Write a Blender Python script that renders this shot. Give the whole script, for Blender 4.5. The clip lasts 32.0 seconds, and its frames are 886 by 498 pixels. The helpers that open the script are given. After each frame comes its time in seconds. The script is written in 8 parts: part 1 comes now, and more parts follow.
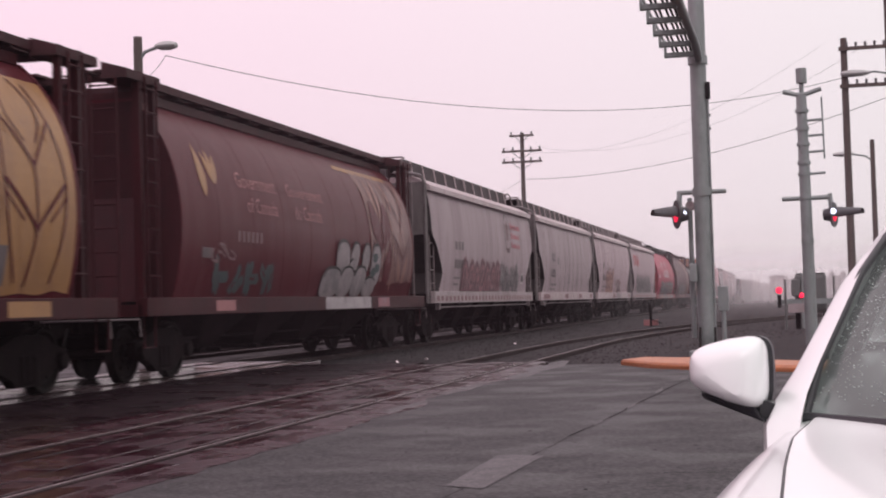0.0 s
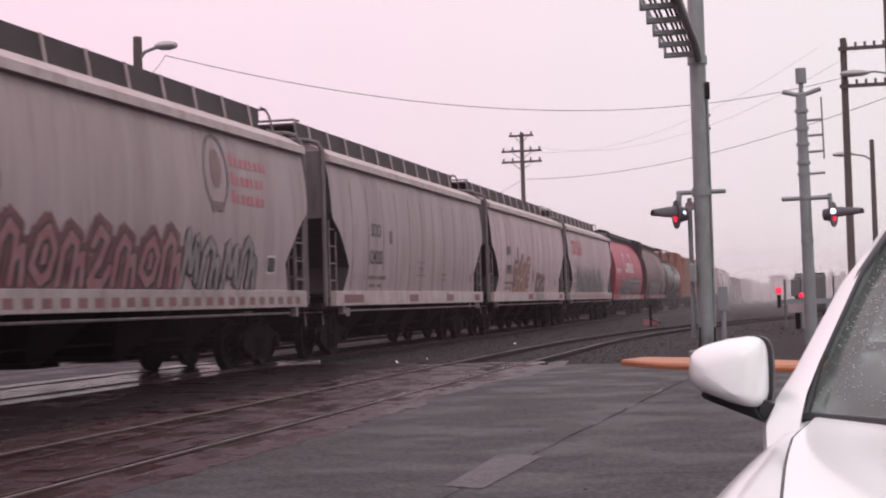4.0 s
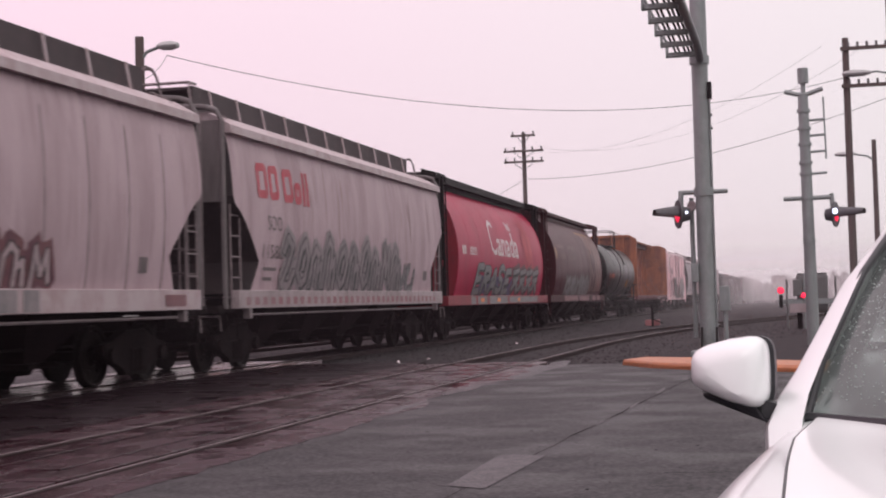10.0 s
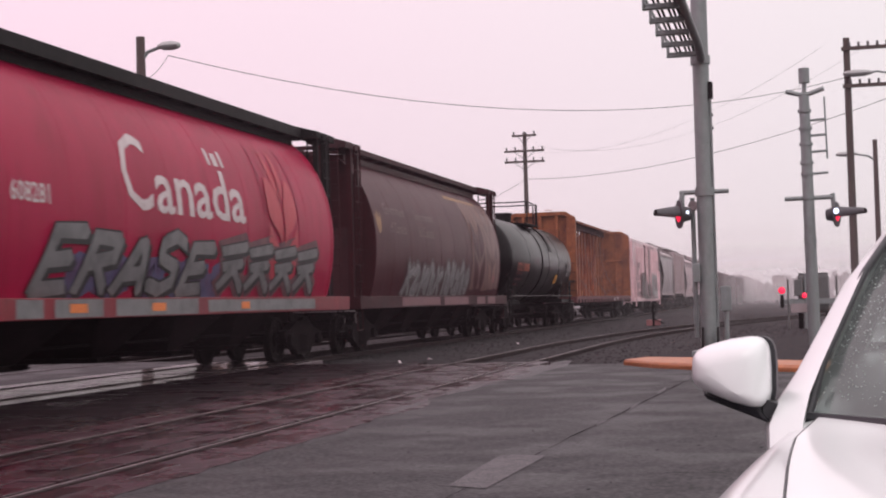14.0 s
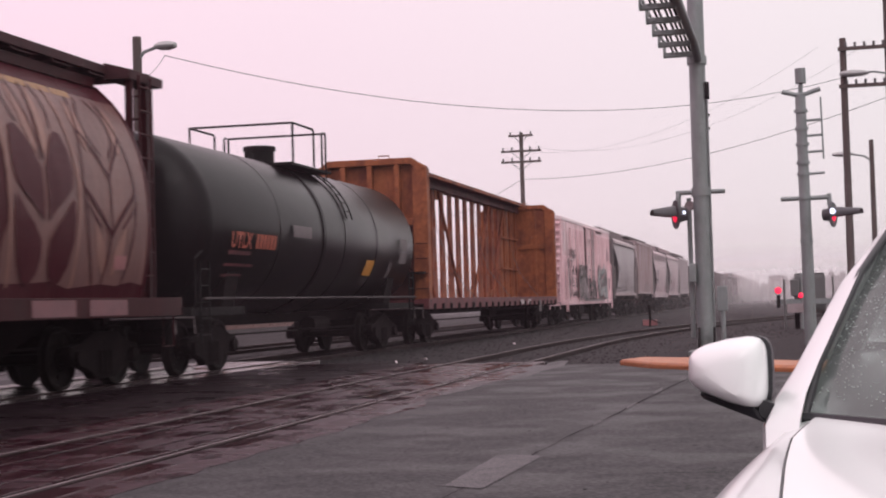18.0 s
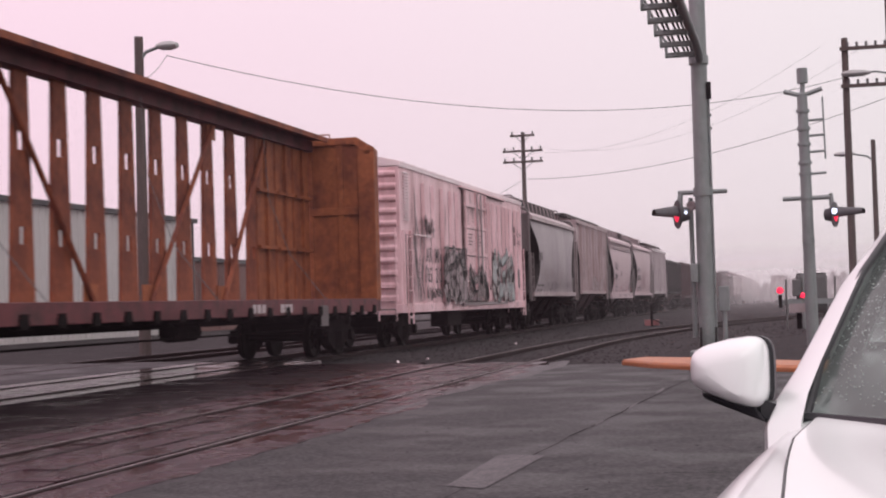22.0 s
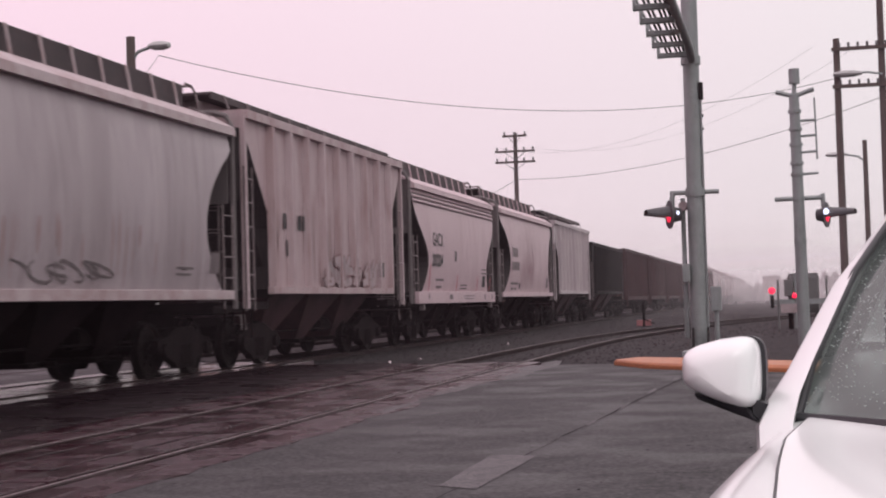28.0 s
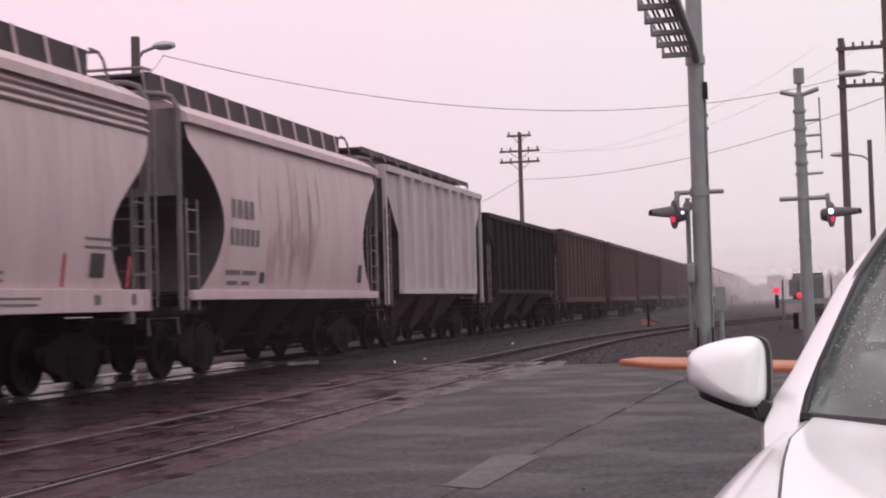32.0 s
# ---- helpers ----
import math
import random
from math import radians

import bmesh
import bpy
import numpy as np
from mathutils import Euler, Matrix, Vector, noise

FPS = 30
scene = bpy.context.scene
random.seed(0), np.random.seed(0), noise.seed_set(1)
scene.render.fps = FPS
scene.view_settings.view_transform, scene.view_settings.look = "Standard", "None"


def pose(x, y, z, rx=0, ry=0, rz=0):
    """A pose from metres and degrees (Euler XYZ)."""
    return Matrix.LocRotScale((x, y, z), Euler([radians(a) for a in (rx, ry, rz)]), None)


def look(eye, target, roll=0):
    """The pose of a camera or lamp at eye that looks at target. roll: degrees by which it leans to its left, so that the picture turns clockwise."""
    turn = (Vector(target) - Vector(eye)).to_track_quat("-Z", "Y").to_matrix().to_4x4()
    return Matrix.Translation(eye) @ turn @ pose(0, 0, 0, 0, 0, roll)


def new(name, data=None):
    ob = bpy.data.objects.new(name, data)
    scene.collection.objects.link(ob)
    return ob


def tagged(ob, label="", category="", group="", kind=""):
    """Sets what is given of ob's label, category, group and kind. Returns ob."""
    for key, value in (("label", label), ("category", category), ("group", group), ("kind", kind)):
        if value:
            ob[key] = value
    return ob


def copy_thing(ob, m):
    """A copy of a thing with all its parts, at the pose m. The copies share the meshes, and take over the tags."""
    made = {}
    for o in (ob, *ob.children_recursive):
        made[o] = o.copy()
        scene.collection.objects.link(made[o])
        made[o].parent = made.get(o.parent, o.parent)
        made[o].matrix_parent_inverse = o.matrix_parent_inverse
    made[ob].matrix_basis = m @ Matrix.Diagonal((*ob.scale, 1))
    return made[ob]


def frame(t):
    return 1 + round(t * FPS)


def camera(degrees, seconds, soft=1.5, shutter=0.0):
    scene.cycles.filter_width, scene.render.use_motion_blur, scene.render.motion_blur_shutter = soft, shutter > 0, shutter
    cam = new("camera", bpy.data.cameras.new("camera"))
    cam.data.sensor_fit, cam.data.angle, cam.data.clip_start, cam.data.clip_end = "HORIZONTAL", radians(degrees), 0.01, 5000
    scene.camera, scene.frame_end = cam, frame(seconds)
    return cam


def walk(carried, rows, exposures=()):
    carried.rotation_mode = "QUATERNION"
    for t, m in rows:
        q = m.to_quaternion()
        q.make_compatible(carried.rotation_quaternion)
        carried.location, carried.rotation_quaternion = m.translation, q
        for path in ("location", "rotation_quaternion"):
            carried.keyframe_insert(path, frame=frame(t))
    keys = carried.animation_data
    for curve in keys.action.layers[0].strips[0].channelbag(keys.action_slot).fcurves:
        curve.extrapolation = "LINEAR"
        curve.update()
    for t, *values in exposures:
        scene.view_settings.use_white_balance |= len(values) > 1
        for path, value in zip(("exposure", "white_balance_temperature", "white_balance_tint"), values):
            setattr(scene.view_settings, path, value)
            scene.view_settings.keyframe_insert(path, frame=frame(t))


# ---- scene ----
# World: x across the tracks, y along them, z up from the rail tops. The train rolls towards -y.

def travelled(t):
    """Metres that the train has rolled since the start."""
    return 6.545 * t + 0.0061 * t * t


# ---- camera ----
cam = camera(33.0, 32.0, soft=2.0, shutter=0.5)
PAN = ((0.0, 0.0), (0.5, 0.0), (1.0, 1.6), (1.5, 2.6), (2.0, 1.6), (2.5, -1.8), (4.5, -0.3), (5.0, -4.6), (5.5, -12.2), (6.0, -7.6),
       (6.5, -6.6), (7.0, -1.5), (8.0, -1.5), (8.5, 0.0), (9.0, 0.0), (9.5, 2.1), (10.0, 2.8), (10.5, -1.5), (11.0, 2.6), (11.5, 0.0),
       (12.0, -1.5), (13.0, -1.5), (13.5, 0.0), (14.0, 4.6), (14.5, -0.8), (16.5, 3.1), (17.0, 0.0), (17.5, -3.1), (18.0, -1.5),
       (18.5, 1.3), (19.0, 1.8), (19.5, -0.5), (20.0, -3.1), (20.5, 0.3), (21.0, 2.8), (21.5, 0.0), (22.0, 1.6), (22.5, -3.1))
PAN += ((23.0, 3.1), (23.5, -1.5), (24.0, -3.1), (24.5, -1.5), (25.0, 0.3), (25.5, 0.0), (26.0, 16.9), (26.5, 15.6), (27.5, 0.0), (28.5, -18.3),
        (29.0, -12.2), (29.5, -5.6), (30.0, -1.5), (30.5, -7.9), (31.0, -1.3), (31.5, 0.8), (32.0, -4.1))
EYE = (0.0, 0.0, 1.08)
walk(cam, [(t, pose(*EYE, 92.1, 1.66, 13.14 + math.degrees(math.atan(p / 2647)))) for t, p in PAN],
     ((0.0, 0.0), (21.0, 0.0), (22.5, -0.07), (25.5, -0.12), (26.5, -0.12), (28.5, -0.03), (32.0, 0.0)))

# ---- world and sun: rain under an overcast evening sky ----
world = bpy.data.worlds.new("overcast_sky")
scene.world = world
world.use_nodes = True
wn, wl = world.node_tree.nodes, world.node_tree.links
wn.clear()
w_out = wn.new("ShaderNodeOutputWorld")
w_bg = wn.new("ShaderNodeBackground")
w_co = wn.new("ShaderNodeTexCoord")
w_sep = wn.new("ShaderNodeSeparateXYZ")
wl.new(w_co.outputs["Generated"], w_sep.inputs[0])
w_side = wn.new("ShaderNodeMapRange")
w_side.inputs[1].default_value, w_side.inputs[2].default_value = -0.55, 0.12
wl.new(w_sep.outputs[0], w_side.inputs[0])
w_tint = wn.new("ShaderNodeMix")
w_tint.data_type = "RGBA"
w_tint.inputs[6].default_value = (1.0, 0.715, 0.84, 1)
w_tint.inputs[7].default_value = (0.89, 0.82, 0.843, 1)
wl.new(w_side.outputs[0], w_tint.inputs[0])
w_up = wn.new("ShaderNodeMapRange")
w_up.inputs[1].default_value, w_up.inputs[2].default_value = 0.0, 1.0
w_up.inputs[3].default_value, w_up.inputs[4].default_value = 0.915, 1.75
wl.new(w_sep.outputs[2], w_up.inputs[0])
w_mul = wn.new("ShaderNodeVectorMath")
w_mul.operation = "SCALE"
wl.new(w_tint.outputs[2], w_mul.inputs[0])
wl.new(w_up.outputs[0], w_mul.inputs["Scale"])
w_sky = wn.new("ShaderNodeTexSky")
w_sky.sky_type = "NISHITA"
w_sky.sun_disc = False
w_sky.sun_elevation, w_sky.sun_rotation = radians(50), radians(150)
w_dim = wn.new("ShaderNodeVectorMath")
w_dim.operation = "SCALE"
w_dim.inputs["Scale"].default_value = 0.06
wl.new(w_sky.outputs[0], w_dim.inputs[0])
w_mix = wn.new("ShaderNodeMix")
w_mix.data_type = "RGBA"
w_mix.inputs[0].default_value = 0.04
wl.new(w_mul.outputs[0], w_mix.inputs[6])
wl.new(w_dim.outputs[0], w_mix.inputs[7])
wl.new(w_mix.outputs[2], w_bg.inputs[0])
w_bg.inputs[1].default_value = 1.0
wl.new(w_bg.outputs[0], w_out.inputs[0])

sun_data = bpy.data.lights.new("cloudy_sun", "SUN")
sun_data.energy, sun_data.angle, sun_data.color = 0.5, radians(40), (1.0, 0.93, 0.93)
sun = new("cloudy_sun", sun_data)
sun.matrix_world = look((0, 0, 50), (-24, 42, 0))
scene.view_settings.exposure = 0.0


# ---- materials ----
def mat(name, base, rough=0.6, metal=0.0, dark=None, scale=3.0, amount=0.5, streak=0.0, grain=0.06, bump=0.0, bump_scale=60.0, wet=0.0, glow=0.0, coat=0.0, spec=0.5, wet_scale=0.55, bump_depth=0.01):
    """A surface with large stains (dark, scale, amount; streak stretches them upright), fine grain, relief and wet patches."""
    m = bpy.data.materials.new(name)
    m.use_nodes = True
    n, l = m.node_tree.nodes, m.node_tree.links
    b = n["Principled BSDF"]
    b.inputs["Metallic"].default_value = metal
    b.inputs["Roughness"].default_value = rough
    b.inputs["Specular IOR Level"].default_value = spec
    if coat:
        b.inputs["Coat Weight"].default_value = coat
        b.inputs["Coat Roughness"].default_value = 0.08
    co = n.new("ShaderNodeTexCoord")
    mp = n.new("ShaderNodeMapping")
    mp.inputs["Scale"].default_value = (1, 1, 1.0 - 0.93 * streak)
    l.new(co.outputs["Object"], mp.inputs[0])
    nz = n.new("ShaderNodeTexNoise")
    nz.inputs["Scale"].default_value, nz.inputs["Detail"].default_value, nz.inputs["Roughness"].default_value = scale, 6, 0.6
    l.new(mp.outputs[0], nz.inputs[0])
    rp = n.new("ShaderNodeMapRange")
    rp.inputs[1].default_value, rp.inputs[2].default_value = 0.42, 0.72
    rp.inputs[4].default_value = amount
    l.new(nz.outputs[0], rp.inputs[0])
    mx = n.new("ShaderNodeMix")
    mx.data_type = "RGBA"
    mx.inputs[6].default_value = (*base, 1)
    mx.inputs[7].default_value = (*(dark or tuple(c * 0.55 for c in base)), 1)
    l.new(rp.outputs[0], mx.inputs[0])
    if streak > 0.5:
        thin, tr, mx2 = n.new("ShaderNodeTexNoise"), n.new("ShaderNodeMapRange"), n.new("ShaderNodeMix")
        thin.inputs["Scale"].default_value, thin.inputs["Detail"].default_value = scale * 4.5, 5
        l.new(mp.outputs[0], thin.inputs[0])
        tr.inputs[1].default_value, tr.inputs[2].default_value, tr.inputs[4].default_value = 0.50, 0.72, amount * 0.75
        l.new(thin.outputs[0], tr.inputs[0])
        mx2.data_type = "RGBA"
        l.new(tr.outputs[0], mx2.inputs[0])
        l.new(mx.outputs[2], mx2.inputs[6])
        mx2.inputs[7].default_value = (*(dark or tuple(c * 0.55 for c in base)), 1)
        mx = mx2
    fine = n.new("ShaderNodeTexNoise")
    fine.inputs["Scale"].default_value, fine.inputs["Detail"].default_value, fine.inputs["Roughness"].default_value = bump_scale, 7, 0.65
    l.new(co.outputs["Object"], fine.inputs[0])
    gr = n.new("ShaderNodeMapRange")
    gr.inputs[1].default_value, gr.inputs[2].default_value = 0.25, 0.75
    gr.inputs[3].default_value, gr.inputs[4].default_value = 1 - 2 * grain, 1 + 2 * grain
    l.new(fine.outputs[0], gr.inputs[0])
    sc = n.new("ShaderNodeVectorMath")
    sc.operation = "SCALE"
    l.new(mx.outputs[2], sc.inputs[0])
    l.new(gr.outputs[0], sc.inputs["Scale"])
    l.new(sc.outputs[0], b.inputs["Base Color"])
    if glow:
        b.inputs["Emission Color"].default_value = (*base, 1)
        b.inputs["Emission Strength"].default_value = glow
    if wet:
        w = n.new("ShaderNodeTexNoise")
        w.inputs["Scale"].default_value, w.inputs["Detail"].default_value = wet_scale, 7
        l.new(co.outputs["Object"], w.inputs[0])
        wr = n.new("ShaderNodeMapRange")
        wr.inputs[1].default_value, wr.inputs[2].default_value = 0.44, 0.60
        wr.inputs[3].default_value, wr.inputs[4].default_value = rough, rough * (1 - wet)
        l.new(w.outputs[0], wr.inputs[0])
        l.new(wr.outputs[0], b.inputs["Roughness"])
    if bump:
        bp = n.new("ShaderNodeBump")
        bp.inputs["Strength"].default_value = bump
        bp.inputs["Distance"].default_value = bump_depth
        l.new(fine.outputs[0], bp.inputs["Height"])
        l.new(bp.outputs[0], b.inputs["Normal"])
    return m


GRIME = (0.09, 0.075, 0.07)
M_ASPHALT = mat("wet_asphalt", (0.048, 0.0452, 0.0478), 0.62, dark=(0.021, 0.0192, 0.0206), scale=3.5, amount=0.7, grain=0.75, bump=0.5, bump_scale=30, spec=0.08, bump_depth=0.004, wet=0.22, wet_scale=0.9)
# base colour holds the train's dark reflection and a reddish cast
M_TRACKROAD = mat("reflection_dark_asphalt", (0.0125, 0.0068, 0.009), 0.5, dark=(0.007, 0.004, 0.0052), scale=1.8, amount=0.9, grain=0.5, bump=0.4, bump_scale=50, spec=0.04, wet=0.5, wet_scale=1.2, bump_depth=0.004)
M_GRAVEL = mat("dark_ballast", (0.036, 0.031, 0.033), 0.85, dark=(0.017, 0.0145, 0.0155), scale=1.2, amount=0.8, grain=0.42, bump=0.9, bump_scale=18, spec=0.08)
# reddish timber, with red reflected from the train mixed into the base colour
M_PLANK = mat("wet_crossing_timber", (0.030, 0.0076, 0.013), 0.34, dark=(0.0075, 0.003, 0.0045), scale=2.5, amount=0.9, grain=0.4, bump=0.4, bump_scale=30, wet=0.75, spec=0.15, wet_scale=1.5, bump_depth=0.004)
M_PANEL = mat("wet_concrete_panel", (0.13, 0.098, 0.107), 0.22, dark=(0.06, 0.044, 0.048), scale=0.9, amount=0.7, grain=0.15, bump=0.08, bump_scale=20, wet=0.7)
M_PATCH = mat("pale_repair_and_puddle_shine", (0.102, 0.094, 0.099), 0.5, dark=(0.056, 0.051, 0.054), scale=4.0, amount=0.9, grain=0.6, bump=0.3, spec=0.08)
M_RAILTOP = mat("polished_rail_head", (0.27, 0.22, 0.23), 0.4, metal=0.0, dark=(0.14, 0.105, 0.112), scale=4, amount=0.7)
M_RAIL = mat("worn_rail_steel", (0.022, 0.0125, 0.0135), 0.6, metal=0.0, dark=(0.04, 0.022, 0.023), spec=0.12, scale=4, amount=0.6)
M_TIE = mat("creosote_sleeper", (0.045, 0.036, 0.032), 0.8, bump=0.4, bump_scale=30)
M_ORANGE = mat("orange_kerb_paint", (0.42, 0.15, 0.06), 0.5, dark=(0.26, 0.10, 0.055), scale=5, amount=0.6, grain=0.15, bump=0.1)
M_GALV = mat("galvanised_steel", (0.25, 0.272, 0.272), 0.5, metal=0.25, dark=(0.16, 0.175, 0.176), scale=6, amount=0.6, streak=0.6)
M_BLACK = mat("black_painted_steel", (0.009, 0.008, 0.0085), 0.65, dark=(0.022, 0.018, 0.018), scale=4, amount=0.6, spec=0.12)
# gear and wheels: grime and rust, with underframe shadow darkened into the colours
M_UNDER = mat("grimy_shaded_gear", (0.0085, 0.0058, 0.0064), 0.85, dark=(0.017, 0.011, 0.0115), scale=5, amount=0.6, grain=0.25, spec=0.1)
M_WHEEL = mat("rusty_shaded_wheel", (0.0085, 0.0066, 0.0068), 0.65, dark=(0.016, 0.0098, 0.0088), scale=6, amount=0.6, spec=0.1)
M_GREY = mat("weathered_pale_grey_paint", (0.42, 0.315, 0.342), 0.55, dark=(0.25, 0.165, 0.182), scale=1.2, amount=0.7, streak=0.92, grain=0.09, spec=0.35)
M_GREYD = mat("dull_grey_hopper_paint", (0.33, 0.258, 0.277), 0.55, dark=(0.205, 0.145, 0.158), scale=1.2, amount=0.7, streak=0.92, grain=0.09, spec=0.35)
M_GREYC = mat("pale_cool_grey_paint", (0.47, 0.40, 0.42), 0.5, dark=(0.27, 0.215, 0.23), scale=1.1, amount=0.6, streak=0.9, grain=0.06)
M_GREYB = mat("cool_grey_paint", (0.365, 0.31, 0.33), 0.5, dark=(0.20, 0.158, 0.17), scale=1.1, amount=0.6, streak=0.9, grain=0.06)
M_LIP = mat("grey_roof_lip_paint", (0.40, 0.325, 0.34), 0.5, dark=(0.25, 0.15, 0.15), scale=2.4, amount=0.75, grain=0.05)
M_CREAM = mat("pale_rusty_rib_paint", (0.44, 0.345, 0.362), 0.55, dark=(0.26, 0.15, 0.155), scale=1.3, amount=0.75, streak=0.88, grain=0.06)
M_SILL = mat("grimy_sill_paint", (0.33, 0.27, 0.28), 0.55, dark=(0.15, 0.11, 0.11), scale=2.2, amount=0.7, grain=0.08)
# near-black: the shade of the end recesses is put into this sheet colour
M_SHADEEND = mat("shade_dark_end_sheet", (0.03, 0.025, 0.026), 0.7, dark=(0.05, 0.038, 0.038), scale=2, amount=0.5, streak=0.6, spec=0.3)
M_LADDER = mat("grimy_grey_ladder_paint", (0.17, 0.135, 0.14), 0.6, dark=(0.06, 0.045, 0.046), scale=5, amount=0.8)
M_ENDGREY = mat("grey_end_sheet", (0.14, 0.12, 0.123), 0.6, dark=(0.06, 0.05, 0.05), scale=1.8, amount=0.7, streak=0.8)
M_WALK = mat("grated_running_board", (0.034, 0.024, 0.027), 0.7, dark=(0.065, 0.042, 0.045), scale=3, amount=0.5)
M_WINEWALK = mat("wine_running_board", (0.05, 0.016, 0.02), 0.65, dark=(0.022, 0.009, 0.011), scale=4, amount=0.8, spec=0.25)
M_MAROON = mat("faded_maroon_paint", (0.070, 0.0068, 0.0125), 0.40, dark=(0.104, 0.036, 0.041), scale=1.0, amount=0.5, streak=0.95, grain=0.08, spec=0.10)
M_BROWN = mat("dusty_brown_paint", (0.051, 0.0060, 0.0115), 0.4, dark=(0.088, 0.032, 0.038), scale=1.0, amount=0.5, streak=0.95, grain=0.08, spec=0.10)
M_RED = mat("bright_red_paint", (0.35, 0.006, 0.050), 0.42, dark=(0.20, 0.004, 0.026), scale=0.8, amount=0.6, streak=0.85, grain=0.05, spec=0.18)
M_REDFADE = mat("darker_red_paint", (0.42, 0.03, 0.052), 0.5, dark=(0.32, 0.010, 0.03), scale=1.1, amount=0.6, streak=0.85)
# ends and sills of the round hoppers: darker tones than their sides
M_REDEND = mat("deeper_red_end", (0.20, 0.006, 0.018), 0.5, dark=(0.07, 0.01, 0.014), scale=1.5, amount=0.6, streak=0.8)
M_MAREND = mat("darker_maroon_end", (0.042, 0.0062, 0.0095), 0.55, dark=(0.018, 0.0055, 0.0065), scale=1.5, amount=0.6, streak=0.8, spec=0.18)
M_GOLD = mat("faded_gold_paint", (0.30, 0.155, 0.06), 0.5, dark=(0.20, 0.10, 0.06), scale=2, amount=0.5, streak=0.6)
M_WHEAT = mat("pale_wheat_paint", (0.25, 0.125, 0.10), 0.5, dark=(0.16, 0.07, 0.062), scale=1.6, amount=0.7, streak=0.8)
M_TANK = mat("black_tank_paint", (0.004, 0.0028, 0.0034), 0.28, dark=(0.011, 0.0075, 0.009), scale=1.4, amount=0.5, streak=0.93, grain=0.12, spec=0.15)
M_BEAMPOST = mat("dark_rusted_post_paint", (0.235, 0.07, 0.036), 0.65, dark=(0.06, 0.015, 0.017), scale=1.6, amount=0.95, streak=0.3, grain=0.12, spec=0.2, bump_scale=9)
M_BEAM = mat("rusty_orange_paint", (0.285, 0.092, 0.040), 0.6, dark=(0.085, 0.022, 0.020), scale=2.0, amount=0.85, streak=0.2, grain=0.12, spec=0.2, bump_scale=9)
# dark rust, deep enough to hold the shade on the lower bulkheads
M_RUSTSHADE = mat("dark_rust_and_shade", (0.055, 0.018, 0.017), 0.75, dark=(0.022, 0.010, 0.010), scale=2.2, amount=0.8, streak=0.6, spec=0.15)
M_BEAMD = mat("rust_red_deck_paint", (0.13, 0.028, 0.034), 0.65, dark=(0.03, 0.012, 0.013), scale=2.5, amount=0.9, grain=0.2)
M_WHITE = mat("stained_white_paint", (0.86, 0.60, 0.645), 0.5, dark=(0.48, 0.235, 0.25), scale=1.3, amount=0.75, streak=0.9, grain=0.06)
M_WROOF = mat("pale_roof_paint", (0.84, 0.70, 0.73), 0.5, dark=(0.55, 0.42, 0.43), scale=1.0, amount=0.6)
M_COAL = mat("sooty_brown_gondola_paint", (0.046, 0.015, 0.018), 0.65, dark=(0.022, 0.011, 0.012), scale=1.2, amount=0.7, streak=0.8, spec=0.2)
M_INK = mat("black_stencil_paint", (0.03, 0.028, 0.03), 0.6)
M_DIMINK = mat("worn_grey_stencil_paint", (0.13, 0.105, 0.11), 0.6)
M_REDINK = mat("red_letter_paint", (0.40, 0.035, 0.06), 0.55, dark=(0.32, 0.11, 0.12), scale=5, amount=0.5)
M_WHITEINK = mat("white_letter_paint", (0.55, 0.47, 0.48), 0.55, dark=(0.33, 0.24, 0.25), scale=5, amount=0.5)
M_PINKINK = mat("faded_pink_letter_paint", (0.31, 0.125, 0.13), 0.55)
M_FADECREST = mat("faded_crest_paint", (0.40, 0.085, 0.12), 0.55, dark=(0.30, 0.15, 0.165), scale=3, amount=0.8)
M_ORANGEINK = mat("orange_sticker", (0.70, 0.19, 0.04), 0.5)
M_TAGFILL = mat("silver_spray_paint", (0.17, 0.165, 0.17), 0.5, dark=(0.07, 0.07, 0.072), scale=3, amount=0.8)
M_TAGMIST = mat("misty_grey_spray_paint", (0.24, 0.20, 0.21), 0.55, dark=(0.11, 0.105, 0.11), scale=2.2, amount=0.9)
M_TAGSILVER = mat("worn_silver_spray_paint", (0.34, 0.30, 0.31), 0.5, dark=(0.14, 0.12, 0.125), scale=3, amount=0.8)
M_TAGSMOKE = mat("smoky_rose_spray_paint", (0.36, 0.275, 0.29), 0.55, dark=(0.16, 0.13, 0.14), scale=1.8, amount=0.9)
M_GACX = mat("clean_pale_grey_paint", (0.50, 0.375, 0.405), 0.5, dark=(0.35, 0.23, 0.25), scale=1.3, amount=0.5, streak=0.9, grain=0.06)
M_TAGTEAL = mat("pale_teal_spray_paint", (0.40, 0.44, 0.45), 0.55, dark=(0.52, 0.34, 0.35), scale=2.0, amount=0.9)
M_TAGDARK = mat("dark_teal_spray_paint", (0.026, 0.052, 0.055), 0.55, dark=(0.035, 0.03, 0.033), scale=3, amount=0.7)
M_TAGORANGE = mat("peach_spray_paint", (0.40, 0.245, 0.205), 0.55, dark=(0.36, 0.14, 0.12), scale=2.5, amount=0.8)
M_TAGPINK = mat("rose_spray_paint", (0.17, 0.07, 0.08), 0.55, dark=(0.11, 0.05, 0.06), scale=3, amount=0.6)
M_CAR = mat("white_car_paint", (0.82, 0.845, 0.84), 0.28, dark=(0.80, 0.825, 0.82), amount=0.3, grain=0.0, coat=0.6)
M_TRIM = mat("black_plastic_trim", (0.02, 0.02, 0.024), 0.45)
M_TYRE = mat("tyre_rubber", (0.02, 0.02, 0.02), 0.8)
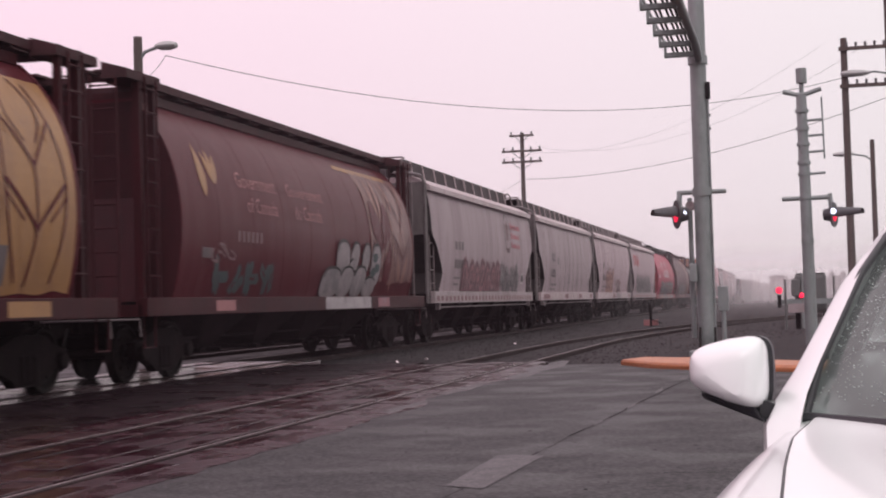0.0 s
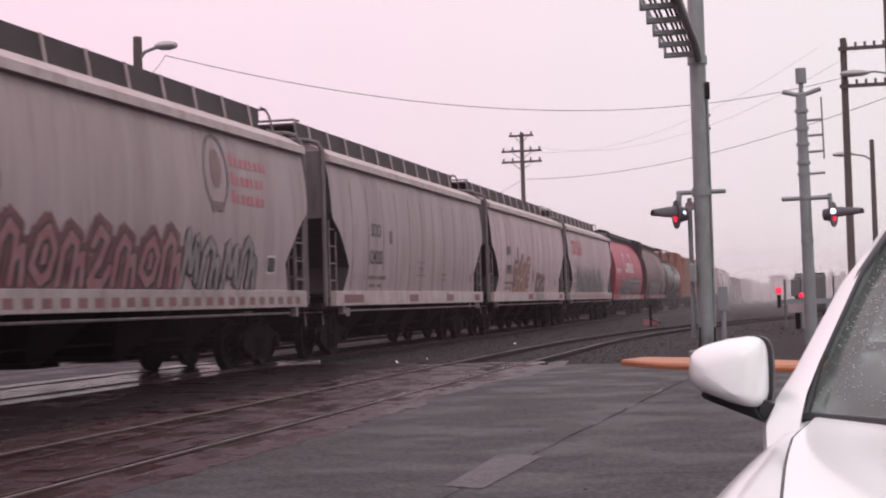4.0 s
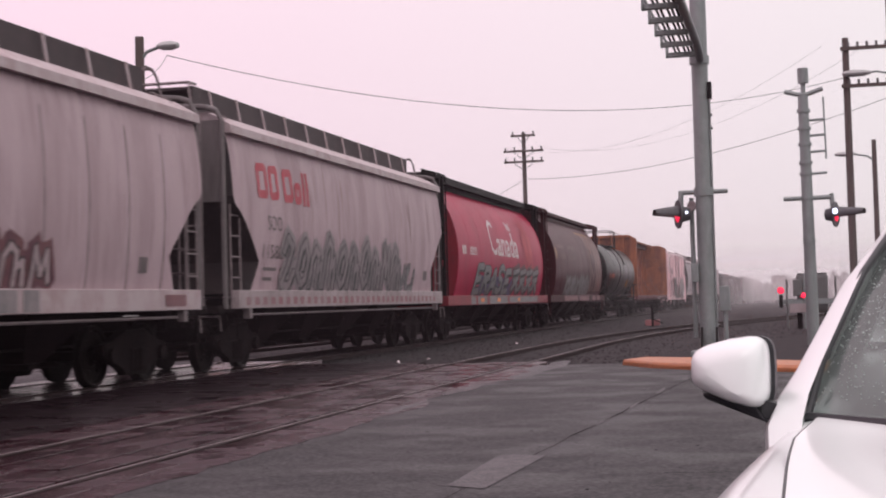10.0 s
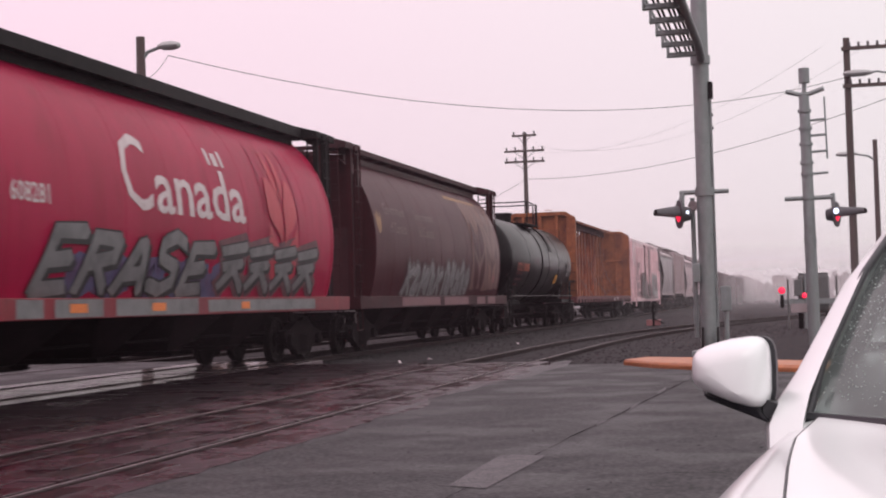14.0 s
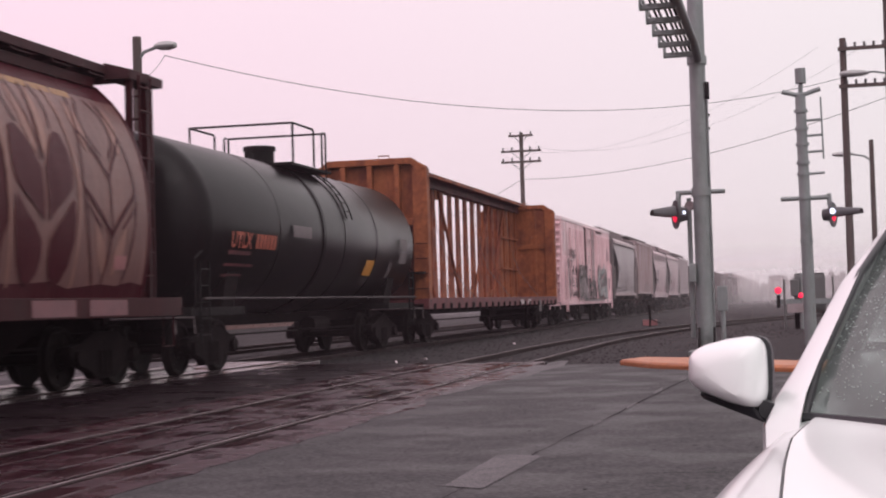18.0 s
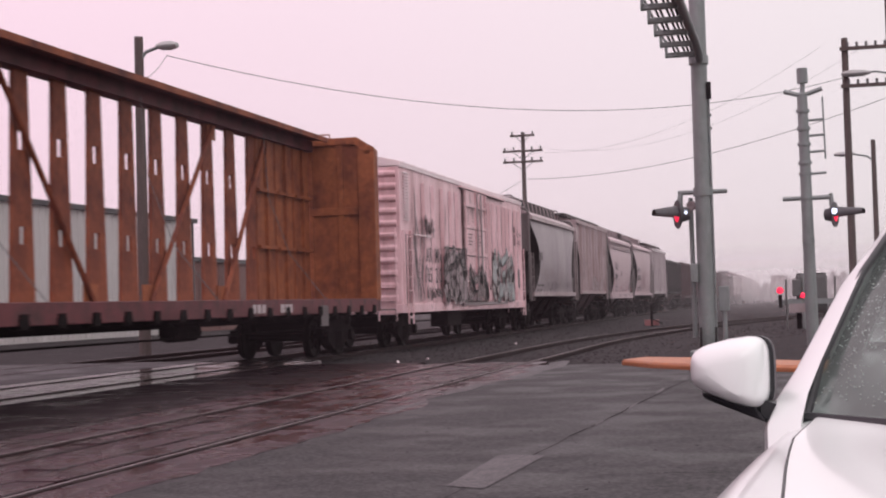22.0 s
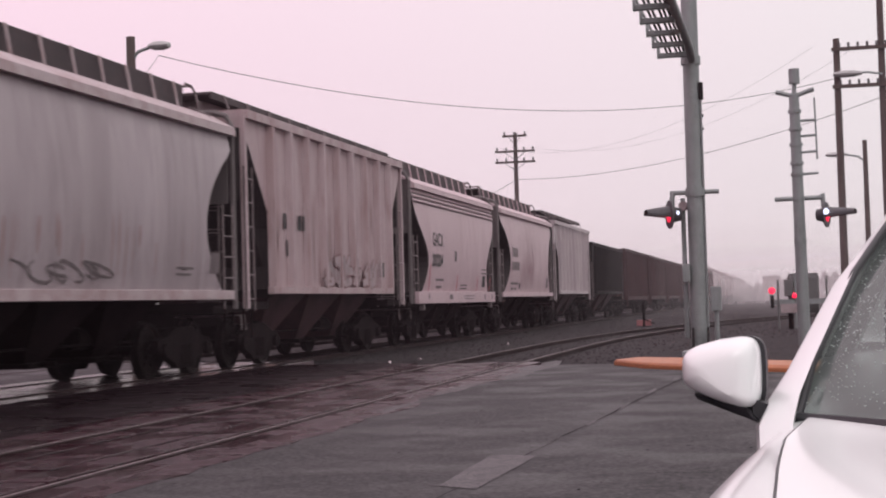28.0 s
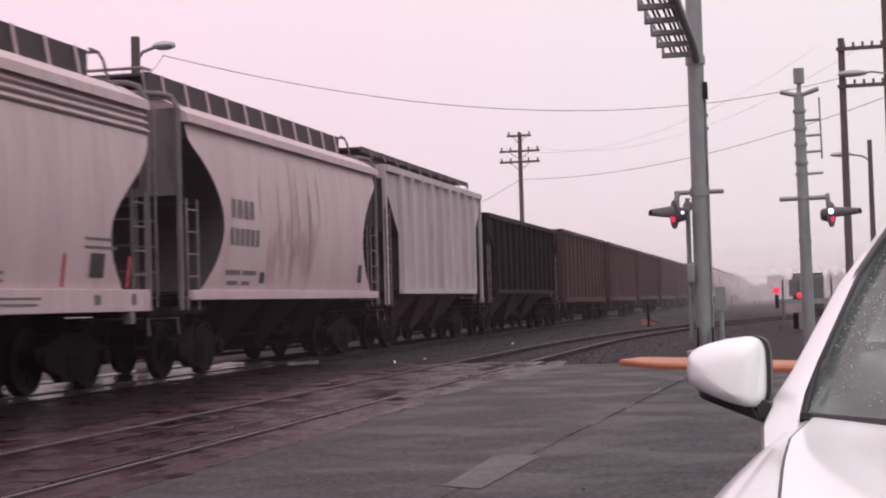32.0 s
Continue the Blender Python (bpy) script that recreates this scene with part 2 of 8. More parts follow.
M_ALLOY = mat("alloy_wheel", (0.45, 0.45, 0.46), 0.3, metal=0.9)
M_WOOD = mat("weathered_pole_timber", (0.10, 0.075, 0.07), 0.85, dark=(0.05, 0.04, 0.04), scale=5, amount=0.6, streak=0.9, bump=0.3)
M_WIRE = mat("overhead_wire", (0.12, 0.11, 0.115), 0.6)
M_LAMPHEAD = mat("pale_lamp_housing", (0.40, 0.40, 0.40), 0.5)
M_REDLIGHT = mat("lit_red_lens", (1.0, 0.022, 0.075), 0.3, glow=1.2)
M_HEAD = mat("weathered_signal_black", (0.07, 0.068, 0.075), 0.5, dark=(0.035, 0.034, 0.036), scale=6, amount=0.7)
# grimy bays, their colour lowered further for the shade beneath the body
M_HOPPERBAY = mat("grimy_shaded_bay", (0.0125, 0.007, 0.0082), 0.75, dark=(0.005, 0.0034, 0.0039), scale=1.6, amount=0.9, spec=0.06)
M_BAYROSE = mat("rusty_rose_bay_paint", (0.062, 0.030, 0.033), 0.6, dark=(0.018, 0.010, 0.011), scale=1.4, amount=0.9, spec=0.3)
M_FADELETTER = mat("worn_rose_letter_paint", (0.16, 0.085, 0.09), 0.5)
M_ROSE = mat("dusty_rose_panel_paint", (0.165, 0.076, 0.068), 0.45, dark=(0.09, 0.034, 0.036), scale=1.3, amount=0.75, streak=0.85)
M_PLACARD = mat("amber_placard", (0.62, 0.27, 0.045), 0.5, scale=5, amount=0.3)
M_ORANGETEXT = mat("faded_orange_letter_paint", (0.40, 0.085, 0.045), 0.5, dark=(0.16, 0.04, 0.03), scale=6, amount=0.7)
M_WHITELIGHT = mat("lit_white_lens", (0.75, 0.8, 1.0), 0.3, glow=2.0)
M_WALL = mat("pale_corrugated_wall", (0.50, 0.47, 0.47), 0.6, dark=(0.38, 0.35, 0.35), scale=0.4, amount=0.6, streak=0.8)
M_ROOFDARK = mat("dark_roof_edge", (0.06, 0.055, 0.06), 0.6)
M_BRICK = mat("far_brick_wall", (0.16, 0.08, 0.072), 0.8, dark=(0.10, 0.05, 0.045), scale=0.6, amount=0.7)
M_TREE = mat("bare_far_trees", (0.10, 0.095, 0.085), 0.9, dark=(0.06, 0.06, 0.05), scale=0.5)
M_CABINET = mat("grey_cabinet_paint", (0.12, 0.12, 0.12), 0.55, scale=3, amount=0.5)


def glass(name, tint, rough=0.03):
    """A thin tinted pane with a film of rain: half clear, with gloss by Fresnel."""
    m = bpy.data.materials.new(name)
    m.use_nodes = True
    n, l = m.node_tree.nodes, m.node_tree.links
    n.remove(n["Principled BSDF"])
    clear, gloss, mix, fr = n.new("ShaderNodeBsdfTransparent"), n.new("ShaderNodeBsdfGlossy"), n.new("ShaderNodeMixShader"), n.new("ShaderNodeFresnel")
    clear.inputs[0].default_value = (*tint, 1)
    gloss.inputs["Roughness"].default_value = rough
    fr.inputs[0].default_value = 1.45
    film, pane = n.new("ShaderNodeBsdfDiffuse"), n.new("ShaderNodeMixShader")
    film.inputs[0].default_value = (0.20, 0.23, 0.22, 1)
    pane.inputs[0].default_value = 0.45
    l.new(clear.outputs[0], pane.inputs[1])
    l.new(film.outputs[0], pane.inputs[2])
    l.new(fr.outputs[0], mix.inputs[0])
    l.new(pane.outputs[0], mix.inputs[1])
    l.new(gloss.outputs[0], mix.inputs[2])
    l.new(mix.outputs[0], n["Material Output"].inputs[0])
    return m


M_RUST = mat("rusty_track_paint", (0.10, 0.055, 0.055), 0.7, dark=(0.04, 0.02, 0.02), scale=4, amount=0.7)
# seam tone includes the thin shadow along sheet joints and under ridges
M_SEAM = mat("shadowed_sheet_seam", (0.15, 0.112, 0.12), 0.7, scale=4, amount=0.6)
M_STAIN = mat("rust_stained_wet_asphalt", (0.038, 0.0155, 0.0205), 0.42, dark=(0.014, 0.007, 0.009), scale=3.0, amount=0.9, grain=0.5, bump=0.3, bump_scale=30, spec=0.10, wet=0.6, wet_scale=2.0)
M_CRACK = mat("dirt_filled_crack", (0.019, 0.0165, 0.018), 0.95, spec=0.0)
M_RUSTRUN = mat("rust_run_stain", (0.31, 0.215, 0.22), 0.6, dark=(0.25, 0.155, 0.155), scale=2.5, amount=0.9, streak=0.8)
M_PINKSTAIN = mat("pink_product_stain", (0.39, 0.262, 0.288), 0.55, dark=(0.35, 0.205, 0.232), scale=1.5, amount=0.8, streak=0.9)
M_TAGPLUM = mat("plum_spray_paint", (0.10, 0.035, 0.05), 0.55, dark=(0.19, 0.075, 0.075), scale=3, amount=0.8)
M_TAGROSE = mat("pink_spray_paint", (0.235, 0.085, 0.105), 0.55, dark=(0.23, 0.17, 0.185), scale=3, amount=0.8)
M_TAGDUSK = mat("dusky_grey_spray_paint", (0.085, 0.062, 0.068), 0.55, dark=(0.05, 0.02, 0.025), scale=3, amount=0.7)
M_TAGBLUE = mat("blue_spray_paint", (0.075, 0.075, 0.16), 0.55, dark=(0.12, 0.03, 0.07), scale=3, amount=0.7)
M_GLASS = glass("tinted_car_glass", (0.36, 0.44, 0.41), 0.08)
M_DROP = mat("water_drops", (0.40, 0.47, 0.44), 0.15, amount=0.0, grain=0.0)


# ---- mesh tools ----
class Shape:
    """Collects the faces of one mesh."""

    def __init__(self):
        self.v, self.f = [], []

    def add(self, verts, faces):
        k = len(self.v)
        self.v.extend([tuple(p) for p in verts])
        self.f.extend([tuple(i + k for i in q) for q in faces])
        return self

    def box(self, x0, x1, y0, y1, z0, z1):
        return self.add([(x0, y0, z0), (x1, y0, z0), (x1, y1, z0), (x0, y1, z0), (x0, y0, z1), (x1, y0, z1), (x1, y1, z1), (x0, y1, z1)],
                        [(3, 2, 1, 0), (4, 5, 6, 7), (0, 1, 5, 4), (1, 2, 6, 5), (2, 3, 7, 6), (3, 0, 4, 7)])

    def tube(self, path, r, seg=8, r1=None):
        """A round bar along a list of points, from radius r to r1."""
        pts = [Vector(p) for p in path]
        rings = []
        for i, p in enumerate(pts):
            d = (pts[min(i + 1, len(pts) - 1)] - pts[max(i - 1, 0)]).normalized()
            a = d.orthogonal().normalized() if abs(d.z) > 0.9 else d.cross(Vector((0, 0, 1))).normalized()
            b = d.cross(a)
            q = r if r1 is None else r + (r1 - r) * i / (len(pts) - 1)
            rings.append([p + (a * math.cos(2 * math.pi * k / seg) + b * math.sin(2 * math.pi * k / seg)) * q for k in range(seg)])
        faces = [(i * seg + k, i * seg + (k + 1) % seg, (i + 1) * seg + (k + 1) % seg, (i + 1) * seg + k) for i in range(len(pts) - 1) for k in range(seg)]
        faces += [tuple(range(seg - 1, -1, -1)), tuple((len(pts) - 1) * seg + k for k in range(seg))]
        return self.add([p for ring in rings for p in ring], faces)

    def loft(self, rings, close=True, caps=True):
        """Skin over equal rings of points."""
        n = len(rings[0])
        m = n if close else n - 1
        faces = [(i * n + k, i * n + (k + 1) % n, (i + 1) * n + (k + 1) % n, (i + 1) * n + k) for i in range(len(rings) - 1) for k in range(m)]
        if caps:
            faces += [tuple(range(n - 1, -1, -1)), tuple((len(rings) - 1) * n + k for k in range(n))]
        return self.add([p for ring in rings for p in ring], faces)

    def mesh(self, name, material, smooth=False, bevel=0.0, toward=None):
        me = bpy.data.meshes.new(name)
        me.from_pydata(self.v, [], self.f)
        bm = bmesh.new()
        bm.from_mesh(me)
        bmesh.ops.recalc_face_normals(bm, faces=bm.faces[:])
        if toward and sum((f.normal for f in bm.faces), Vector()).dot(Vector(toward)) < 0:
            bmesh.ops.reverse_faces(bm, faces=bm.faces[:])
        if bevel:
            sharp = [e for e in bm.edges if len(e.link_faces) == 2 and e.calc_face_angle() > 0.6]
            bmesh.ops.bevel(bm, geom=sharp, offset=bevel, segments=2, profile=0.6, affect="EDGES", clamp_overlap=True)
        bm.to_mesh(me)
        bm.free()
        if smooth:
            me.shade_smooth()
            me.set_sharp_from_angle(angle=radians(40))
        me.materials.append(material)
        return me


def part(name, shape, material, parent=None, label="", smooth=False, bevel=0.0, at=None, toward=None):
    """Links a shape as one mesh object, under a thing or under a part."""
    me = shape if isinstance(shape, bpy.types.Mesh) else shape.mesh(name, material, smooth, bevel, toward)
    ob = new(name, me)
    if at is not None:
        ob.matrix_basis = at
    if parent:
        ob.parent = parent
    if label:
        tagged(ob, label)
    return ob


def thing(name, label, category, at=None, group="", kind=""):
    ob = new(name)
    ob.empty_display_size = 0.3
    if at is not None:
        ob.matrix_basis = at
    return tagged(ob, label, category, group, kind)


# ---- ground, road and tracks ----
TRAIN_X = -10.9
G = Shape().add([(-2500, -2500, -0.10), (2500, -2500, -0.10), (2500, 2500, -0.10), (-2500, 2500, -0.10)], [(0, 1, 2, 3)])
tagged(part("ground", G, M_GRAVEL), "dark wet ballast and gravel ground", "ground", kind="structure")


def slab(name, x0, x1, y0, y1, z, material, label, category, thick=0.08):
    ob = part(name, Shape().box(x0, x1, y0, y1, z - thick, z), material)
    return tagged(ob, label, category, kind="structure")


road = slab("road", -4.28, 60, -60, 25.2, -0.01, M_ASPHALT, "wet dark asphalt road at the level crossing", "road")
slab("road_between_tracks", -9.55, -6.82, -60, 27.5, -0.012, M_TRACKROAD, "wet asphalt strip between the tracks, coloured dark like the train's reflection", "road")
slab("road_behind_tracks", -60, -12.3, -60, 30.5, -0.012, M_ASPHALT, "wet asphalt road beyond the tracks", "road")

# pale patches beside the end of the crossing: sky shine on puddles, as plain colour
for cx, cy, w, l in ((-3.98, 24.3, 0.24, 1.5), (-3.9, 21.9, 0.16, 1.1), (-4.02, 26.0, 0.16, 0.7), (-4.1, 18.6, 0.10, 1.2), (-4.05, 15.4, 0.08, 0.9)):
    k = [(cx + w * math.cos(q * 0.3927) * (1 + 0.5 * noise.noise(Vector((cx * 3 + q, cy, 0)))), cy + l * math.sin(q * 0.3927) * (1 + 0.5 * noise.noise(Vector((q * 1.7, cx, cy)))), -0.0055) for q in range(16)]
    part("worn_patch", Shape().add(k, [tuple(range(16))]), M_PATCH, road)

# asphalt seam, repairs and bright wet marks
rng = random.Random(5)
pts = [(-1.95 + 0.09 * i / 3 + rng.uniform(-0.014, 0.014), 8.2 + i * 0.62) for i in range(21)]
s = Shape()
for (xa, ya), (xb, yb) in zip(pts, pts[1:]):
    w = rng.uniform(0.002, 0.008)
    s.add([(xa - w, ya, -0.006), (xa + w, ya, -0.006), (xb + w, yb, -0.006), (xb - w, yb, -0.006)], [(0, 1, 2, 3)])
part("joint_crack", s, M_CRACK, road)
s = Shape()
y = 4.0
pts = [(-0.9 + 0.55 * i + rng.uniform(-0.1, 0.1), 9.4 + 0.1 * i + rng.uniform(-0.12, 0.12)) for i in range(6)]
for (xa, ya), (xb, yb) in zip(pts, pts[1:]):
    s.add([(xa, ya - 0.006, -0.006), (xb, yb - 0.006, -0.006), (xb, yb + 0.006, -0.006), (xa, ya + 0.006, -0.006)], [(0, 1, 2, 3)])
part("crack", s, M_CRACK, road)
part("patch", Shape().add([(-2.06, 8.75, -0.005), (-1.80, 8.6, -0.005), (-1.74, 10.45, -0.005), (-2.08, 10.5, -0.005)], [(0, 1, 2, 3)]), M_PATCH, road, "pale rectangular repair")
for cx, cy, w, l in ((-1.62, 15.2, 0.02, 0.5), (-1.55, 17.6, 0.025, 0.6), (-1.45, 20.2, 0.04, 0.4), (-1.70, 13.2, 0.018, 0.3)):
    k = [(cx + w * math.cos(a) * rng.uniform(0.7, 1.2), cy + l * math.sin(a) * rng.uniform(0.7, 1.2), -0.005) for a in [q * 0.628 for q in range(10)]]
    part("seam_repair", Shape().add(k, [tuple(range(10))]), M_PATCH, road)
# rust carried off the crossing on to the asphalt, with a ragged edge
stain = []
for i in range(90):
    y = -6.0 + i * 0.35
    stain.append([(-4.29, y, -0.0065), (-4.29 + 0.30 + 0.30 * noise.noise(Vector((i * 0.16, 3.1, 0))) + 0.12 * noise.noise(Vector((i * 0.83, 7.7, 0))), y, -0.0065)])
part("rust_stain", Shape().loft(stain, close=False, caps=False), M_STAIN, road, "rust-stained wet strip beside the rails", toward=(0, 0, 1))
ruts = Shape()
for i in range(110):
    cx, cy = rng.uniform(-4.0, 3.0), rng.uniform(6.0, 24.0)
    a = rng.uniform(0.006, 0.018)
    ruts.add([(cx + a * math.cos(q * 1.05) * rng.uniform(0.6, 1.3), cy + 1.6 * a * math.sin(q * 1.05), -0.0055) for q in range(6)], [tuple(range(6))])
tagged(part("pit_marks", ruts, M_CRACK, road), kind="stuff")


def rail_shape(points):
    """A rail with head, web and foot along a line of (x, y)."""
    prof = [(-0.07, -0.17), (0.07, -0.17), (0.07, -0.155), (0.012, -0.13), (0.012, -0.045), (0.037, -0.035), (0.037, -0.006), (0.028, 0.0), (-0.028, 0.0), (-0.037, -0.006), (-0.037, -0.035), (-0.012, -0.045), (-0.012, -0.13), (-0.07, -0.155)]
    rings = []
    for i, (x, y) in enumerate(points):
        a, b = points[max(0, i - 1)], points[min(len(points) - 1, i + 1)]
        d = math.hypot(b[0] - a[0], b[1] - a[1])
        nx, ny = (b[1] - a[1]) / d, -(b[0] - a[0]) / d
        rings.append([(x + nx * u, y + ny * u, v) for u, v in prof])
    return Shape().loft(rings)


def lay_rail(points, track):
    """A dark rail with its polished running band."""
    rail = part("rail", rail_shape(points), M_RAIL, track)
    part("running_band", Shape().loft([[(x - 0.011, y, 0.002), (x + 0.011, y, 0.002)] for x, y in points], close=False, caps=False), M_RAILTOP, rail, toward=(0, 0, 1))


def bend(y, start=34.0, radius=150.0):
    return 0.0 if y < start else (y - start) ** 2 / (2 * radius)


near = thing("near_track", "shiny wet rails of the near siding, curving away", "railway track", kind="structure")
line = [-60, 10, 34] + [34 + 3 * i for i in range(1, 22)]
for gx in (-6.09, -4.61):
    lay_rail([(gx + bend(y), y) for y in line], near)
main = thing("main_track", "wet straight rails of the main line under the train", "railway track", kind="structure")
for gx in (TRAIN_X - 0.755, TRAIN_X + 0.755):
    lay_rail([(gx, -80), (gx, 300), (gx, 900)], main)
third = thing("far_track", "wet rails of a track beyond the train", "railway track", kind="structure")
for gx in (-15.9, -14.4):
    lay_rail([(gx, -80), (gx, 200), (gx, 600)], third)

me_tie = Shape().box(-1.3, 1.3, -0.11, 0.11, -0.30, -0.145).mesh("sleeper", M_TIE, bevel=0.01)
for i in range(70):
    y = 28.2 + i * 0.6
    part("sleeper", me_tie, M_TIE, near, at=pose(-5.35 + bend(y), y, 0, 0, 0, -math.degrees(math.atan(max(0, y - 34) / 150))))
for i in range(90):
    part("sleeper", me_tie, M_TIE, main, at=pose(TRAIN_X, 28.2 + i * 0.62, 0))

# loose ballast on the shoulders
stones = Shape()
for i in range(9000):
    y = 26 + 70 * rng.random() ** 1.6
    x = rng.uniform(-9.6, 6.0) if rng.random() < 0.75 else rng.uniform(-13.5, -9.6)
    r = rng.uniform(0.025, 0.06)
    h = rng.uniform(0.012, 0.03)
    a = rng.uniform(0, 6.28)
    base = [(x + r * math.cos(a + q * 1.571) * rng.uniform(0.7, 1.2), y + r * math.sin(a + q * 1.571) * rng.uniform(0.7, 1.2), -0.105) for q in range(4)]
    stones.add(base + [(x + rng.uniform(-r, r) * 0.3, y + rng.uniform(-r, r) * 0.3, -0.10 + h)], [(0, 1, 4), (1, 2, 4), (2, 3, 4), (3, 0, 4)])
tagged(part("ballast", stones, M_GRAVEL), "loose dark wet ballast stones", "ballast", kind="stuff")

# crossing planks round the near rails
crossing = thing("crossing_deck", "worn wet reddish timber planks round the crossing rails", "crossing deck", kind="structure")
for x0, x1 in ((-6.82, -6.52), (-6.50, -6.145), (-5.975, -5.69), (-5.67, -5.38), (-5.36, -5.06), (-5.04, -4.725), (-4.555, -4.30)):
    y = -14.0 + rng.uniform(0, 1.5)
    while y < 26.0:
        l = min(rng.uniform(2.2, 3.2), 26.6 - y)
        d = rng.uniform(-0.012, 0.006)
        part("plank", Shape().box(x0 + 0.008, x1 - 0.008, y + 0.01, y + l - 0.01, -0.2, -0.005 + 0.6 * d), M_PLANK, crossing, bevel=0.008)
        y += l
far_deck = thing("concrete_crossing", "pale wet concrete crossing panels under the train", "crossing deck", kind="structure")
for x0, x1 in ((-9.55, -10.05), (-10.24, -11.56), (-11.75, -12.3)):
    for i in range(17):
        y = -12 + i * 2.45
        part("panel", Shape().box(x1, x0, y + 0.01, y + 2.43, -0.25, -0.014), M_PANEL, far_deck, bevel=0.01)

# orange kerb of the traffic island
kerb = [(-2.79, 24.7), (-2.2, 23.4), (-1.46, 22.5), (0.05, 21.4), (6.0, 20.6), (6.0, 22.2), (0.065, 23.0), (-1.62, 24.9), (-2.5, 25.7)]
k = Shape().loft([[(x, y, -0.09) for x, y in kerb], [(x, y, 0.05) for x, y in kerb], [(-1.0 + (x + 1.0) * 0.97, 23.6 + (y - 23.6) * 0.95, 0.085) for x, y in kerb]])
tagged(part("traffic_island_kerb", k, M_ORANGE, bevel=0.02), "orange painted concrete kerb of a traffic island", "kerb")
fill = [(-1.6, 25.0), (0.065, 23.1), (6.0, 22.3), (6.0, 60.0), (1.0, 44.0), (-2.6, 30.0), (-2.5, 25.8)]
tagged(part("verge", Shape().loft([[(x, y, -0.1) for x, y in fill], [(x, y, -0.03) for x, y in fill]]), M_GRAVEL), "dark gravel verge behind the kerb", "verge", kind="structure")


# ---- crossing signals ----
def flasher(parent, x, y, z, turn, lit, hood=0.42, k=0.9):
    """One signal head: a round black background, a hooded lens and its housing, facing along -y before the turn."""
    head = part("signal_head", Shape().loft([[(0.30 * k * math.cos(q * 0.2618), 0.0, 0.30 * k * math.sin(q * 0.2618)) for q in range(24)], [(0.30 * k * math.cos(q * 0.2618), 0.03, 0.30 * k * math.sin(q * 0.2618)) for q in range(24)],
                                             [(0.16 * math.cos(q * 0.2618), 0.05, 0.16 * math.sin(q * 0.2618)) for q in range(24)], [(0.12 * math.cos(q * 0.2618), 0.22, 0.12 * math.sin(q * 0.2618)) for q in range(24)]]),
                M_HEAD, parent, at=pose(x, y, z, 0, 0, turn), smooth=True)
    lens = Shape().loft([[(0.15 * math.cos(q * 0.2618), -0.005, 0.15 * math.sin(q * 0.2618)) for q in range(24)], [(0.08 * math.cos(q * 0.2618), -0.035, 0.08 * math.sin(q * 0.2618)) for q in range(24)]])
    part("lens", lens, lit, head, smooth=True)
    arc = [math.radians(a) for a in range(-20, 201, 20)]
    hs = Shape().loft([[(0.17 * math.cos(a), -0.002, 0.17 * math.sin(a)) for a in arc] + [(0.16 * math.cos(a), -0.002, 0.16 * math.sin(a)) for a in reversed(arc)],
                       [(0.150 * math.cos(a), -hood, 0.02 + 0.085 * max(-0.3, math.sin(a))) for a in arc] + [(0.140 * math.cos(a), -hood, 0.02 + 0.075 * max(-0.3, math.sin(a))) for a in reversed(arc)]])
    part("hood", hs, M_HEAD, head, smooth=True)
    return head


M_OFF = mat("unlit_red_lens", (0.10, 0.01, 0.015), 0.2)
PX, PY = -1.56, 28.6
mast = thing("cantilever_signal_mast", "tall grey steel cantilever crossing signal on its island", "crossing signal", pose(PX, PY, 0))
part("base_plate", Shape().box(-0.35, 0.35, -0.35, 0.35, -0.1, 0.06), M_GALV, mast, bevel=0.02)
part("pole", Shape().tube([(-0.03, 0, -0.05), (-0.028, 0, 3.0), (-0.015, 0, 9.5)], 0.158, 24, 0.150), M_GALV, mast, smooth=True)
for z in (3.05, 5.55):
    part("clamp", Shape().tube([(-0.025, 0, z - 0.08), (-0.025, 0, z + 0.08)], 0.185, 24), M_GALV, mast, smooth=True)
part("cross_arm", Shape().tube([(-0.50, 0, 3.05), (0.42, 0, 3.05)], 0.045, 10), M_GALV, mast)
part("head_bracket", Shape().tube([(-0.44, 0, 3.05), (-0.46, -0.02, 2.95), (-0.46, -0.02, 2.75)], 0.05, 10), M_GALV, mast)
flasher(mast, -0.52, -0.12, 2.64, -70, M_REDLIGHT, 0.45)
part("rear_lens", Shape().tube([(-0.27, 0.02, 2.80), (-0.24, 0.10, 2.80)], 0.09, 16), M_SILL, mast)
part("indicator_bulb", Shape().loft([[(-0.36 + r * math.cos(q * 0.785), y, 2.66 + r * math.sin(q * 0.785)) for q in range(8)] for y, r in ((-0.22, 0.015), (-0.20, 0.04), (-0.16, 0.045), (-0.12, 0.03))]), M_WHITELIGHT, mast)
part("junction_box", Shape().box(0.11, 0.19, -0.12, 0.02, 4.80, 5.12), M_BLACK, mast, bevel=0.01)
part("conduit", Shape().tube([(0.14, -0.05, 0.1), (0.14, -0.05, 4.8)], 0.02, 6), M_GALV, mast)
for z in (4.25, 4.5):
    part("bolt", Shape().tube([(0.10, 0, z), (0.18, 0, z)], 0.03, 6), M_BLACK, mast)
part("down_rod", Shape().tube([(-0.27, 0.12, 0.3), (-0.27, 0.12, 2.95)], 0.045, 10), M_GALV, mast)
part("crank_box", Shape().box(-0.30, -0.16, -0.2, 0.05, 1.35, 1.7), M_GALV, mast, bevel=0.02)
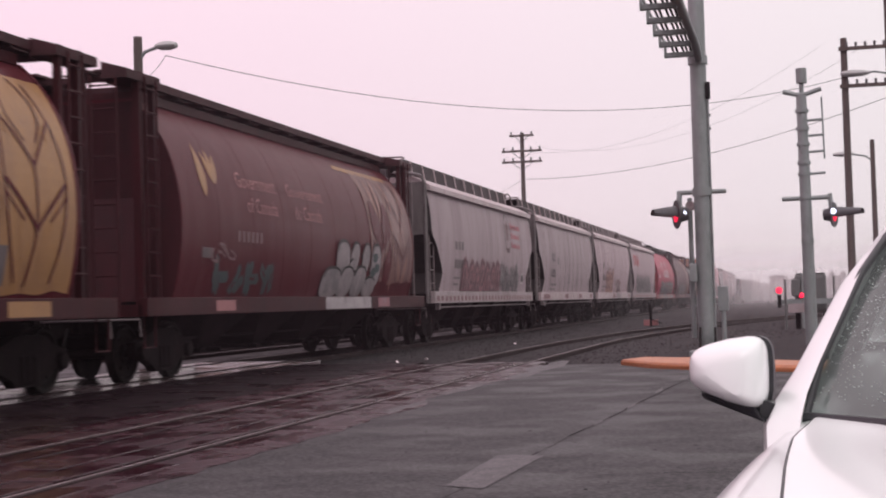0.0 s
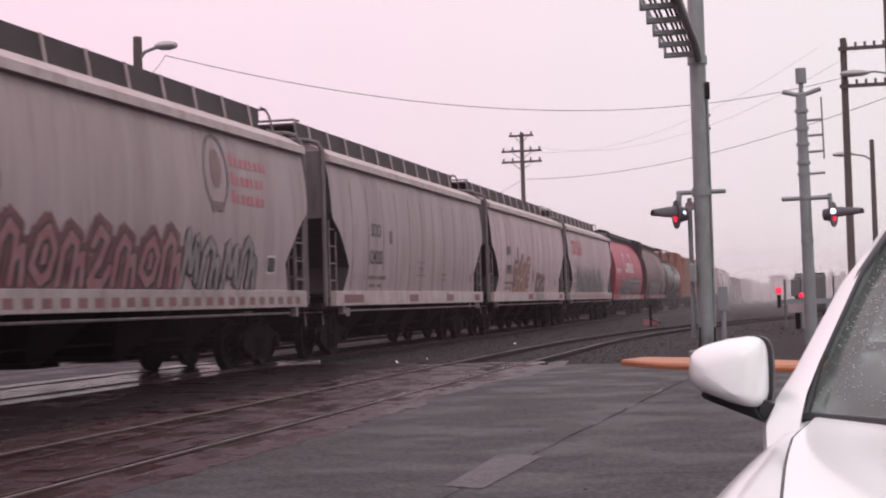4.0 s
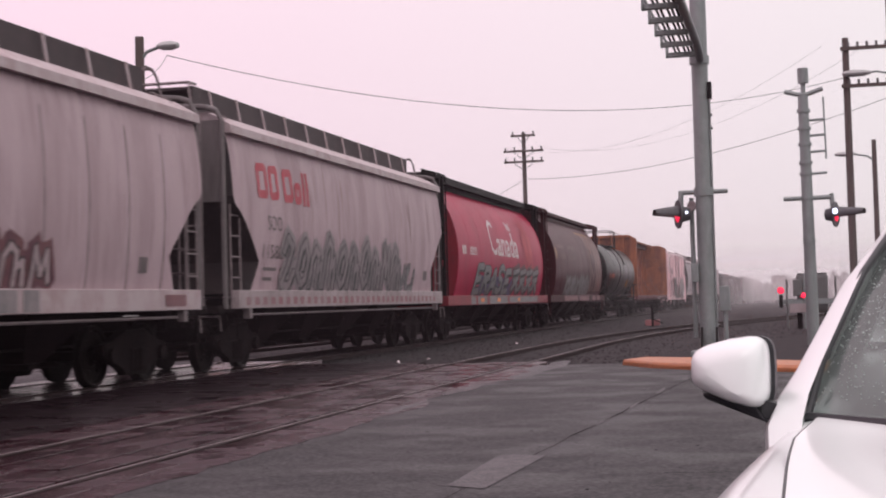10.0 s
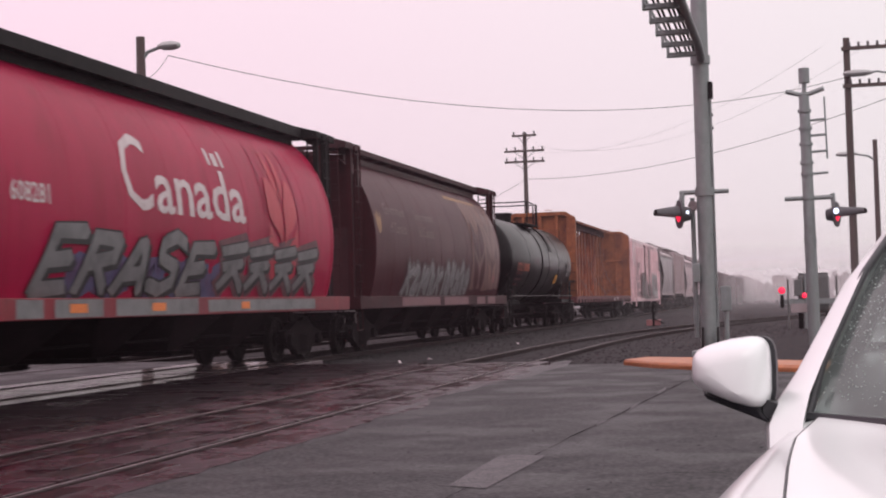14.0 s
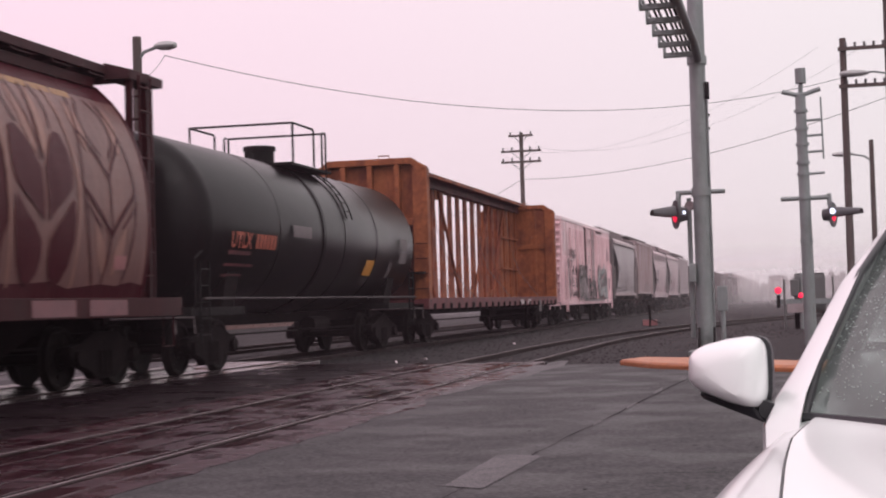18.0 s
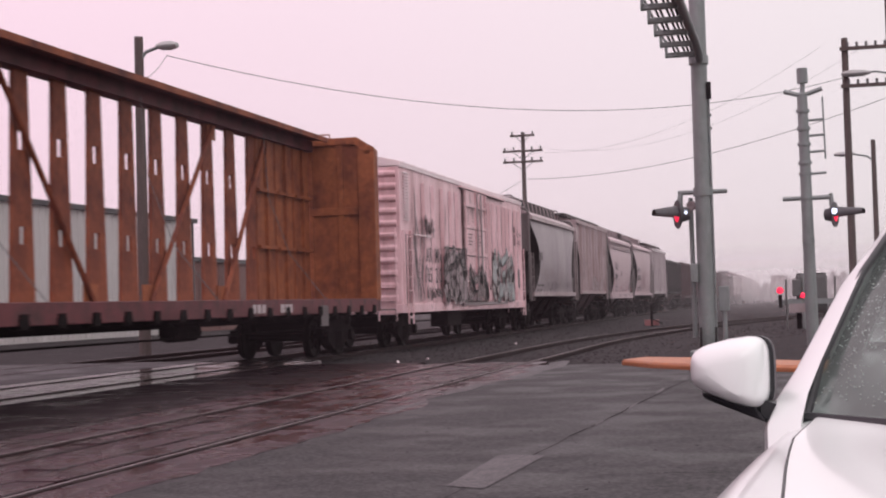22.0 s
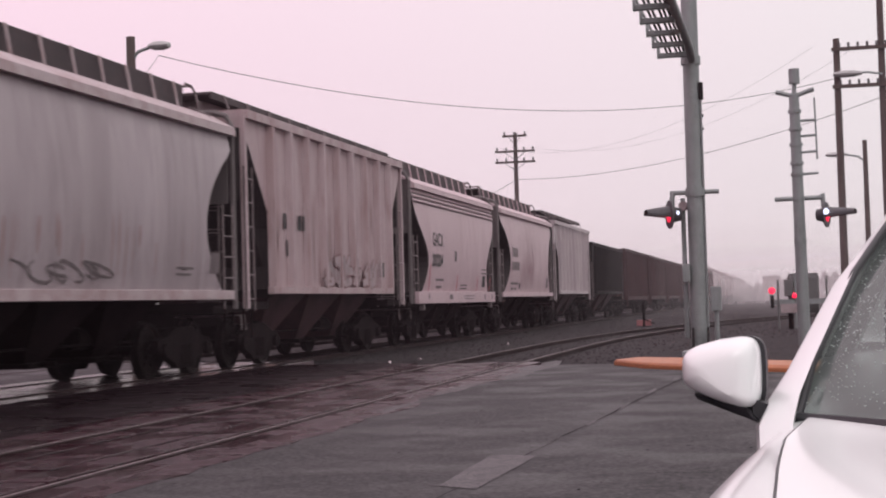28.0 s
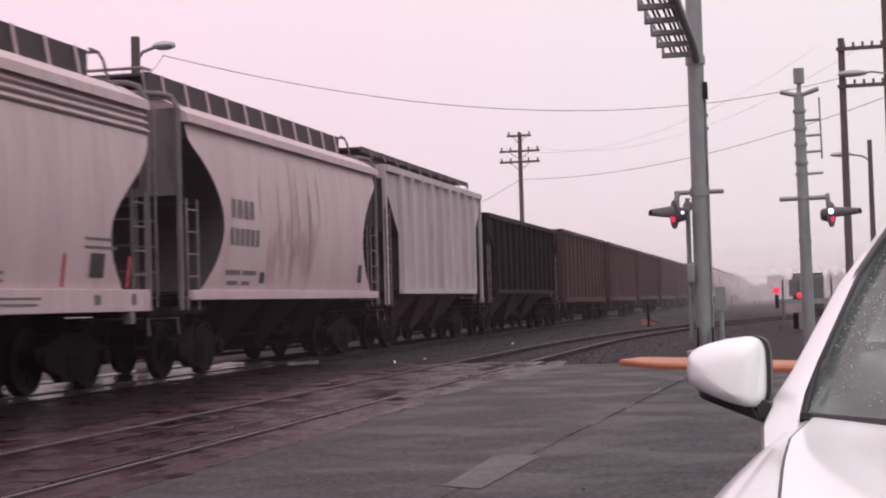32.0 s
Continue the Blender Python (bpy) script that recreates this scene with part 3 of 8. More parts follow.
for sx in (-0.14, 0.14):
    part("foot_brace", Shape().loft([[(sx - 0.02, -0.5, 0.05), (sx + 0.02, -0.5, 0.05), (sx + 0.02, -0.17, 0.05), (sx - 0.02, -0.17, 0.05)], [(sx - 0.02, -0.22, 0.5), (sx + 0.02, -0.22, 0.5), (sx + 0.02, -0.17, 0.5), (sx - 0.02, -0.17, 0.5)]]), M_BLACK, mast)
# the arm with its walkway, reaching out over the road
part("arm_tube", Shape().tube([(0.0, -0.05, 5.50), (0.0, -0.22, 5.58), (0.0, -0.5, 5.65)] + [(-0.004 * i, -1.0 - 0.75 * i, 5.70 + 0.008 * i) for i in range(12)], 0.08, 10), M_GALV, mast, smooth=True)
for i in range(8):
    y, z = -0.35 - 1.16 * i, 5.60 + 0.01 * i
    part("walkway_bar", Shape().box(-0.60, -0.04, y - 0.06, y + 0.06, z - 0.02, z + 0.07), M_GALV, mast, bevel=0.01)
    part("walkway_bracket", Shape().box(-0.62, -0.57, y - 0.06, y + 0.06, z - 0.02, z + 0.30), M_GALV, mast)
part("walkway_rail", Shape().box(-0.63, -0.60, -8.6, -0.3, 5.88, 5.92), M_GALV, mast)
for x in (-0.44, -0.37, -0.26, -0.19, -0.12):
    part("walkway_slat", Shape().tube([(x, -0.3, 5.69), (x, -8.6, 5.78)], 0.022, 6), M_BLACK, mast)

QX, QY = 0.38, 33.0
mast2 = thing("crossing_signal_mast", "slim grey crossing signal mast with a bell and ladder", "crossing signal", pose(QX, QY, 0, 0, -0.4, 0))
part("pole", Shape().tube([(0, 0, -0.1), (0, 0, 5.34)], 0.135, 20, 0.11), M_GALV, mast2, smooth=True)
part("cross_arm", Shape().tube([(-0.50, 0, 3.12), (0.52, 0, 3.12)], 0.05, 10), M_GALV, mast2)
part("top_arm", Shape().tube([(-0.38, 0, 5.44), (-0.1, 0, 5.36), (0.1, 0, 5.36), (0.42, 0, 5.46)], 0.05, 8), M_GALV, mast2)
part("bell_fork", Shape().tube([(0, 0, 5.3), (0.02, 0, 5.62)], 0.05, 8), M_GALV, mast2)
part("bell", Shape().tube([(0.02, 0, 5.60), (0.02, 0, 5.92)], 0.115, 16), M_GALV, mast2, smooth=True)
for z in (4.79, 4.46, 4.11, 3.64):
    part("ladder_rung", Shape().tube([(0.1, 0, z), (0.44, 0, z + 0.01)], 0.03, 6), M_GALV, mast2)
for z in (5.0, 4.62, 4.28, 3.88, 3.64, 3.12, 2.2):
    part("clamp", Shape().tube([(0, 0, z - 0.035), (0, 0, z + 0.035)], 0.142, 16), M_GALV, mast2)
part("ladder_stile", Shape().tube([(0.43, 0, 3.95), (0.42, 0, 5.28)], 0.02, 6), M_GALV, mast2)
part("head_bracket", Shape().tube([(0.48, 0, 3.12), (0.5, 0, 3.2), (0.52, 0, 2.9)], 0.05, 8), M_GALV, mast2)
flasher(mast2, 0.58, -0.10, 2.74, 72, M_REDLIGHT, 0.60)
part("indicator_bulb", Shape().loft([[(0.55 + r * math.cos(q * 0.785), y, 2.80 + r * math.sin(q * 0.785)) for q in range(8)] for y, r in ((-0.36, 0.02), (-0.33, 0.06), (-0.28, 0.065), (-0.22, 0.04))]), M_WHITELIGHT, mast2)

# small marker sign and a relay case
sign = thing("equipment_post", "grey steel post with a small box", "equipment post", pose(-1.70, 38.5, 0))
part("post", Shape().tube([(0, 0, -0.1), (0, 0, 0.75)], 0.06, 10), M_GALV, sign)
part("box", Shape().box(-0.13, 0.13, -0.1, 0.1, 0.70, 1.32), M_GALV, sign, bevel=0.02)

cab = thing("relay_cabinet", "grey steel relay cabinet beside the crossing", "cabinet", pose(0.62, 52.0, 0))
part("case", Shape().box(-0.52, 0.50, -0.5, 0.5, 0.42, 1.72), M_CABINET, cab, bevel=0.10)
part("door", Shape().box(-0.46, -0.02, -0.53, -0.5, 0.55, 1.60), M_CABINET, cab, bevel=0.02)
part("door", Shape().box(0.02, 0.44, -0.53, -0.5, 0.55, 1.60), M_CABINET, cab, bevel=0.02)
part("lid", Shape().box(-0.50, 0.48, -0.48, 0.48, 1.71, 1.76), M_CABINET, cab, bevel=0.03)
for x in (-0.45, 0.45):
    part("leg", Shape().box(x - 0.08, x + 0.08, -0.3, 0.3, -0.1, 0.44), M_UNDER, cab)
gate = thing("gate_signal", "far crossing gate mechanism with red lights", "crossing signal", pose(0.0, 51.2, 0))
part("post", Shape().tube([(0.35, 0, -0.1), (0.35, 0, 1.75)], 0.07, 10), M_GALV, gate)
part("housing", Shape().box(-0.02, 0.26, -0.15, 0.15, 1.0, 1.55), M_CABINET, gate, bevel=0.03)
for x, z in ((-0.22, 1.55), (1.35, 1.62)):
    part("stanchion", Shape().tube([(x, -0.1, -0.1), (x, -0.1, z)], 0.035, 8), M_CABINET, gate)
part("beam", Shape().box(-0.5, 2.3, -0.05, 0.05, 0.72, 0.90), M_GALV, gate)
part("panel", Shape().box(-0.15, 0.6, -0.08, 0.0, 0.45, 0.75), M_SILL, gate)
for x, z, r in ((-0.42, 1.20, 0.115), (0.30, 1.02, 0.095)):
    lamp = part("lamp_body", Shape().loft([[(x + q * math.cos(a * 0.3927), y, z + q * math.sin(a * 0.3927)) for a in range(16)] for y, q in ((-0.12, r), (0.05, r * 0.8))]), M_BLACK, gate)
    part("lens", Shape().loft([[(x + q * math.cos(a * 0.3927), y, z + q * math.sin(a * 0.3927)) for a in range(16)] for y, q in ((-0.125, r * 0.95), (-0.15, r * 0.5))]), M_REDLIGHT, lamp)
part("weight", Shape().box(-0.48, -0.36, -0.06, 0.06, 0.62, 1.05), M_BLACK, gate)


# small things by the track
stand = thing("switch_stand", "short dark switch stand with a faded red target", "switch stand", pose(-5.7, 62.0, -0.1))
part("post", Shape().tube([(0, 0, 0), (0, 0, 0.9)], 0.06, 8), M_BLACK, stand)
part("target", Shape().box(-0.30, 0.30, -0.04, 0.0, 0.04, 0.28), M_PINKINK, stand, bevel=0.02)
part("lever", Shape().tube([(0.05, -0.1, 0.3), (0.45, -0.2, 0.12)], 0.025, 6), M_BLACK, stand)
for x, y, a in ((-7.3, 29.6, 0.09), (-7.0, 38.2, 0.11), (-7.6, 28.4, 0.06)):
    sheet = [(x + a * rng.uniform(-1, 1), y + 2 * a * rng.uniform(-1, 1), -0.06 + a * rng.random()) for q in range(4)]
    tagged(part("litter", Shape().add(sheet + [(x, y, 0.0)], [(0, 1, 4), (1, 2, 4), (2, 3, 4), (3, 0, 4)]), M_WROOF), "crumpled white scrap of litter beside the track", "litter", "scraps of litter")


# ---- poles, street lamps and wires ----
def utility_pole(x, y, height, r, arms, label, lean=0.0, name="utility_pole"):
    """arms: (height, half length, insulators)."""
    p = thing(name, label, "utility pole", pose(x, y, 0, 0, lean, 0))
    part("pole", Shape().tube([(0, 0, -0.2), (0, 0, height)], r, 14, r * 0.72), M_WOOD, p, smooth=True)
    for z, half, count in arms:
        arm = part("crossarm", Shape().box(-half, half, -r - 0.1, -r + 0.02, z - 0.06, z + 0.06), M_WOOD, p, bevel=0.01)
        for i in range(count):
            u = -half + 0.12 + i * (2 * half - 0.24) / max(1, count - 1)
            part("insulator", Shape().tube([(u, -r - 0.04, z + 0.06), (u, -r - 0.04, z + 0.24)], 0.05, 8), M_WIRE, arm)
        part("arm_brace", Shape().tube([(half * 0.5, -r, z - 0.05), (0, -r, z - 0.5)], 0.02, 5).tube([(-half * 0.5, -r, z - 0.05), (0, -r, z - 0.5)], 0.02, 5), M_WIRE, p)
    return p


def street_lamp_arm(p, z, reach, rise, along=1):
    part("lamp_arm", Shape().tube([(0, 0, z), (along * reach * 0.25, 0, z + rise * 0.7), (along * reach * 0.7, 0, z + rise)], 0.05, 8), M_GALV, p)
    head = [[(along * (reach * 0.62 + u * reach * 0.75), w * math.cos(a * 0.628), z + rise + 0.02 + h * math.sin(a * 0.628)) for a in range(10)] for u, w, h in ((0, 0.08, 0.06), (0.25, 0.16, 0.12), (0.65, 0.2, 0.13), (0.95, 0.14, 0.08), (1.0, 0.05, 0.03))]
    part("lamp_head", Shape().loft(head), M_LAMPHEAD, p, smooth=True)


def wire(name, a, b, sag, r=0.02, n=24):
    pts = [(a[0] + (b[0] - a[0]) * i / n, a[1] + (b[1] - a[1]) * i / n, a[2] + (b[2] - a[2]) * i / n - sag * 4 * (i / n) * (1 - i / n)) for i in range(n + 1)]
    return tagged(part(name, Shape().tube(pts, r, 5), M_WIRE), "thin dark overhead wire between poles", "wire")


# ---- lettering and spray paint on curved sides ----
def cut_rows(bm, lo, hi, step, axis):
    """Cuts a flat mesh into strips, so that it can follow a curve."""
    k = math.ceil(lo / step) * step
    while k < hi:
        co = [0, 0, 0]
        co[axis] = k
        no = [0, 0, 0]
        no[axis] = 1
        bmesh.ops.bisect_plane(bm, geom=bm.verts[:] + bm.edges[:] + bm.faces[:], plane_co=co, plane_no=no)
        k += step


def wrap(bm, side, y, z, lift, step=0.12):
    """Lays a flat drawing (x right, y up) on a car's side: to the right in the drawing is towards +y, and side(z) tells how far out the wall stands."""
    if bm.verts:
        cut_rows(bm, min(v.co.y for v in bm.verts), max(v.co.y for v in bm.verts), step, 1)
    for v in bm.verts:
        u, h = v.co.x, v.co.y
        v.co = (side(z + h) + lift, y + u, z + h)


def letters(name, text, size, side, y, z, material, parent, lift=0.008, stretch=1.0, label="", bold=0.0, width=0.0, height=0.0):
    """Painted words, with Blender's own font; width and height stretch them to a size."""
    cu = bpy.data.curves.new(name, "FONT")
    cu.body, cu.size, cu.offset, cu.resolution_u = text, size, bold, 2
    ob = bpy.data.objects.new(name, cu)
    me = bpy.data.meshes.new_from_object(ob)
    bm = bmesh.new()
    bm.from_mesh(me)
    bpy.data.objects.remove(ob)
    bpy.data.curves.remove(cu)
    x0, x1 = min(v.co.x for v in bm.verts), max(v.co.x for v in bm.verts)
    h1 = max(v.co.y for v in bm.verts)
    for v in bm.verts:
        v.co.x = (v.co.x - x0) * (width / (x1 - x0) if width else stretch)
        v.co.y *= height / h1 if height else 1.0
        v.co.z = 0
    wrap(bm, side, y, z, lift)
    bm.to_mesh(me)
    bm.free()
    me.materials.clear()
    me.materials.append(material)
    return part(name, me, material, parent, label)


def bars(name, rects, side, material, parent, lift=0.008, label="", joined=False):
    """Plain bars (y0, y1, z0, z1) for marks that cannot be read, each one a part; joined: one shape of several bars."""
    for group in ([rects] if joined else [[r] for r in rects]):
        bm = bmesh.new()
        for y0, y1, z0, z1 in group:
            bm.faces.new([bm.verts.new((a, b, 0)) for a, b in ((y0, z0), (y1, z0), (y1, z1), (y0, z1))])
        wrap(bm, side, 0, 0, lift)
        me = bpy.data.meshes.new(name)
        bm.to_mesh(me)
        bm.free()
        me.materials.append(material)
        part(name, me, material, parent, label)


def blob(bm, pts):
    try:
        f = bm.faces.new([bm.verts.new((p[0], p[1], 0)) for p in pts])
        bmesh.ops.triangulate(bm, faces=[f])
    except ValueError:
        pass


def stroke(bm, a, b, w, dz=0.0):
    """One bar with slanted ends from a to b."""
    d = Vector((b[0] - a[0], b[1] - a[1]))
    if d.length < 1e-4:
        return
    d.normalize()
    n = Vector((-d.y, d.x)) * w
    e = d * w * 0.8
    blob(bm, [(a[0] - e.x + n.x * 0.6, a[1] - e.y + n.y * 0.6), (a[0] - n.x, a[1] - n.y), (b[0] - n.x * 0.8, b[1] - n.y * 0.8), (b[0] + e.x, b[1] + e.y), (b[0] + n.x, b[1] + n.y)])


def graffiti(parent, side, y0, y1, z0, z1, fill, line, seed, count=6, lean=0.15):
    """Sprayed letters that cannot be read: crossing slanted strokes with a dark edge and a paler filling."""
    rng = random.Random(seed)
    outline, inner, shade = bmesh.new(), bmesh.new(), bmesh.new()
    w = (y1 - y0) / count
    for i in range(count):
        cy = y0 + w * (i + 0.5)
        h = (z1 - z0) * rng.uniform(0.72, 1.0)
        grid = [(cy + w * (u - 0.5) * 0.8 + rng.uniform(-0.1, 0.1) * w, z0 + 0.06 + (h - 0.12) * v + rng.uniform(-0.06, 0.06) * h) for v in (0, 0.5, 1) for u in (0.05, 0.5, 0.95)]
        grid = [(a + lean * (b - z0 - h / 2), b) for a, b in grid]
        links = rng.sample([(0, 6), (2, 8), (6, 8), (3, 5), (0, 4), (4, 8), (6, 4), (4, 2), (0, 2), (1, 7), (3, 7), (5, 7), (1, 3), (1, 5)], rng.choice((3, 4, 4, 5)))
        t = w * rng.uniform(0.12, 0.18)
        for a, b in links:
            stroke(outline, grid[a], grid[b], t + 0.035)
            stroke(inner, grid[a], grid[b], t)
            if rng.random() < 0.5:
                stroke(shade, ((grid[a][0] * 3 + grid[b][0]) / 4, (grid[a][1] * 3 + grid[b][1]) / 4), ((grid[a][0] + grid[b][0] * 2) / 3, (grid[a][1] + grid[b][1] * 2) / 3), t * 0.25)
    for name, bm, m, lift in (("graffiti_outline", outline, line, 0.005), ("graffiti_fill", inner, fill, 0.009), ("graffiti_shading", shade, line, 0.013)):
        wrap(bm, side, 0, 0, lift, 0.2)
        me = bpy.data.meshes.new(name)
        bm.to_mesh(me)
        bm.free()
        me.materials.append(m)
        tagged(part(name, me, m, parent), kind="stuff")


def scrawl(parent, side, y0, y1, z0, z1, ink, seed, count=8, w=0.032):
    """Thin sprayed loops and hooks."""
    rng = random.Random(seed)
    bm = bmesh.new()
    for i in range(count):
        cy, cz = y0 + (y1 - y0) * (i + rng.random()) / count, rng.uniform(z0 + 0.25, z1 - 0.25)
        ry, rz = (y1 - y0) / count * rng.uniform(0.5, 1.1), (z1 - z0) * rng.uniform(0.14, 0.38)
        a0, turn, skew = rng.uniform(0, 6.28), rng.uniform(2.5, 6.5), rng.uniform(-0.4, 0.4)
        pts = []
        for k in range(11):
            a = a0 + turn * k / 10
            z = max(z0, min(z1, cz + rz * math.sin(a)))
            pts.append((cy + ry * math.cos(a * 1.15) * (0.6 + 0.4 * k / 10) + skew * (z - cz), z))
        for p, q in zip(pts, pts[1:]):
            stroke(bm, p, q, w * rng.uniform(0.7, 1.3))
    wrap(bm, side, 0, 0, 0.012, 0.2)
    me = bpy.data.meshes.new("graffiti_scrawl")
    bm.to_mesh(me)
    bm.free()
    me.materials.append(ink)
    tagged(part("graffiti_scrawl", me, ink, parent), kind="stuff")


def bubble_graffiti(parent, side, y0, y1, z0, z1, fill, line, stain):
    """Swollen sprayed forms that cannot be read: two rows of fat lobes with dark edges and a stained last lobe."""
    backs, fronts, edges, spots = bmesh.new(), bmesh.new(), bmesh.new(), bmesh.new()
    w, h = y1 - y0, z1 - z0

    def lobe(u, v, a, b, tilt, grow):
        out = []
        for k in range(22):
            q = 2 * math.pi * k / 22
            c, sn = math.cos(q), math.sin(q)
            x, z = math.copysign(abs(c) ** 0.75, c) * (a * w + grow), math.copysign(abs(sn) ** 0.7, sn) * (b * h + grow)
            out.append((y0 + u * w + x + tilt * z, max(z0 - 0.04, z0 + v * h + z)))
        return out

    top = ((0.30, 0.66, 0.10, 0.33, 0.05), (0.50, 0.72, 0.065, 0.26, 0.35), (0.70, 0.70, 0.06, 0.28, 0.30), (0.89, 0.58, 0.085, 0.40, 0.12))
    low = ((0.13, 0.22, 0.14, 0.27, 0.35), (0.37, 0.24, 0.11, 0.28, 0.40), (0.60, 0.25, 0.10, 0.29, 0.40), (0.80, 0.15, 0.10, 0.19, 0.2))
    for row in (top, low):
        for u, v, a, b, tilt in row:
            blob(backs, lobe(u, v, a * 1.08, b * 1.04, tilt, 0.022))
            blob(fronts, lobe(u, v, a * 1.08, b * 1.04, tilt, 0.0))
            ring = lobe(u, v, a, b, tilt, -0.005)
            for p, q in zip(ring[2:10], ring[3:11]):
                stroke(edges, p, q, 0.028)
    for u, v in ((0.87, 0.72), (0.91, 0.52), (0.85, 0.44)):
        blob(spots, lobe(u, v, 0.045, 0.09, 0.2, 0.0))
    stroke(edges, (y0 + 0.40 * w, z0 + 0.62 * h), (y0 + 0.46 * w, z0 + 0.66 * h), 0.03)
    stroke(edges, (y0 + 0.60 * w, z0 + 0.70 * h), (y0 + 0.64 * w, z0 + 0.84 * h), 0.03)
    for name, bm, m, lift in (("graffiti_outline", backs, line, 0.026), ("graffiti_fill", fronts, fill, 0.030), ("graffiti_stain", spots, stain, 0.034), ("graffiti_shading", edges, line, 0.038)):
        wrap(bm, side, 0, 0, lift, 0.2)
        me = bpy.data.meshes.new(name)
        bm.to_mesh(me)
        bm.free()
        me.materials.append(m)
        tagged(part(name, me, m, parent), kind="stuff")


GLYPHS = {
    "S": [[(1, 0.85), (0.6, 1), (0.1, 0.9), (0.1, 0.62), (0.9, 0.42), (0.95, 0.12), (0.5, 0), (0, 0.12)]],
    "H": [[(0.05, 0), (0.1, 1)], [(0.9, 0), (1, 0.95)], [(0.1, 0.5), (0.95, 0.45)]],
    "A": [[(0, 0), (0.45, 1), (0.62, 1), (1, 0)], [(0.2, 0.36), (0.85, 0.36)]],
    "K": [[(0.08, 0), (0.08, 1)], [(1, 1), (0.15, 0.48), (1, 0)]],
    "E": [[(1, 0.02), (0.06, 0), (0.1, 1), (1, 0.98)], [(0.1, 0.5), (0.8, 0.52)]],
    "R": [[(0.05, 0), (0.1, 1), (0.95, 0.92), (0.9, 0.58), (0.15, 0.5)], [(0.4, 0.5), (1, 0)]],
    # forms that are no letters: arches, hooks, drops, arrows, slabs
    "1": [[(-0.05, 0), (0.0, 0.75), (0.3, 1), (0.62, 0.8), (0.6, 0)], [(0.62, 0.45), (0.95, 0.6), (1.05, 0)]],
    "2": [[(0.0, 0.7), (0.35, 1), (0.75, 0.8), (0.4, 0.35), (0.1, 0.05), (0.7, 0.0), (1.05, 0.3)]],
    "3": [[(0.5, 0.05), (0.02, 0.35), (0.25, 0.85), (0.6, 1), (0.98, 0.6), (0.8, 0.15), (0.5, 0.05)], [(0.5, 0.4), (0.55, 0.65)]],
    "4": [[(0.0, 0.0), (0.45, 0.6), (0.15, 1.05)], [(0.45, 0.6), (1.1, 0.85)], [(0.45, 0.55), (0.95, 0.0)]],
    "5": [[(-0.05, 0.9), (1.05, 1.0)], [(0.05, 0.55), (0.9, 0.6)], [(-0.05, 0.1), (0.55, 0.5), (1.05, 0.0)]],
    "6": [[(0.1, -0.05), (0.2, 1.1), (0.55, 0.3), (0.8, 1.0), (1.0, 0.1)]],
}


def sprayed(parent, side, text, y0, y1, z0, z1, fill, line, w=0.10, lean=0.2, back=None, depth=0.07, sway=0.0):
    """Fat sprayed capitals with a dark edge, a cast-off side and, where given, a cloud of colour behind them."""
    edge, inner, cloud = bmesh.new(), bmesh.new(), bmesh.new()
    step = (y1 - y0) / len(text)
    for i, ch in enumerate(text):
        h = (z1 - z0) * (1 + sway * math.sin(i * 2.3 + 0.7))
        for path in GLYPHS[ch]:
            pts = [(y0 + step * (i + 0.12 + 0.76 * a) + lean * (b - 0.5) * h, z0 + w * 0.6 + b * (h - w * 1.2)) for a, b in path]
            for p, q in zip(pts, pts[1:]):
                stroke(edge, p, q, w + 0.035)
                stroke(edge, (p[0] + depth, p[1] - depth * 0.7), (q[0] + depth, q[1] - depth * 0.7), w)
                stroke(inner, p, q, w)
                if back:
                    stroke(cloud, p, q, w + 0.17)
    for name, bm, m, lift in (("graffiti_cloud", cloud, back, 0.020), ("graffiti_outline", edge, line, 0.023), ("graffiti_fill", inner, fill, 0.027)):
        if not bm.verts:
            bm.free()
            continue
        wrap(bm, side, 0, 0, lift, 0.2)
        me = bpy.data.meshes.new(name)
        bm.to_mesh(me)
        bm.free()
        me.materials.append(m)
        tagged(part(name, me, m, parent), kind="stuff")


def hollow_blocks(car, side, blocks, material, w, label):
    """Plain hollow blocks (y0, y1, z0, z1) in place of a trade mark's letters."""
    for a, b, c, d in blocks:
        bm = bmesh.new()
        k = [(a + w, c + w), (b - w, c + w), (b - w, d - w), (a + w, d - w)]
        if b - a < 3.2 * w:
            blob(bm, [(a, c), (b, c), (b, d), (a, d)])
        else:
            for p, q in zip(k, k[1:] + k[:1]):
                stroke(bm, p, q, w)
        wrap(bm, side, 0, 0, 0.008)
        me = bpy.data.meshes.new("letter_block")
        bm.to_mesh(me)
        bm.free()
        me.materials.append(material)
        part("letter_block", me, material, car, label)


# ---- running gear ----
WHEEL_R = 0.457
WHEELSETS = {-0.89: [], 0.89: []}


def ring_yz(x, y, z, r, n=28):
    return [(x, y + r * math.cos(2 * math.pi * k / n), z + r * math.sin(2 * math.pi * k / n)) for k in range(n)]


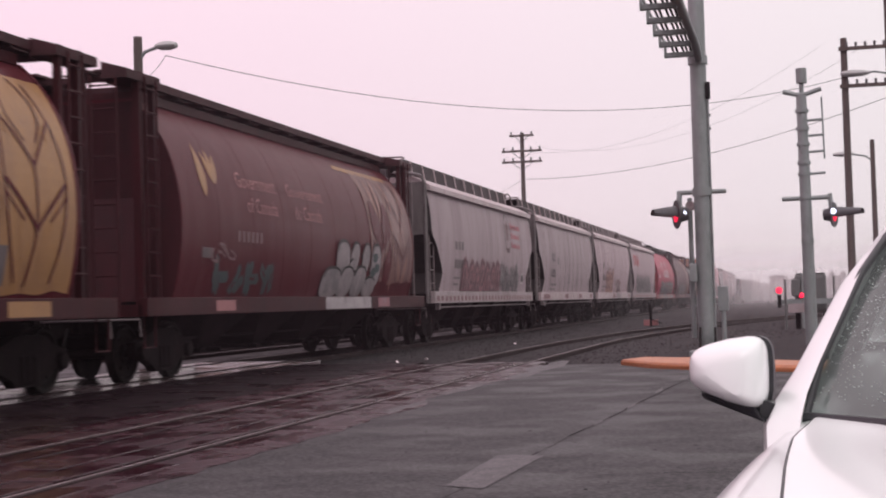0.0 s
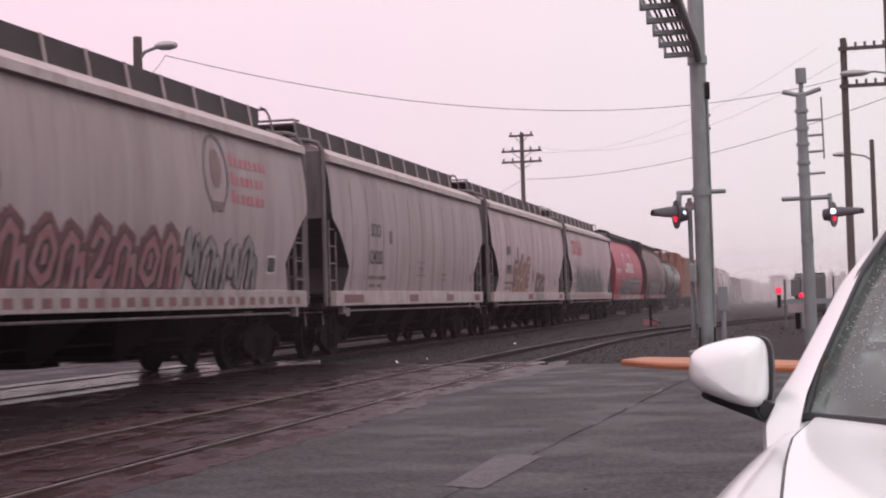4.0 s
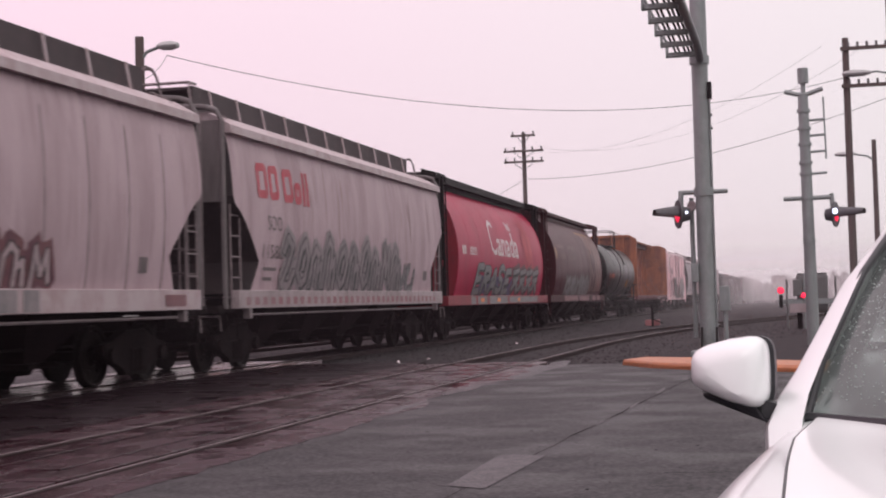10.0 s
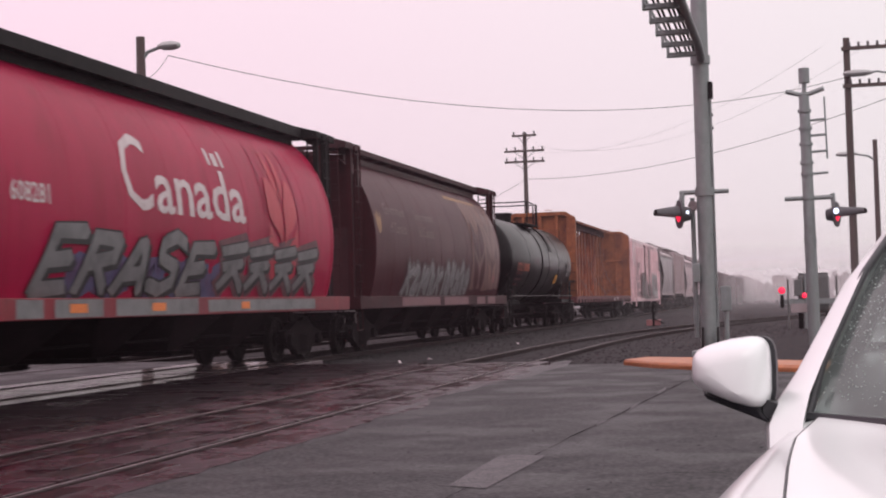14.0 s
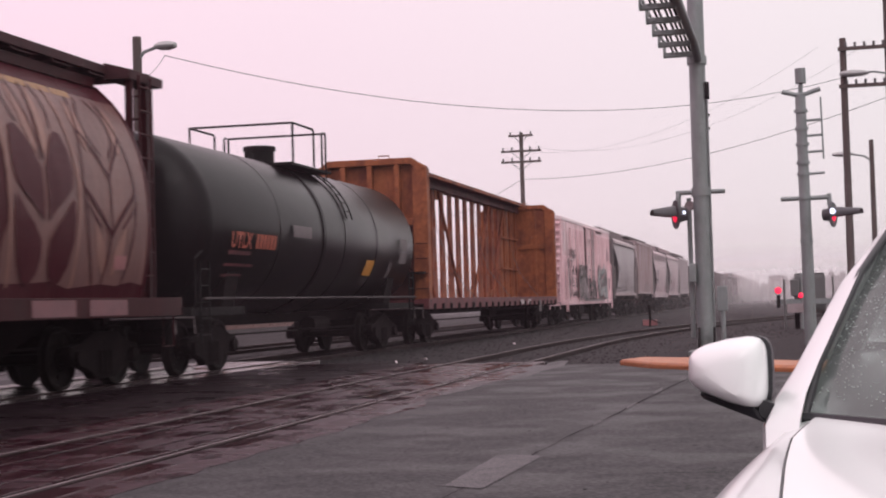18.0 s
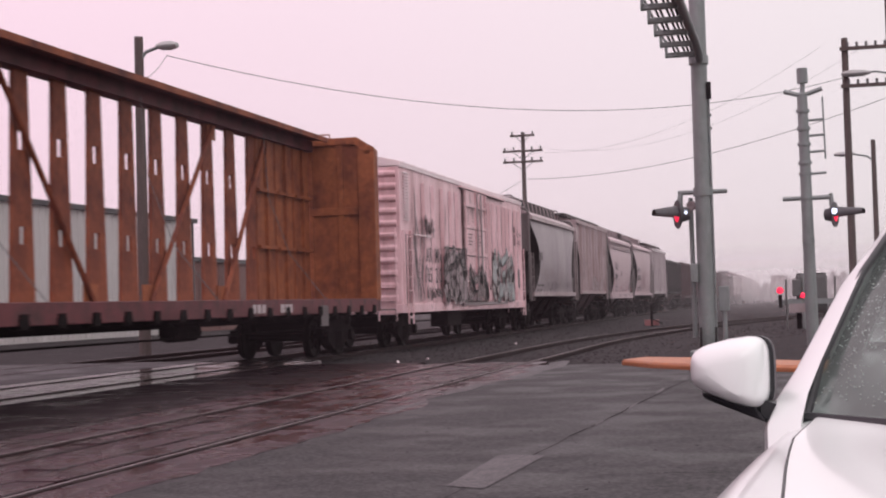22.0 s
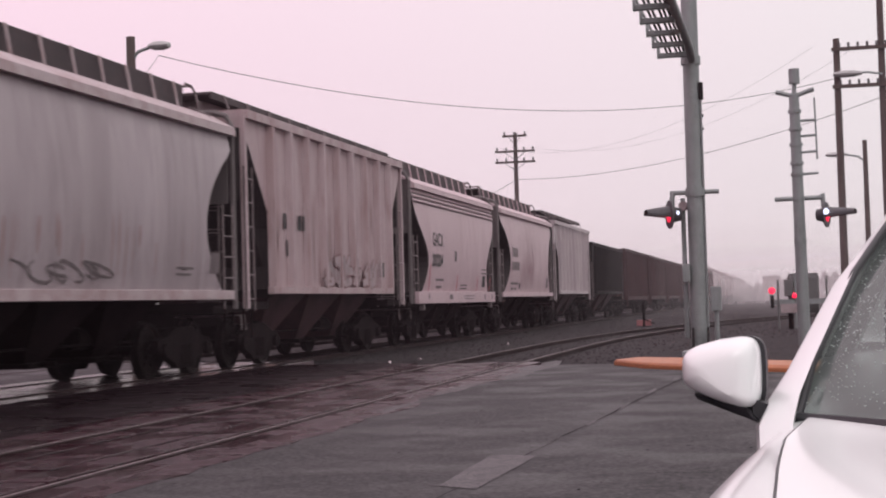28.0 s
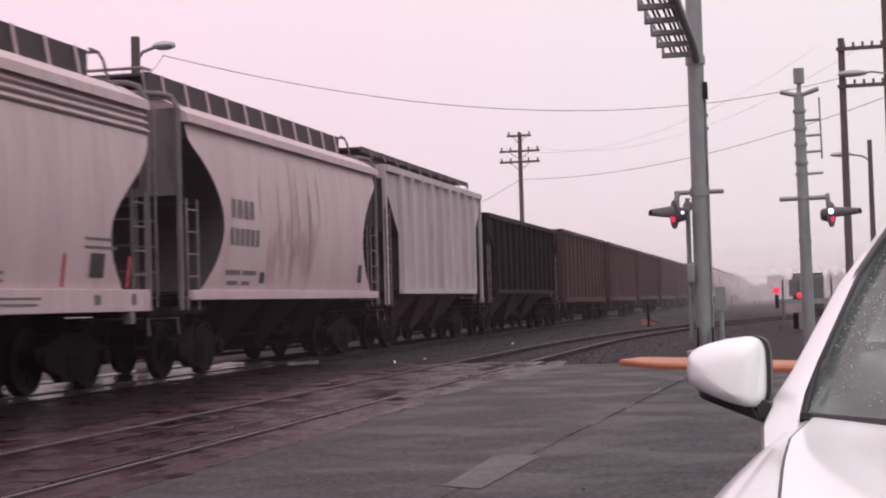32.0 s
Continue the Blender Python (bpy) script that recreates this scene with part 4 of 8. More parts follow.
def make_wheelset_mesh():
    s = Shape()
    for sx in (-1, 1):
        prof = [(0.66, 0.10), (0.70, 0.12), (0.71, 0.36), (0.685, 0.40), (0.685, 0.485), (0.715, 0.487), (0.72, 0.457), (0.82, 0.452), (0.82, 0.40), (0.785, 0.37), (0.77, 0.16), (0.80, 0.13), (0.80, 0.09)]
        s.loft([ring_yz(sx * x, 0, 0, r) for x, r in prof], caps=True)
        for k in range(6):
            a = k * math.pi / 3
            s.tube([(sx * 0.775, 0.26 * math.cos(a), 0.26 * math.sin(a)), (sx * 0.80, 0.26 * math.cos(a), 0.26 * math.sin(a))], 0.035, 6)
    s.tube([(-1.05, 0, 0), (1.05, 0, 0)], 0.08, 12)
    return s.mesh("wheelset", M_WHEEL, smooth=True)


def make_bogie_mesh():
    s = Shape()
    for sx in (-1, 1):
        x0, x1 = (0.90, 1.06) if sx > 0 else (-1.06, -0.90)
        out = [(-1.10, 0.50), (-1.10, 0.62), (-0.80, 0.66), (-0.35, 0.82), (0.35, 0.82), (0.80, 0.66), (1.10, 0.62), (1.10, 0.50), (0.98, 0.36), (0.78, 0.36),
               (0.45, 0.24), (0.32, 0.14), (-0.32, 0.14), (-0.45, 0.24), (-0.78, 0.36), (-0.98, 0.36)]
        s.loft([[(x0, y, z) for y, z in out], [(x1, y, z) for y, z in out]])
        for y in (-0.89, 0.89):
            s.tube([(sx * 1.0, y, WHEEL_R), (sx * 1.14, y, WHEEL_R)], 0.12, 12)
        for y in (-0.16, 0, 0.16):
            s.tube([(sx * 1.03, y, 0.2), (sx * 1.03, y, 0.55)], 0.075, 8)
    s.box(-1.0, 1.0, -0.2, 0.2, 0.5, 0.8)
    s.tube([(0, 0, 0.75), (0, 0, 1.0)], 0.2, 12)
    s.box(-0.85, 0.85, -0.45, -0.38, 0.35, 0.5)
    s.box(-0.85, 0.85, 0.38, 0.45, 0.35, 0.5)
    return s.mesh("bogie", M_UNDER, bevel=0.012)


ME_WHEELSET, ME_BOGIE = make_wheelset_mesh(), make_bogie_mesh()


def running_gear(car, length, inset=2.1, sill=True, frame_z=0.95):
    """Two bogies with their wheelsets, the centre sill, the couplers and the brake rigging."""
    for sy in (-1, 1):
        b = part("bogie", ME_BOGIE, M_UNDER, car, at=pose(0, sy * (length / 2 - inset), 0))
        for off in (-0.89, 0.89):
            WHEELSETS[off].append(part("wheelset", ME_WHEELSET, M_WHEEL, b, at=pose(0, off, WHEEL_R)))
        y = sy * (length / 2)
        c = Shape().box(-0.11, 0.11, min(y - sy * 1.2, y - sy * 0.02), max(y - sy * 1.2, y - sy * 0.02), 0.74, 0.98)
        c.box(-0.17, 0.17, min(y - sy * 0.3, y + sy * 0.02), max(y - sy * 0.3, y + sy * 0.02), 0.72, 1.02)
        part("coupler", c, M_UNDER, car, bevel=0.02)
        part("uncoupling_lever", Shape().tube([(0.2, y - sy * 0.12, 0.98), (0.9, y - sy * 0.2, 0.98), (1.42, y - sy * 0.4, 0.98), (1.44, y - sy * 0.4, 0.72)], 0.018, 6), M_LADDER, car)
        hose = [(0.3, y - sy * 0.3, 0.85), (0.32, y - sy * 0.1, 0.6), (0.25, y, 0.5)]
        part("brake_hose", Shape().tube(hose, 0.022, 6), M_BLACK, car)
    if sill:
        part("centre_sill", Shape().box(-0.25, 0.25, -length / 2 + 0.8, length / 2 - 0.8, 0.78, frame_z + 0.1), M_UNDER, car)
    s = Shape().tube([(0.55, 1.2, 0.72), (0.55, 2.3, 0.72)], 0.17, 12)
    part("air_tank", s, M_UNDER, car)
    part("brake_rod", Shape().tube([(0.7, -length / 2 + 3.2, 0.62), (0.7, length / 2 - 3.2, 0.62)], 0.02, 6), M_UNDER, car)


def ladder(car, x, y, z0, z1, width, material, rungs=6, along="y", name="ladder"):
    """Two stiles and rungs; along: the way the rungs run."""
    s = Shape()
    a = (0, width / 2) if along == "y" else (width / 2, 0)
    for k in (-1, 1):
        s.tube([(x + k * a[0], y + k * a[1], z0), (x + k * a[0], y + k * a[1], z1)], 0.022, 6)
    for i in range(rungs):
        z = z0 + (z1 - z0) * (i + 0.5) / rungs
        s.tube([(x - a[0], y - a[1], z), (x + a[0], y + a[1], z)], 0.016, 6)
    return part(name, s, material, car)


def stirrup(car, y, material, x=1.45, z=1.1):
    s = Shape().tube([(x, y - 0.2, z), (x, y - 0.2, 0.55), (x, y + 0.2, 0.55), (x, y + 0.2, z)], 0.02, 6)
    part("sill_step", s, material, car)


def running_board(car, half, z, width, material, fascia=0.0, posts=10, post_mat=None, x_side=None):
    """A grated walkway on the roof, with its edge boards and brackets."""
    part("running_board", Shape().box(-width, width, -half, half, z, z + 0.05), material, car)
    if fascia:
        part("running_board_edge", Shape().box(width, width + 0.03, -half, half, z - fascia, z + 0.06), material, car)
        part("running_board_edge", Shape().box(-width - 0.03, -width, -half, half, z - fascia, z + 0.06), material, car)
    for i in range(posts):
        y = -half + (i + 0.5) * 2 * half / posts
        xs = x_side or width
        part("bracket", Shape().tube([(xs, y, z + 0.06), (xs + 0.10, y, z - fascia - 0.12)], 0.024, 6), post_mat or material, car)


def end_frame(car, half, x, z0, z1, material, roof_x=0.6, bow=True):
    """Corner posts and the bent grab rail over a car's end."""
    for sy in (-1, 1):
        for sx in (-1, 1):
            p = [(sx * x, sy * half, z0), (sx * x, sy * half, z1 - 0.25), (sx * (x - 0.10), sy * half, z1 - 0.06), (sx * (x - 0.3), sy * half, z1)]
            if bow:
                p.append((sx * roof_x, sy * half, z1 + 0.04))
            part("corner_post", Shape().tube(p, 0.05, 8), material, car)


# ---- wagon bodies ----
def body_shell(car, side, rows, reach, paint, end_paint, roof_paint=None, name="body"):
    """Side sheets, roof and end sheets: side(z) is the half width and reach(z) the half length at a height."""
    s = Shape()
    for sx in (-1, 1):
        s.loft([[(sx * side(z), -reach(z), z), (sx * side(z), reach(z), z)] for z in rows], close=False, caps=False)
    body = part(name, s, paint, car, smooth=True)
    for sy in (-1, 1):
        e = Shape().loft([[(-side(z) + 0.004, sy * (reach(z) - 0.006), z), (side(z) - 0.004, sy * (reach(z) - 0.006), z)] for z in rows], close=False, caps=False)
        part("end_sheet", e, end_paint, car)
    z = rows[-1]
    part("roof", Shape().box(-side(z), side(z), -reach(z), reach(z), z - 0.02, z + 0.03), roof_paint or paint, car)
    z = rows[0]
    part("floor_sheet", Shape().box(-side(z) + 0.02, side(z) - 0.02, -reach(z) + 0.02, reach(z) - 0.02, z, z + 0.03), M_UNDER, car)
    return body


def hopper_bays(car, half, count, paint, top=1.15):
    """Sloping discharge hoppers below the body, each with its gate."""
    w = 2 * half / count
    for i in range(count):
        y = -half + w * (i + 0.5)
        s = Shape().loft([[(-1.25, y - w * 0.47, top), (1.25, y - w * 0.47, top), (1.25, y + w * 0.47, top), (-1.25, y + w * 0.47, top)],
                          [(-0.6, y - 0.25, 0.42), (0.6, y - 0.25, 0.42), (0.6, y + 0.25, 0.42), (-0.6, y + 0.25, 0.42)]])
        bay = part("discharge_bay", s, paint, car)
        part("gate", Shape().box(-0.7, 0.7, y - 0.32, y + 0.32, 0.34, 0.42).tube([(0.7, y, 0.40), (0.95, y, 0.40)], 0.04, 8), M_UNDER, bay)


def barrel_side(z):
    """The half width of a round-bodied hopper."""
    k = (z - 2.5) / (2.26 if z > 2.5 else 2.6)
    return 1.6 * math.sqrt(max(0.02, 1 - k * k))


BARREL = 7.38


def barrel_hopper(y_mid, paint, end_paint, trim, label, sill_paint, decorate=None, group="passing freight train", board=M_WALK):
    """A round-sided grain hopper with posts at both ends and a broad roof walk."""
    length = 18.0
    car = thing("grain_hopper", label, "hopper wagon", pose(TRAIN_X, y_mid, 0), group)
    running_gear(car, length)
    rows = [1.28 + 3.18 * i / 16 for i in range(17)]
    body_shell(car, barrel_side, rows, lambda z: BARREL, paint, end_paint)
    # stiffening hoops and roof hatches
    for sy in (-1, 1):
        hoop = Shape().loft([[(sx * (barrel_side(z) + d), sy * (BARREL - e), z) for sx, z in [(1, z) for z in rows]] for e, d, sx in ((0.10, 0.0, 1), (0.10, 0.015, 1), (0.0, 0.015, 1), (0.0, 0.0, 1))], close=False, caps=False)
        part("end_hoop", hoop, paint, car)
    for i in range(1, 9):
        y = -BARREL + i * 2 * BARREL / 9
        part("weld_seam", Shape().loft([[(barrel_side(z) - 0.01, y - 0.03, z), (barrel_side(z) + 0.003, y - 0.018, z), (barrel_side(z) + 0.003, y + 0.018, z), (barrel_side(z) - 0.01, y + 0.03, z)] for z in rows]), paint, car)
    part("roof_curb", Shape().box(-0.82, 0.82, -7.2, 7.2, 4.47, 4.62), trim, car)
    for i in range(4):
        part("hatch_cover", Shape().box(-0.32, 0.32, -5.9 + 3.1 * i, -3.4 + 3.1 * i, 4.62, 4.74), trim, car, bevel=0.03)
    half = 8.35
    for x0, x1 in ((-0.86, -0.62), (-0.56, -0.32), (0.32, 0.56), (0.62, 0.86)):
        part("running_board", Shape().box(x0, x1, -half, half, 4.77, 4.81), board, car)
    for i in range(15):
        y = -half + 0.3 + i * (2 * half - 0.6) / 14
        part("walk_bracket", Shape().box(-0.9, 0.9, y - 0.03, y + 0.03, 4.66, 4.755), board, car)
    part("walk_edge", Shape().box(0.86, 0.92, -half, half, 4.70, 4.83), board, car)
    if board is M_BLACK:
        for sx in (-1, 1):
            part("walk_fascia", Shape().loft([[(sx * 0.99, y, 4.62), (sx * 0.96, y, 4.84), (sx * 0.93, y, 4.84), (sx * 0.96, y, 4.62)] for y in (-half, half)]), board, car)
    part("walk_edge", Shape().box(-0.92, -0.86, -half, half, 4.70, 4.83), board, car)
    # end platforms
    for sy in (-1, 1):
        e0, e1 = sorted((sy * BARREL, sy * 8.6))
        part("end_platform", Shape().box(-1.45, 1.45, e0, e1, 1.02, 1.20), end_paint, car)
        for sx in (-1, 1):
            part("end_post", Shape().box(sx * 1.22 - 0.06, sx * 1.22 + 0.06, sy * 8.1 - 0.06, sy * 8.1 + 0.06, 1.2, 4.78), trim, car)
            part("end_post", Shape().box(sx * 1.22 - 0.05, sx * 1.22 + 0.05, sy * 7.55 - 0.05, sy * 7.55 + 0.05, 1.2, 4.78), trim, car)
            part("roof_bracket", Shape().loft([[(sx * 0.88, sy * 8.62, 4.62), (sx * 1.30, sy * 8.62, 4.62), (sx * 1.30, sy * 8.62, 4.76), (sx * 0.88, sy * 8.62, 4.88)],
                                               [(sx * 0.88, sy * 7.4, 4.62), (sx * 1.30, sy * 7.4, 4.62), (sx * 1.30, sy * 7.4, 4.76), (sx * 0.88, sy * 7.4, 4.88)]]), board, car)
        slope = [[(-1.3, sy * (BARREL + 0.01), 2.9), (1.3, sy * (BARREL + 0.01), 2.9)], [(-1.1, sy * 8.0, 1.25), (1.1, sy * 8.0, 1.25)]]
        part("slope_sheet", Shape().loft(slope, close=False, caps=False), end_paint, car)
        ladder(car, 1.34, sy * 7.85, 1.1, 4.7, 0.42, trim, 10)
        ladder(car, 0.9, sy * 8.6, 1.1, 4.7, 0.42, trim, 10, "x")
        stirrup(car, sy * 8.3, trim)
    # side sill with its reflectors
    for sx in (-1, 1):
        a, b = sorted((sx * 1.40, sx * 1.56))
        part("side_sill", Shape().box(a, b, -8.6, 8.6, 1.02, 1.30), sill_paint, car, bevel=0.01)
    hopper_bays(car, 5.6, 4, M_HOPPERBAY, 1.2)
    if decorate:
        decorate(car, barrel_side)
    return car


def notch(z, half):
    """The half length of a hopper's side sheet: its lower corners are cut in over the slope sheets."""
    if z > 2.95:
        return half
    if z > 2.72:
        return half - 0.45 * (2.95 - z) / 0.23
    if z > 1.95:
        return half - 0.45 - 0.85 * (2.72 - z) / 0.77
    return half - 1.30 + 0.30 * (1.95 - z) / 0.55


def grain_side(z):
    return 1.60 - 0.062 * (z - 2.75) ** 2 - (0.10 * (z - 3.95) if z > 3.95 else 0)


def slope_hopper(y_mid, body_len, label, paint, lip, end_paint, sill=True, seams=10, decorate=None, pitch=17.0, group="passing freight train", top=4.16, hexagon=True, round_end=False, ends_dark=True, ridges=(), deep_notch=False):
    """A smooth-sided covered hopper: a roof lip, a roof walk on brackets and cut-in lower corners."""
    half = body_len / 2
    car = thing("covered_hopper", label, "hopper wagon", pose(TRAIN_X, y_mid, 0), group)
    running_gear(car, pitch)
    if round_end:
        def reach(z):
            return half - 0.12 - (1.35 * math.sin(math.pi * min(1.0, max(0.0, (top - 0.35 - z) / (top - 1.55)))) ** 0.8 if z < top - 0.35 else 0)
    elif deep_notch:
        def reach(z):
            if z > 3.75:
                return half
            if z > 2.2:
                return half - 1.40 * (1 - math.cos(math.pi * (3.75 - z) / 1.55)) / 2
            return half - 0.85 - 0.55 * math.cos(math.pi / 2 * min(1.0, (2.2 - z) / 0.8))
    else:
        def reach(z):
            return notch(z, half)
    rows = [1.38 + (top - 1.38) * i / 20 for i in range(21)]
    body_shell(car, grain_side, rows, reach, paint, M_SHADEEND if ends_dark else end_paint)
    # roof: sloping lip and the hatch deck
    w = grain_side(top)
    for sx in (-1, 1):
        s = Shape().loft([[(sx * (w - 0.02), y, top - 0.03), (sx * (w + 0.13), y, top - 0.03), (sx * (w + 0.12), y, top + 0.11), (sx * (w - 0.28), y, top + 0.34), (sx * (w - 0.6), y, top + 0.36), (sx * (w - 0.6), y, top)] for y in (-half, half)])
        part("roof_lip", s, lip, car)
    for z in ridges:
        part("roof_ridge", Shape().tube([(grain_side(z) + 0.02, -half, z), (grain_side(z) + 0.02, half, z)], 0.028, 8), lip, car)
        # thin raised strip in the shadow tone, just below the ridge
        part("ridge_groove", Shape().box(grain_side(z - 0.05) - 0.01, grain_side(z - 0.05) + 0.008, -half, half, z - 0.06, z - 0.03), M_SEAM, car)
    part("hatch_deck", Shape().box(-w + 0.6, w - 0.6, -half, half, top + 0.05, top + 0.35), lip, car)
    for i in range(4):
        y = -half + (i + 0.5) * body_len / 4
        part("hatch_cover", Shape().box(-0.35, 0.35, y - half / 4 + 0.15, y + half / 4 - 0.15, top + 0.36, top + 0.62), M_WALK, car, bevel=0.03)
    walk_half = half - 0.35
    running_board(car, walk_half, top + 0.82, 0.72, M_WALK, 0.38, 11, lip, 0.78)
    for sy in (-1, 1):
        for sx in (-1, 1):
            part("walk_end_rail", Shape().tube([(sx * 0.80, sy * walk_half, top + 0.90), (sx * 0.80, sy * (half - 0.08), top + 0.89), (sx * 0.83, sy * (half + 0.03), top + 0.78), (sx * 0.92, sy * (half + 0.07), top + 0.34)], 0.026, 8), M_LADDER, car)
        part("walk_end_rail", Shape().tube([(-0.80, sy * (half - 0.08), top + 0.90), (0.80, sy * (half - 0.08), top + 0.90)], 0.026, 8), M_LADDER, car)
        part("roof_grab_iron", Shape().tube([(0.95, sy * (half - 0.5), top + 0.36), (0.95, sy * (half - 0.5), top + 0.46), (1.3, sy * (half - 0.5), top + 0.30), (1.3, sy * (half - 0.5), top + 0.20)], 0.016, 6), M_LADDER, car)
    # upper end panels and corner posts
    for sy in (-1, 1):
        a, b = sorted((sy * (half + 0.0), sy * (half + 0.03)))
        part("end_panel", Shape().box(-w + 0.05, w - 0.05, a, b, 2.95, top + 0.2), end_paint, car)
        e0, e1 = sorted((sy * (half - 0.9), sy * (half + 0.45)))
        part("end_platform", Shape().box(-1.45, 1.45, e0, e1, 1.04, 1.16), M_UNDER, car)
        ladder(car, 1.50, sy * (half - 0.28), 1.1, 2.9, 0.45, M_LADDER, 5)
        ladder(car, 0.95, sy * (half + 0.38), 1.1, top + 0.2, 0.42, M_LADDER, 8, "x")
        stirrup(car, sy * (half - 0.2), M_UNDER)
        part("slope_sheet", Shape().loft([[(-1.4, sy * (half - 1.3), 2.9), (1.4, sy * (half - 1.3), 2.9)], [(-1.2, sy * (half - 0.2), 2.85), (1.2, sy * (half - 0.2), 2.85)]], close=False, caps=False), M_SHADEEND, car)
    end_frame(car, half + 0.12, 1.46, 1.1, top + 0.42, end_paint)
    # side sills
    for sx in (-1, 1):
        if sill:
            a, b = sorted((sx * 1.46, sx * 1.60))
            part("side_sill", Shape().box(a, b, -half + 0.15, half - 0.15, 1.10, 1.42), M_SILL if sill is True else sill, car, bevel=0.012)
            if sill is not M_GACX:
                part("sill_pipe", Shape().tube([(sx * 1.50, -half + 0.9, 0.99), (sx * 1.50, half - 0.9, 0.99)], 0.025, 6), M_LADDER, car)
            for sy in (-1, 1):
                part("jacking_pad", Shape().box(min(a, b) + 0.01, max(a, b) - 0.01, sy * (half - 0.75) - 0.07, sy * (half - 0.75) + 0.07, 0.92, 1.10), M_LADDER, car)
        else:
            a, b = sorted((sx * 1.46, sx * 1.56))
            part("side_sill", Shape().box(a, b, -half + 0.15, half - 0.15, 1.26, 1.42), lip, car, bevel=0.012)
    for i in range(seams):
        y = -half + 1.5 + i * (body_len - 3.0) / max(1, seams - 1)
        s = Shape().loft([[(grain_side(z) - 0.01, y - 0.02, z), (grain_side(z) + 0.006, y - 0.014, z), (grain_side(z) + 0.006, y + 0.014, z), (grain_side(z) - 0.01, y + 0.02, z)] for z in (1.42, 2.0, 2.6, 3.2, 3.7, top - 0.03)])
        part("side_seam", s, M_SEAM, car)
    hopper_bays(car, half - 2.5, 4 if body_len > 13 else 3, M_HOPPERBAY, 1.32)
    if decorate:
        decorate(car, grain_side)
    return car


def rib_hopper(y_mid, body_len, label, paint, pitch, ribs=9, decorate=None, group="passing freight train", top=4.45, dark=M_SHADEEND, roofed=True, lip=0.30, walk_up=0.12):
    """A hopper with upright outside ribs, triangular side corners and open slope sheets."""
    half = body_len / 2
    car = thing("ribbed_hopper", label, "hopper wagon", pose(TRAIN_X, y_mid, 0), group)
    running_gear(car, pitch)

    def reach(z):
        return half - 1.36 * max(0.0, min(1.0, (top - lip - z) / (top - lip - 2.72)))

    def side(z):
        return 1.50
    rows = [1.45 + (top - 1.45) * i / 14 for i in range(15)]
    body_shell(car, side, rows, reach, paint, dark, M_WALK if not roofed else paint)
    for sx in (-1, 1):
        a, b = sorted((sx * 1.48, sx * 1.6))
        part("top_chord", Shape().box(a, b, -half, half, top - 0.14, top + 0.02), paint, car, bevel=0.01)
        part("bottom_chord", Shape().box(a, b, -half + 1.2, half - 1.2, 1.36, 1.50), paint, car, bevel=0.01)
        for i in range(ribs):
            y = -half + 1.32 + i * (body_len - 2.64) / (ribs - 1)
            s = Shape().loft([[(sx * 1.49, y - 0.09, z), (sx * 1.63, y - 0.05, z), (sx * 1.63, y + 0.05, z), (sx * 1.49, y + 0.08, z)] for z in (1.50, top - 0.14)])
            part("rib", s, paint, car)
    if roofed:
        running_board(car, half + 0.45, top + walk_up, 1.05, M_WALK, 0.07, 10, M_LADDER, 1.08)
        part("hatch_deck", Shape().box(-0.7, 0.7, -half + 0.1, half - 0.1, top, top + walk_up - 0.02), paint, car, bevel=0.03)
    for sy in (-1, 1):
        a, b = sorted((sy * half, sy * (half + 0.03)))
        part("end_panel", Shape().box(-1.45, 1.45, a, b, top - 0.3, top), paint, car)
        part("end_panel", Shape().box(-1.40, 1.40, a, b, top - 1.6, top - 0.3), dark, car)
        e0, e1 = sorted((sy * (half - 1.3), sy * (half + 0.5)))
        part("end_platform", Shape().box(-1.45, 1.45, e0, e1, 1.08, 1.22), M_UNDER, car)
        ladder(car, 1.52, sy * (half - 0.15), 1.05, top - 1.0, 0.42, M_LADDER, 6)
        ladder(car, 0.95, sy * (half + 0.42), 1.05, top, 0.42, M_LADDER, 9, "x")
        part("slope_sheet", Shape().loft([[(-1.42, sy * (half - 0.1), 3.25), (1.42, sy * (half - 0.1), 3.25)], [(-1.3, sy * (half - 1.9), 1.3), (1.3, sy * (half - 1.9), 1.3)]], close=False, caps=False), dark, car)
        for sx in (-1, 1):
            part("corner_post", Shape().box(sx * 1.50 - 0.05, sx * 1.50 + 0.05, sy * half - 0.05, sy * half + 0.05, 1.1, top), paint, car)
        stirrup(car, sy * (half - 0.15), M_UNDER)
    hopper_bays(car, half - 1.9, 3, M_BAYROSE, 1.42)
    if decorate:
        decorate(car, lambda z: 1.60)
    return car


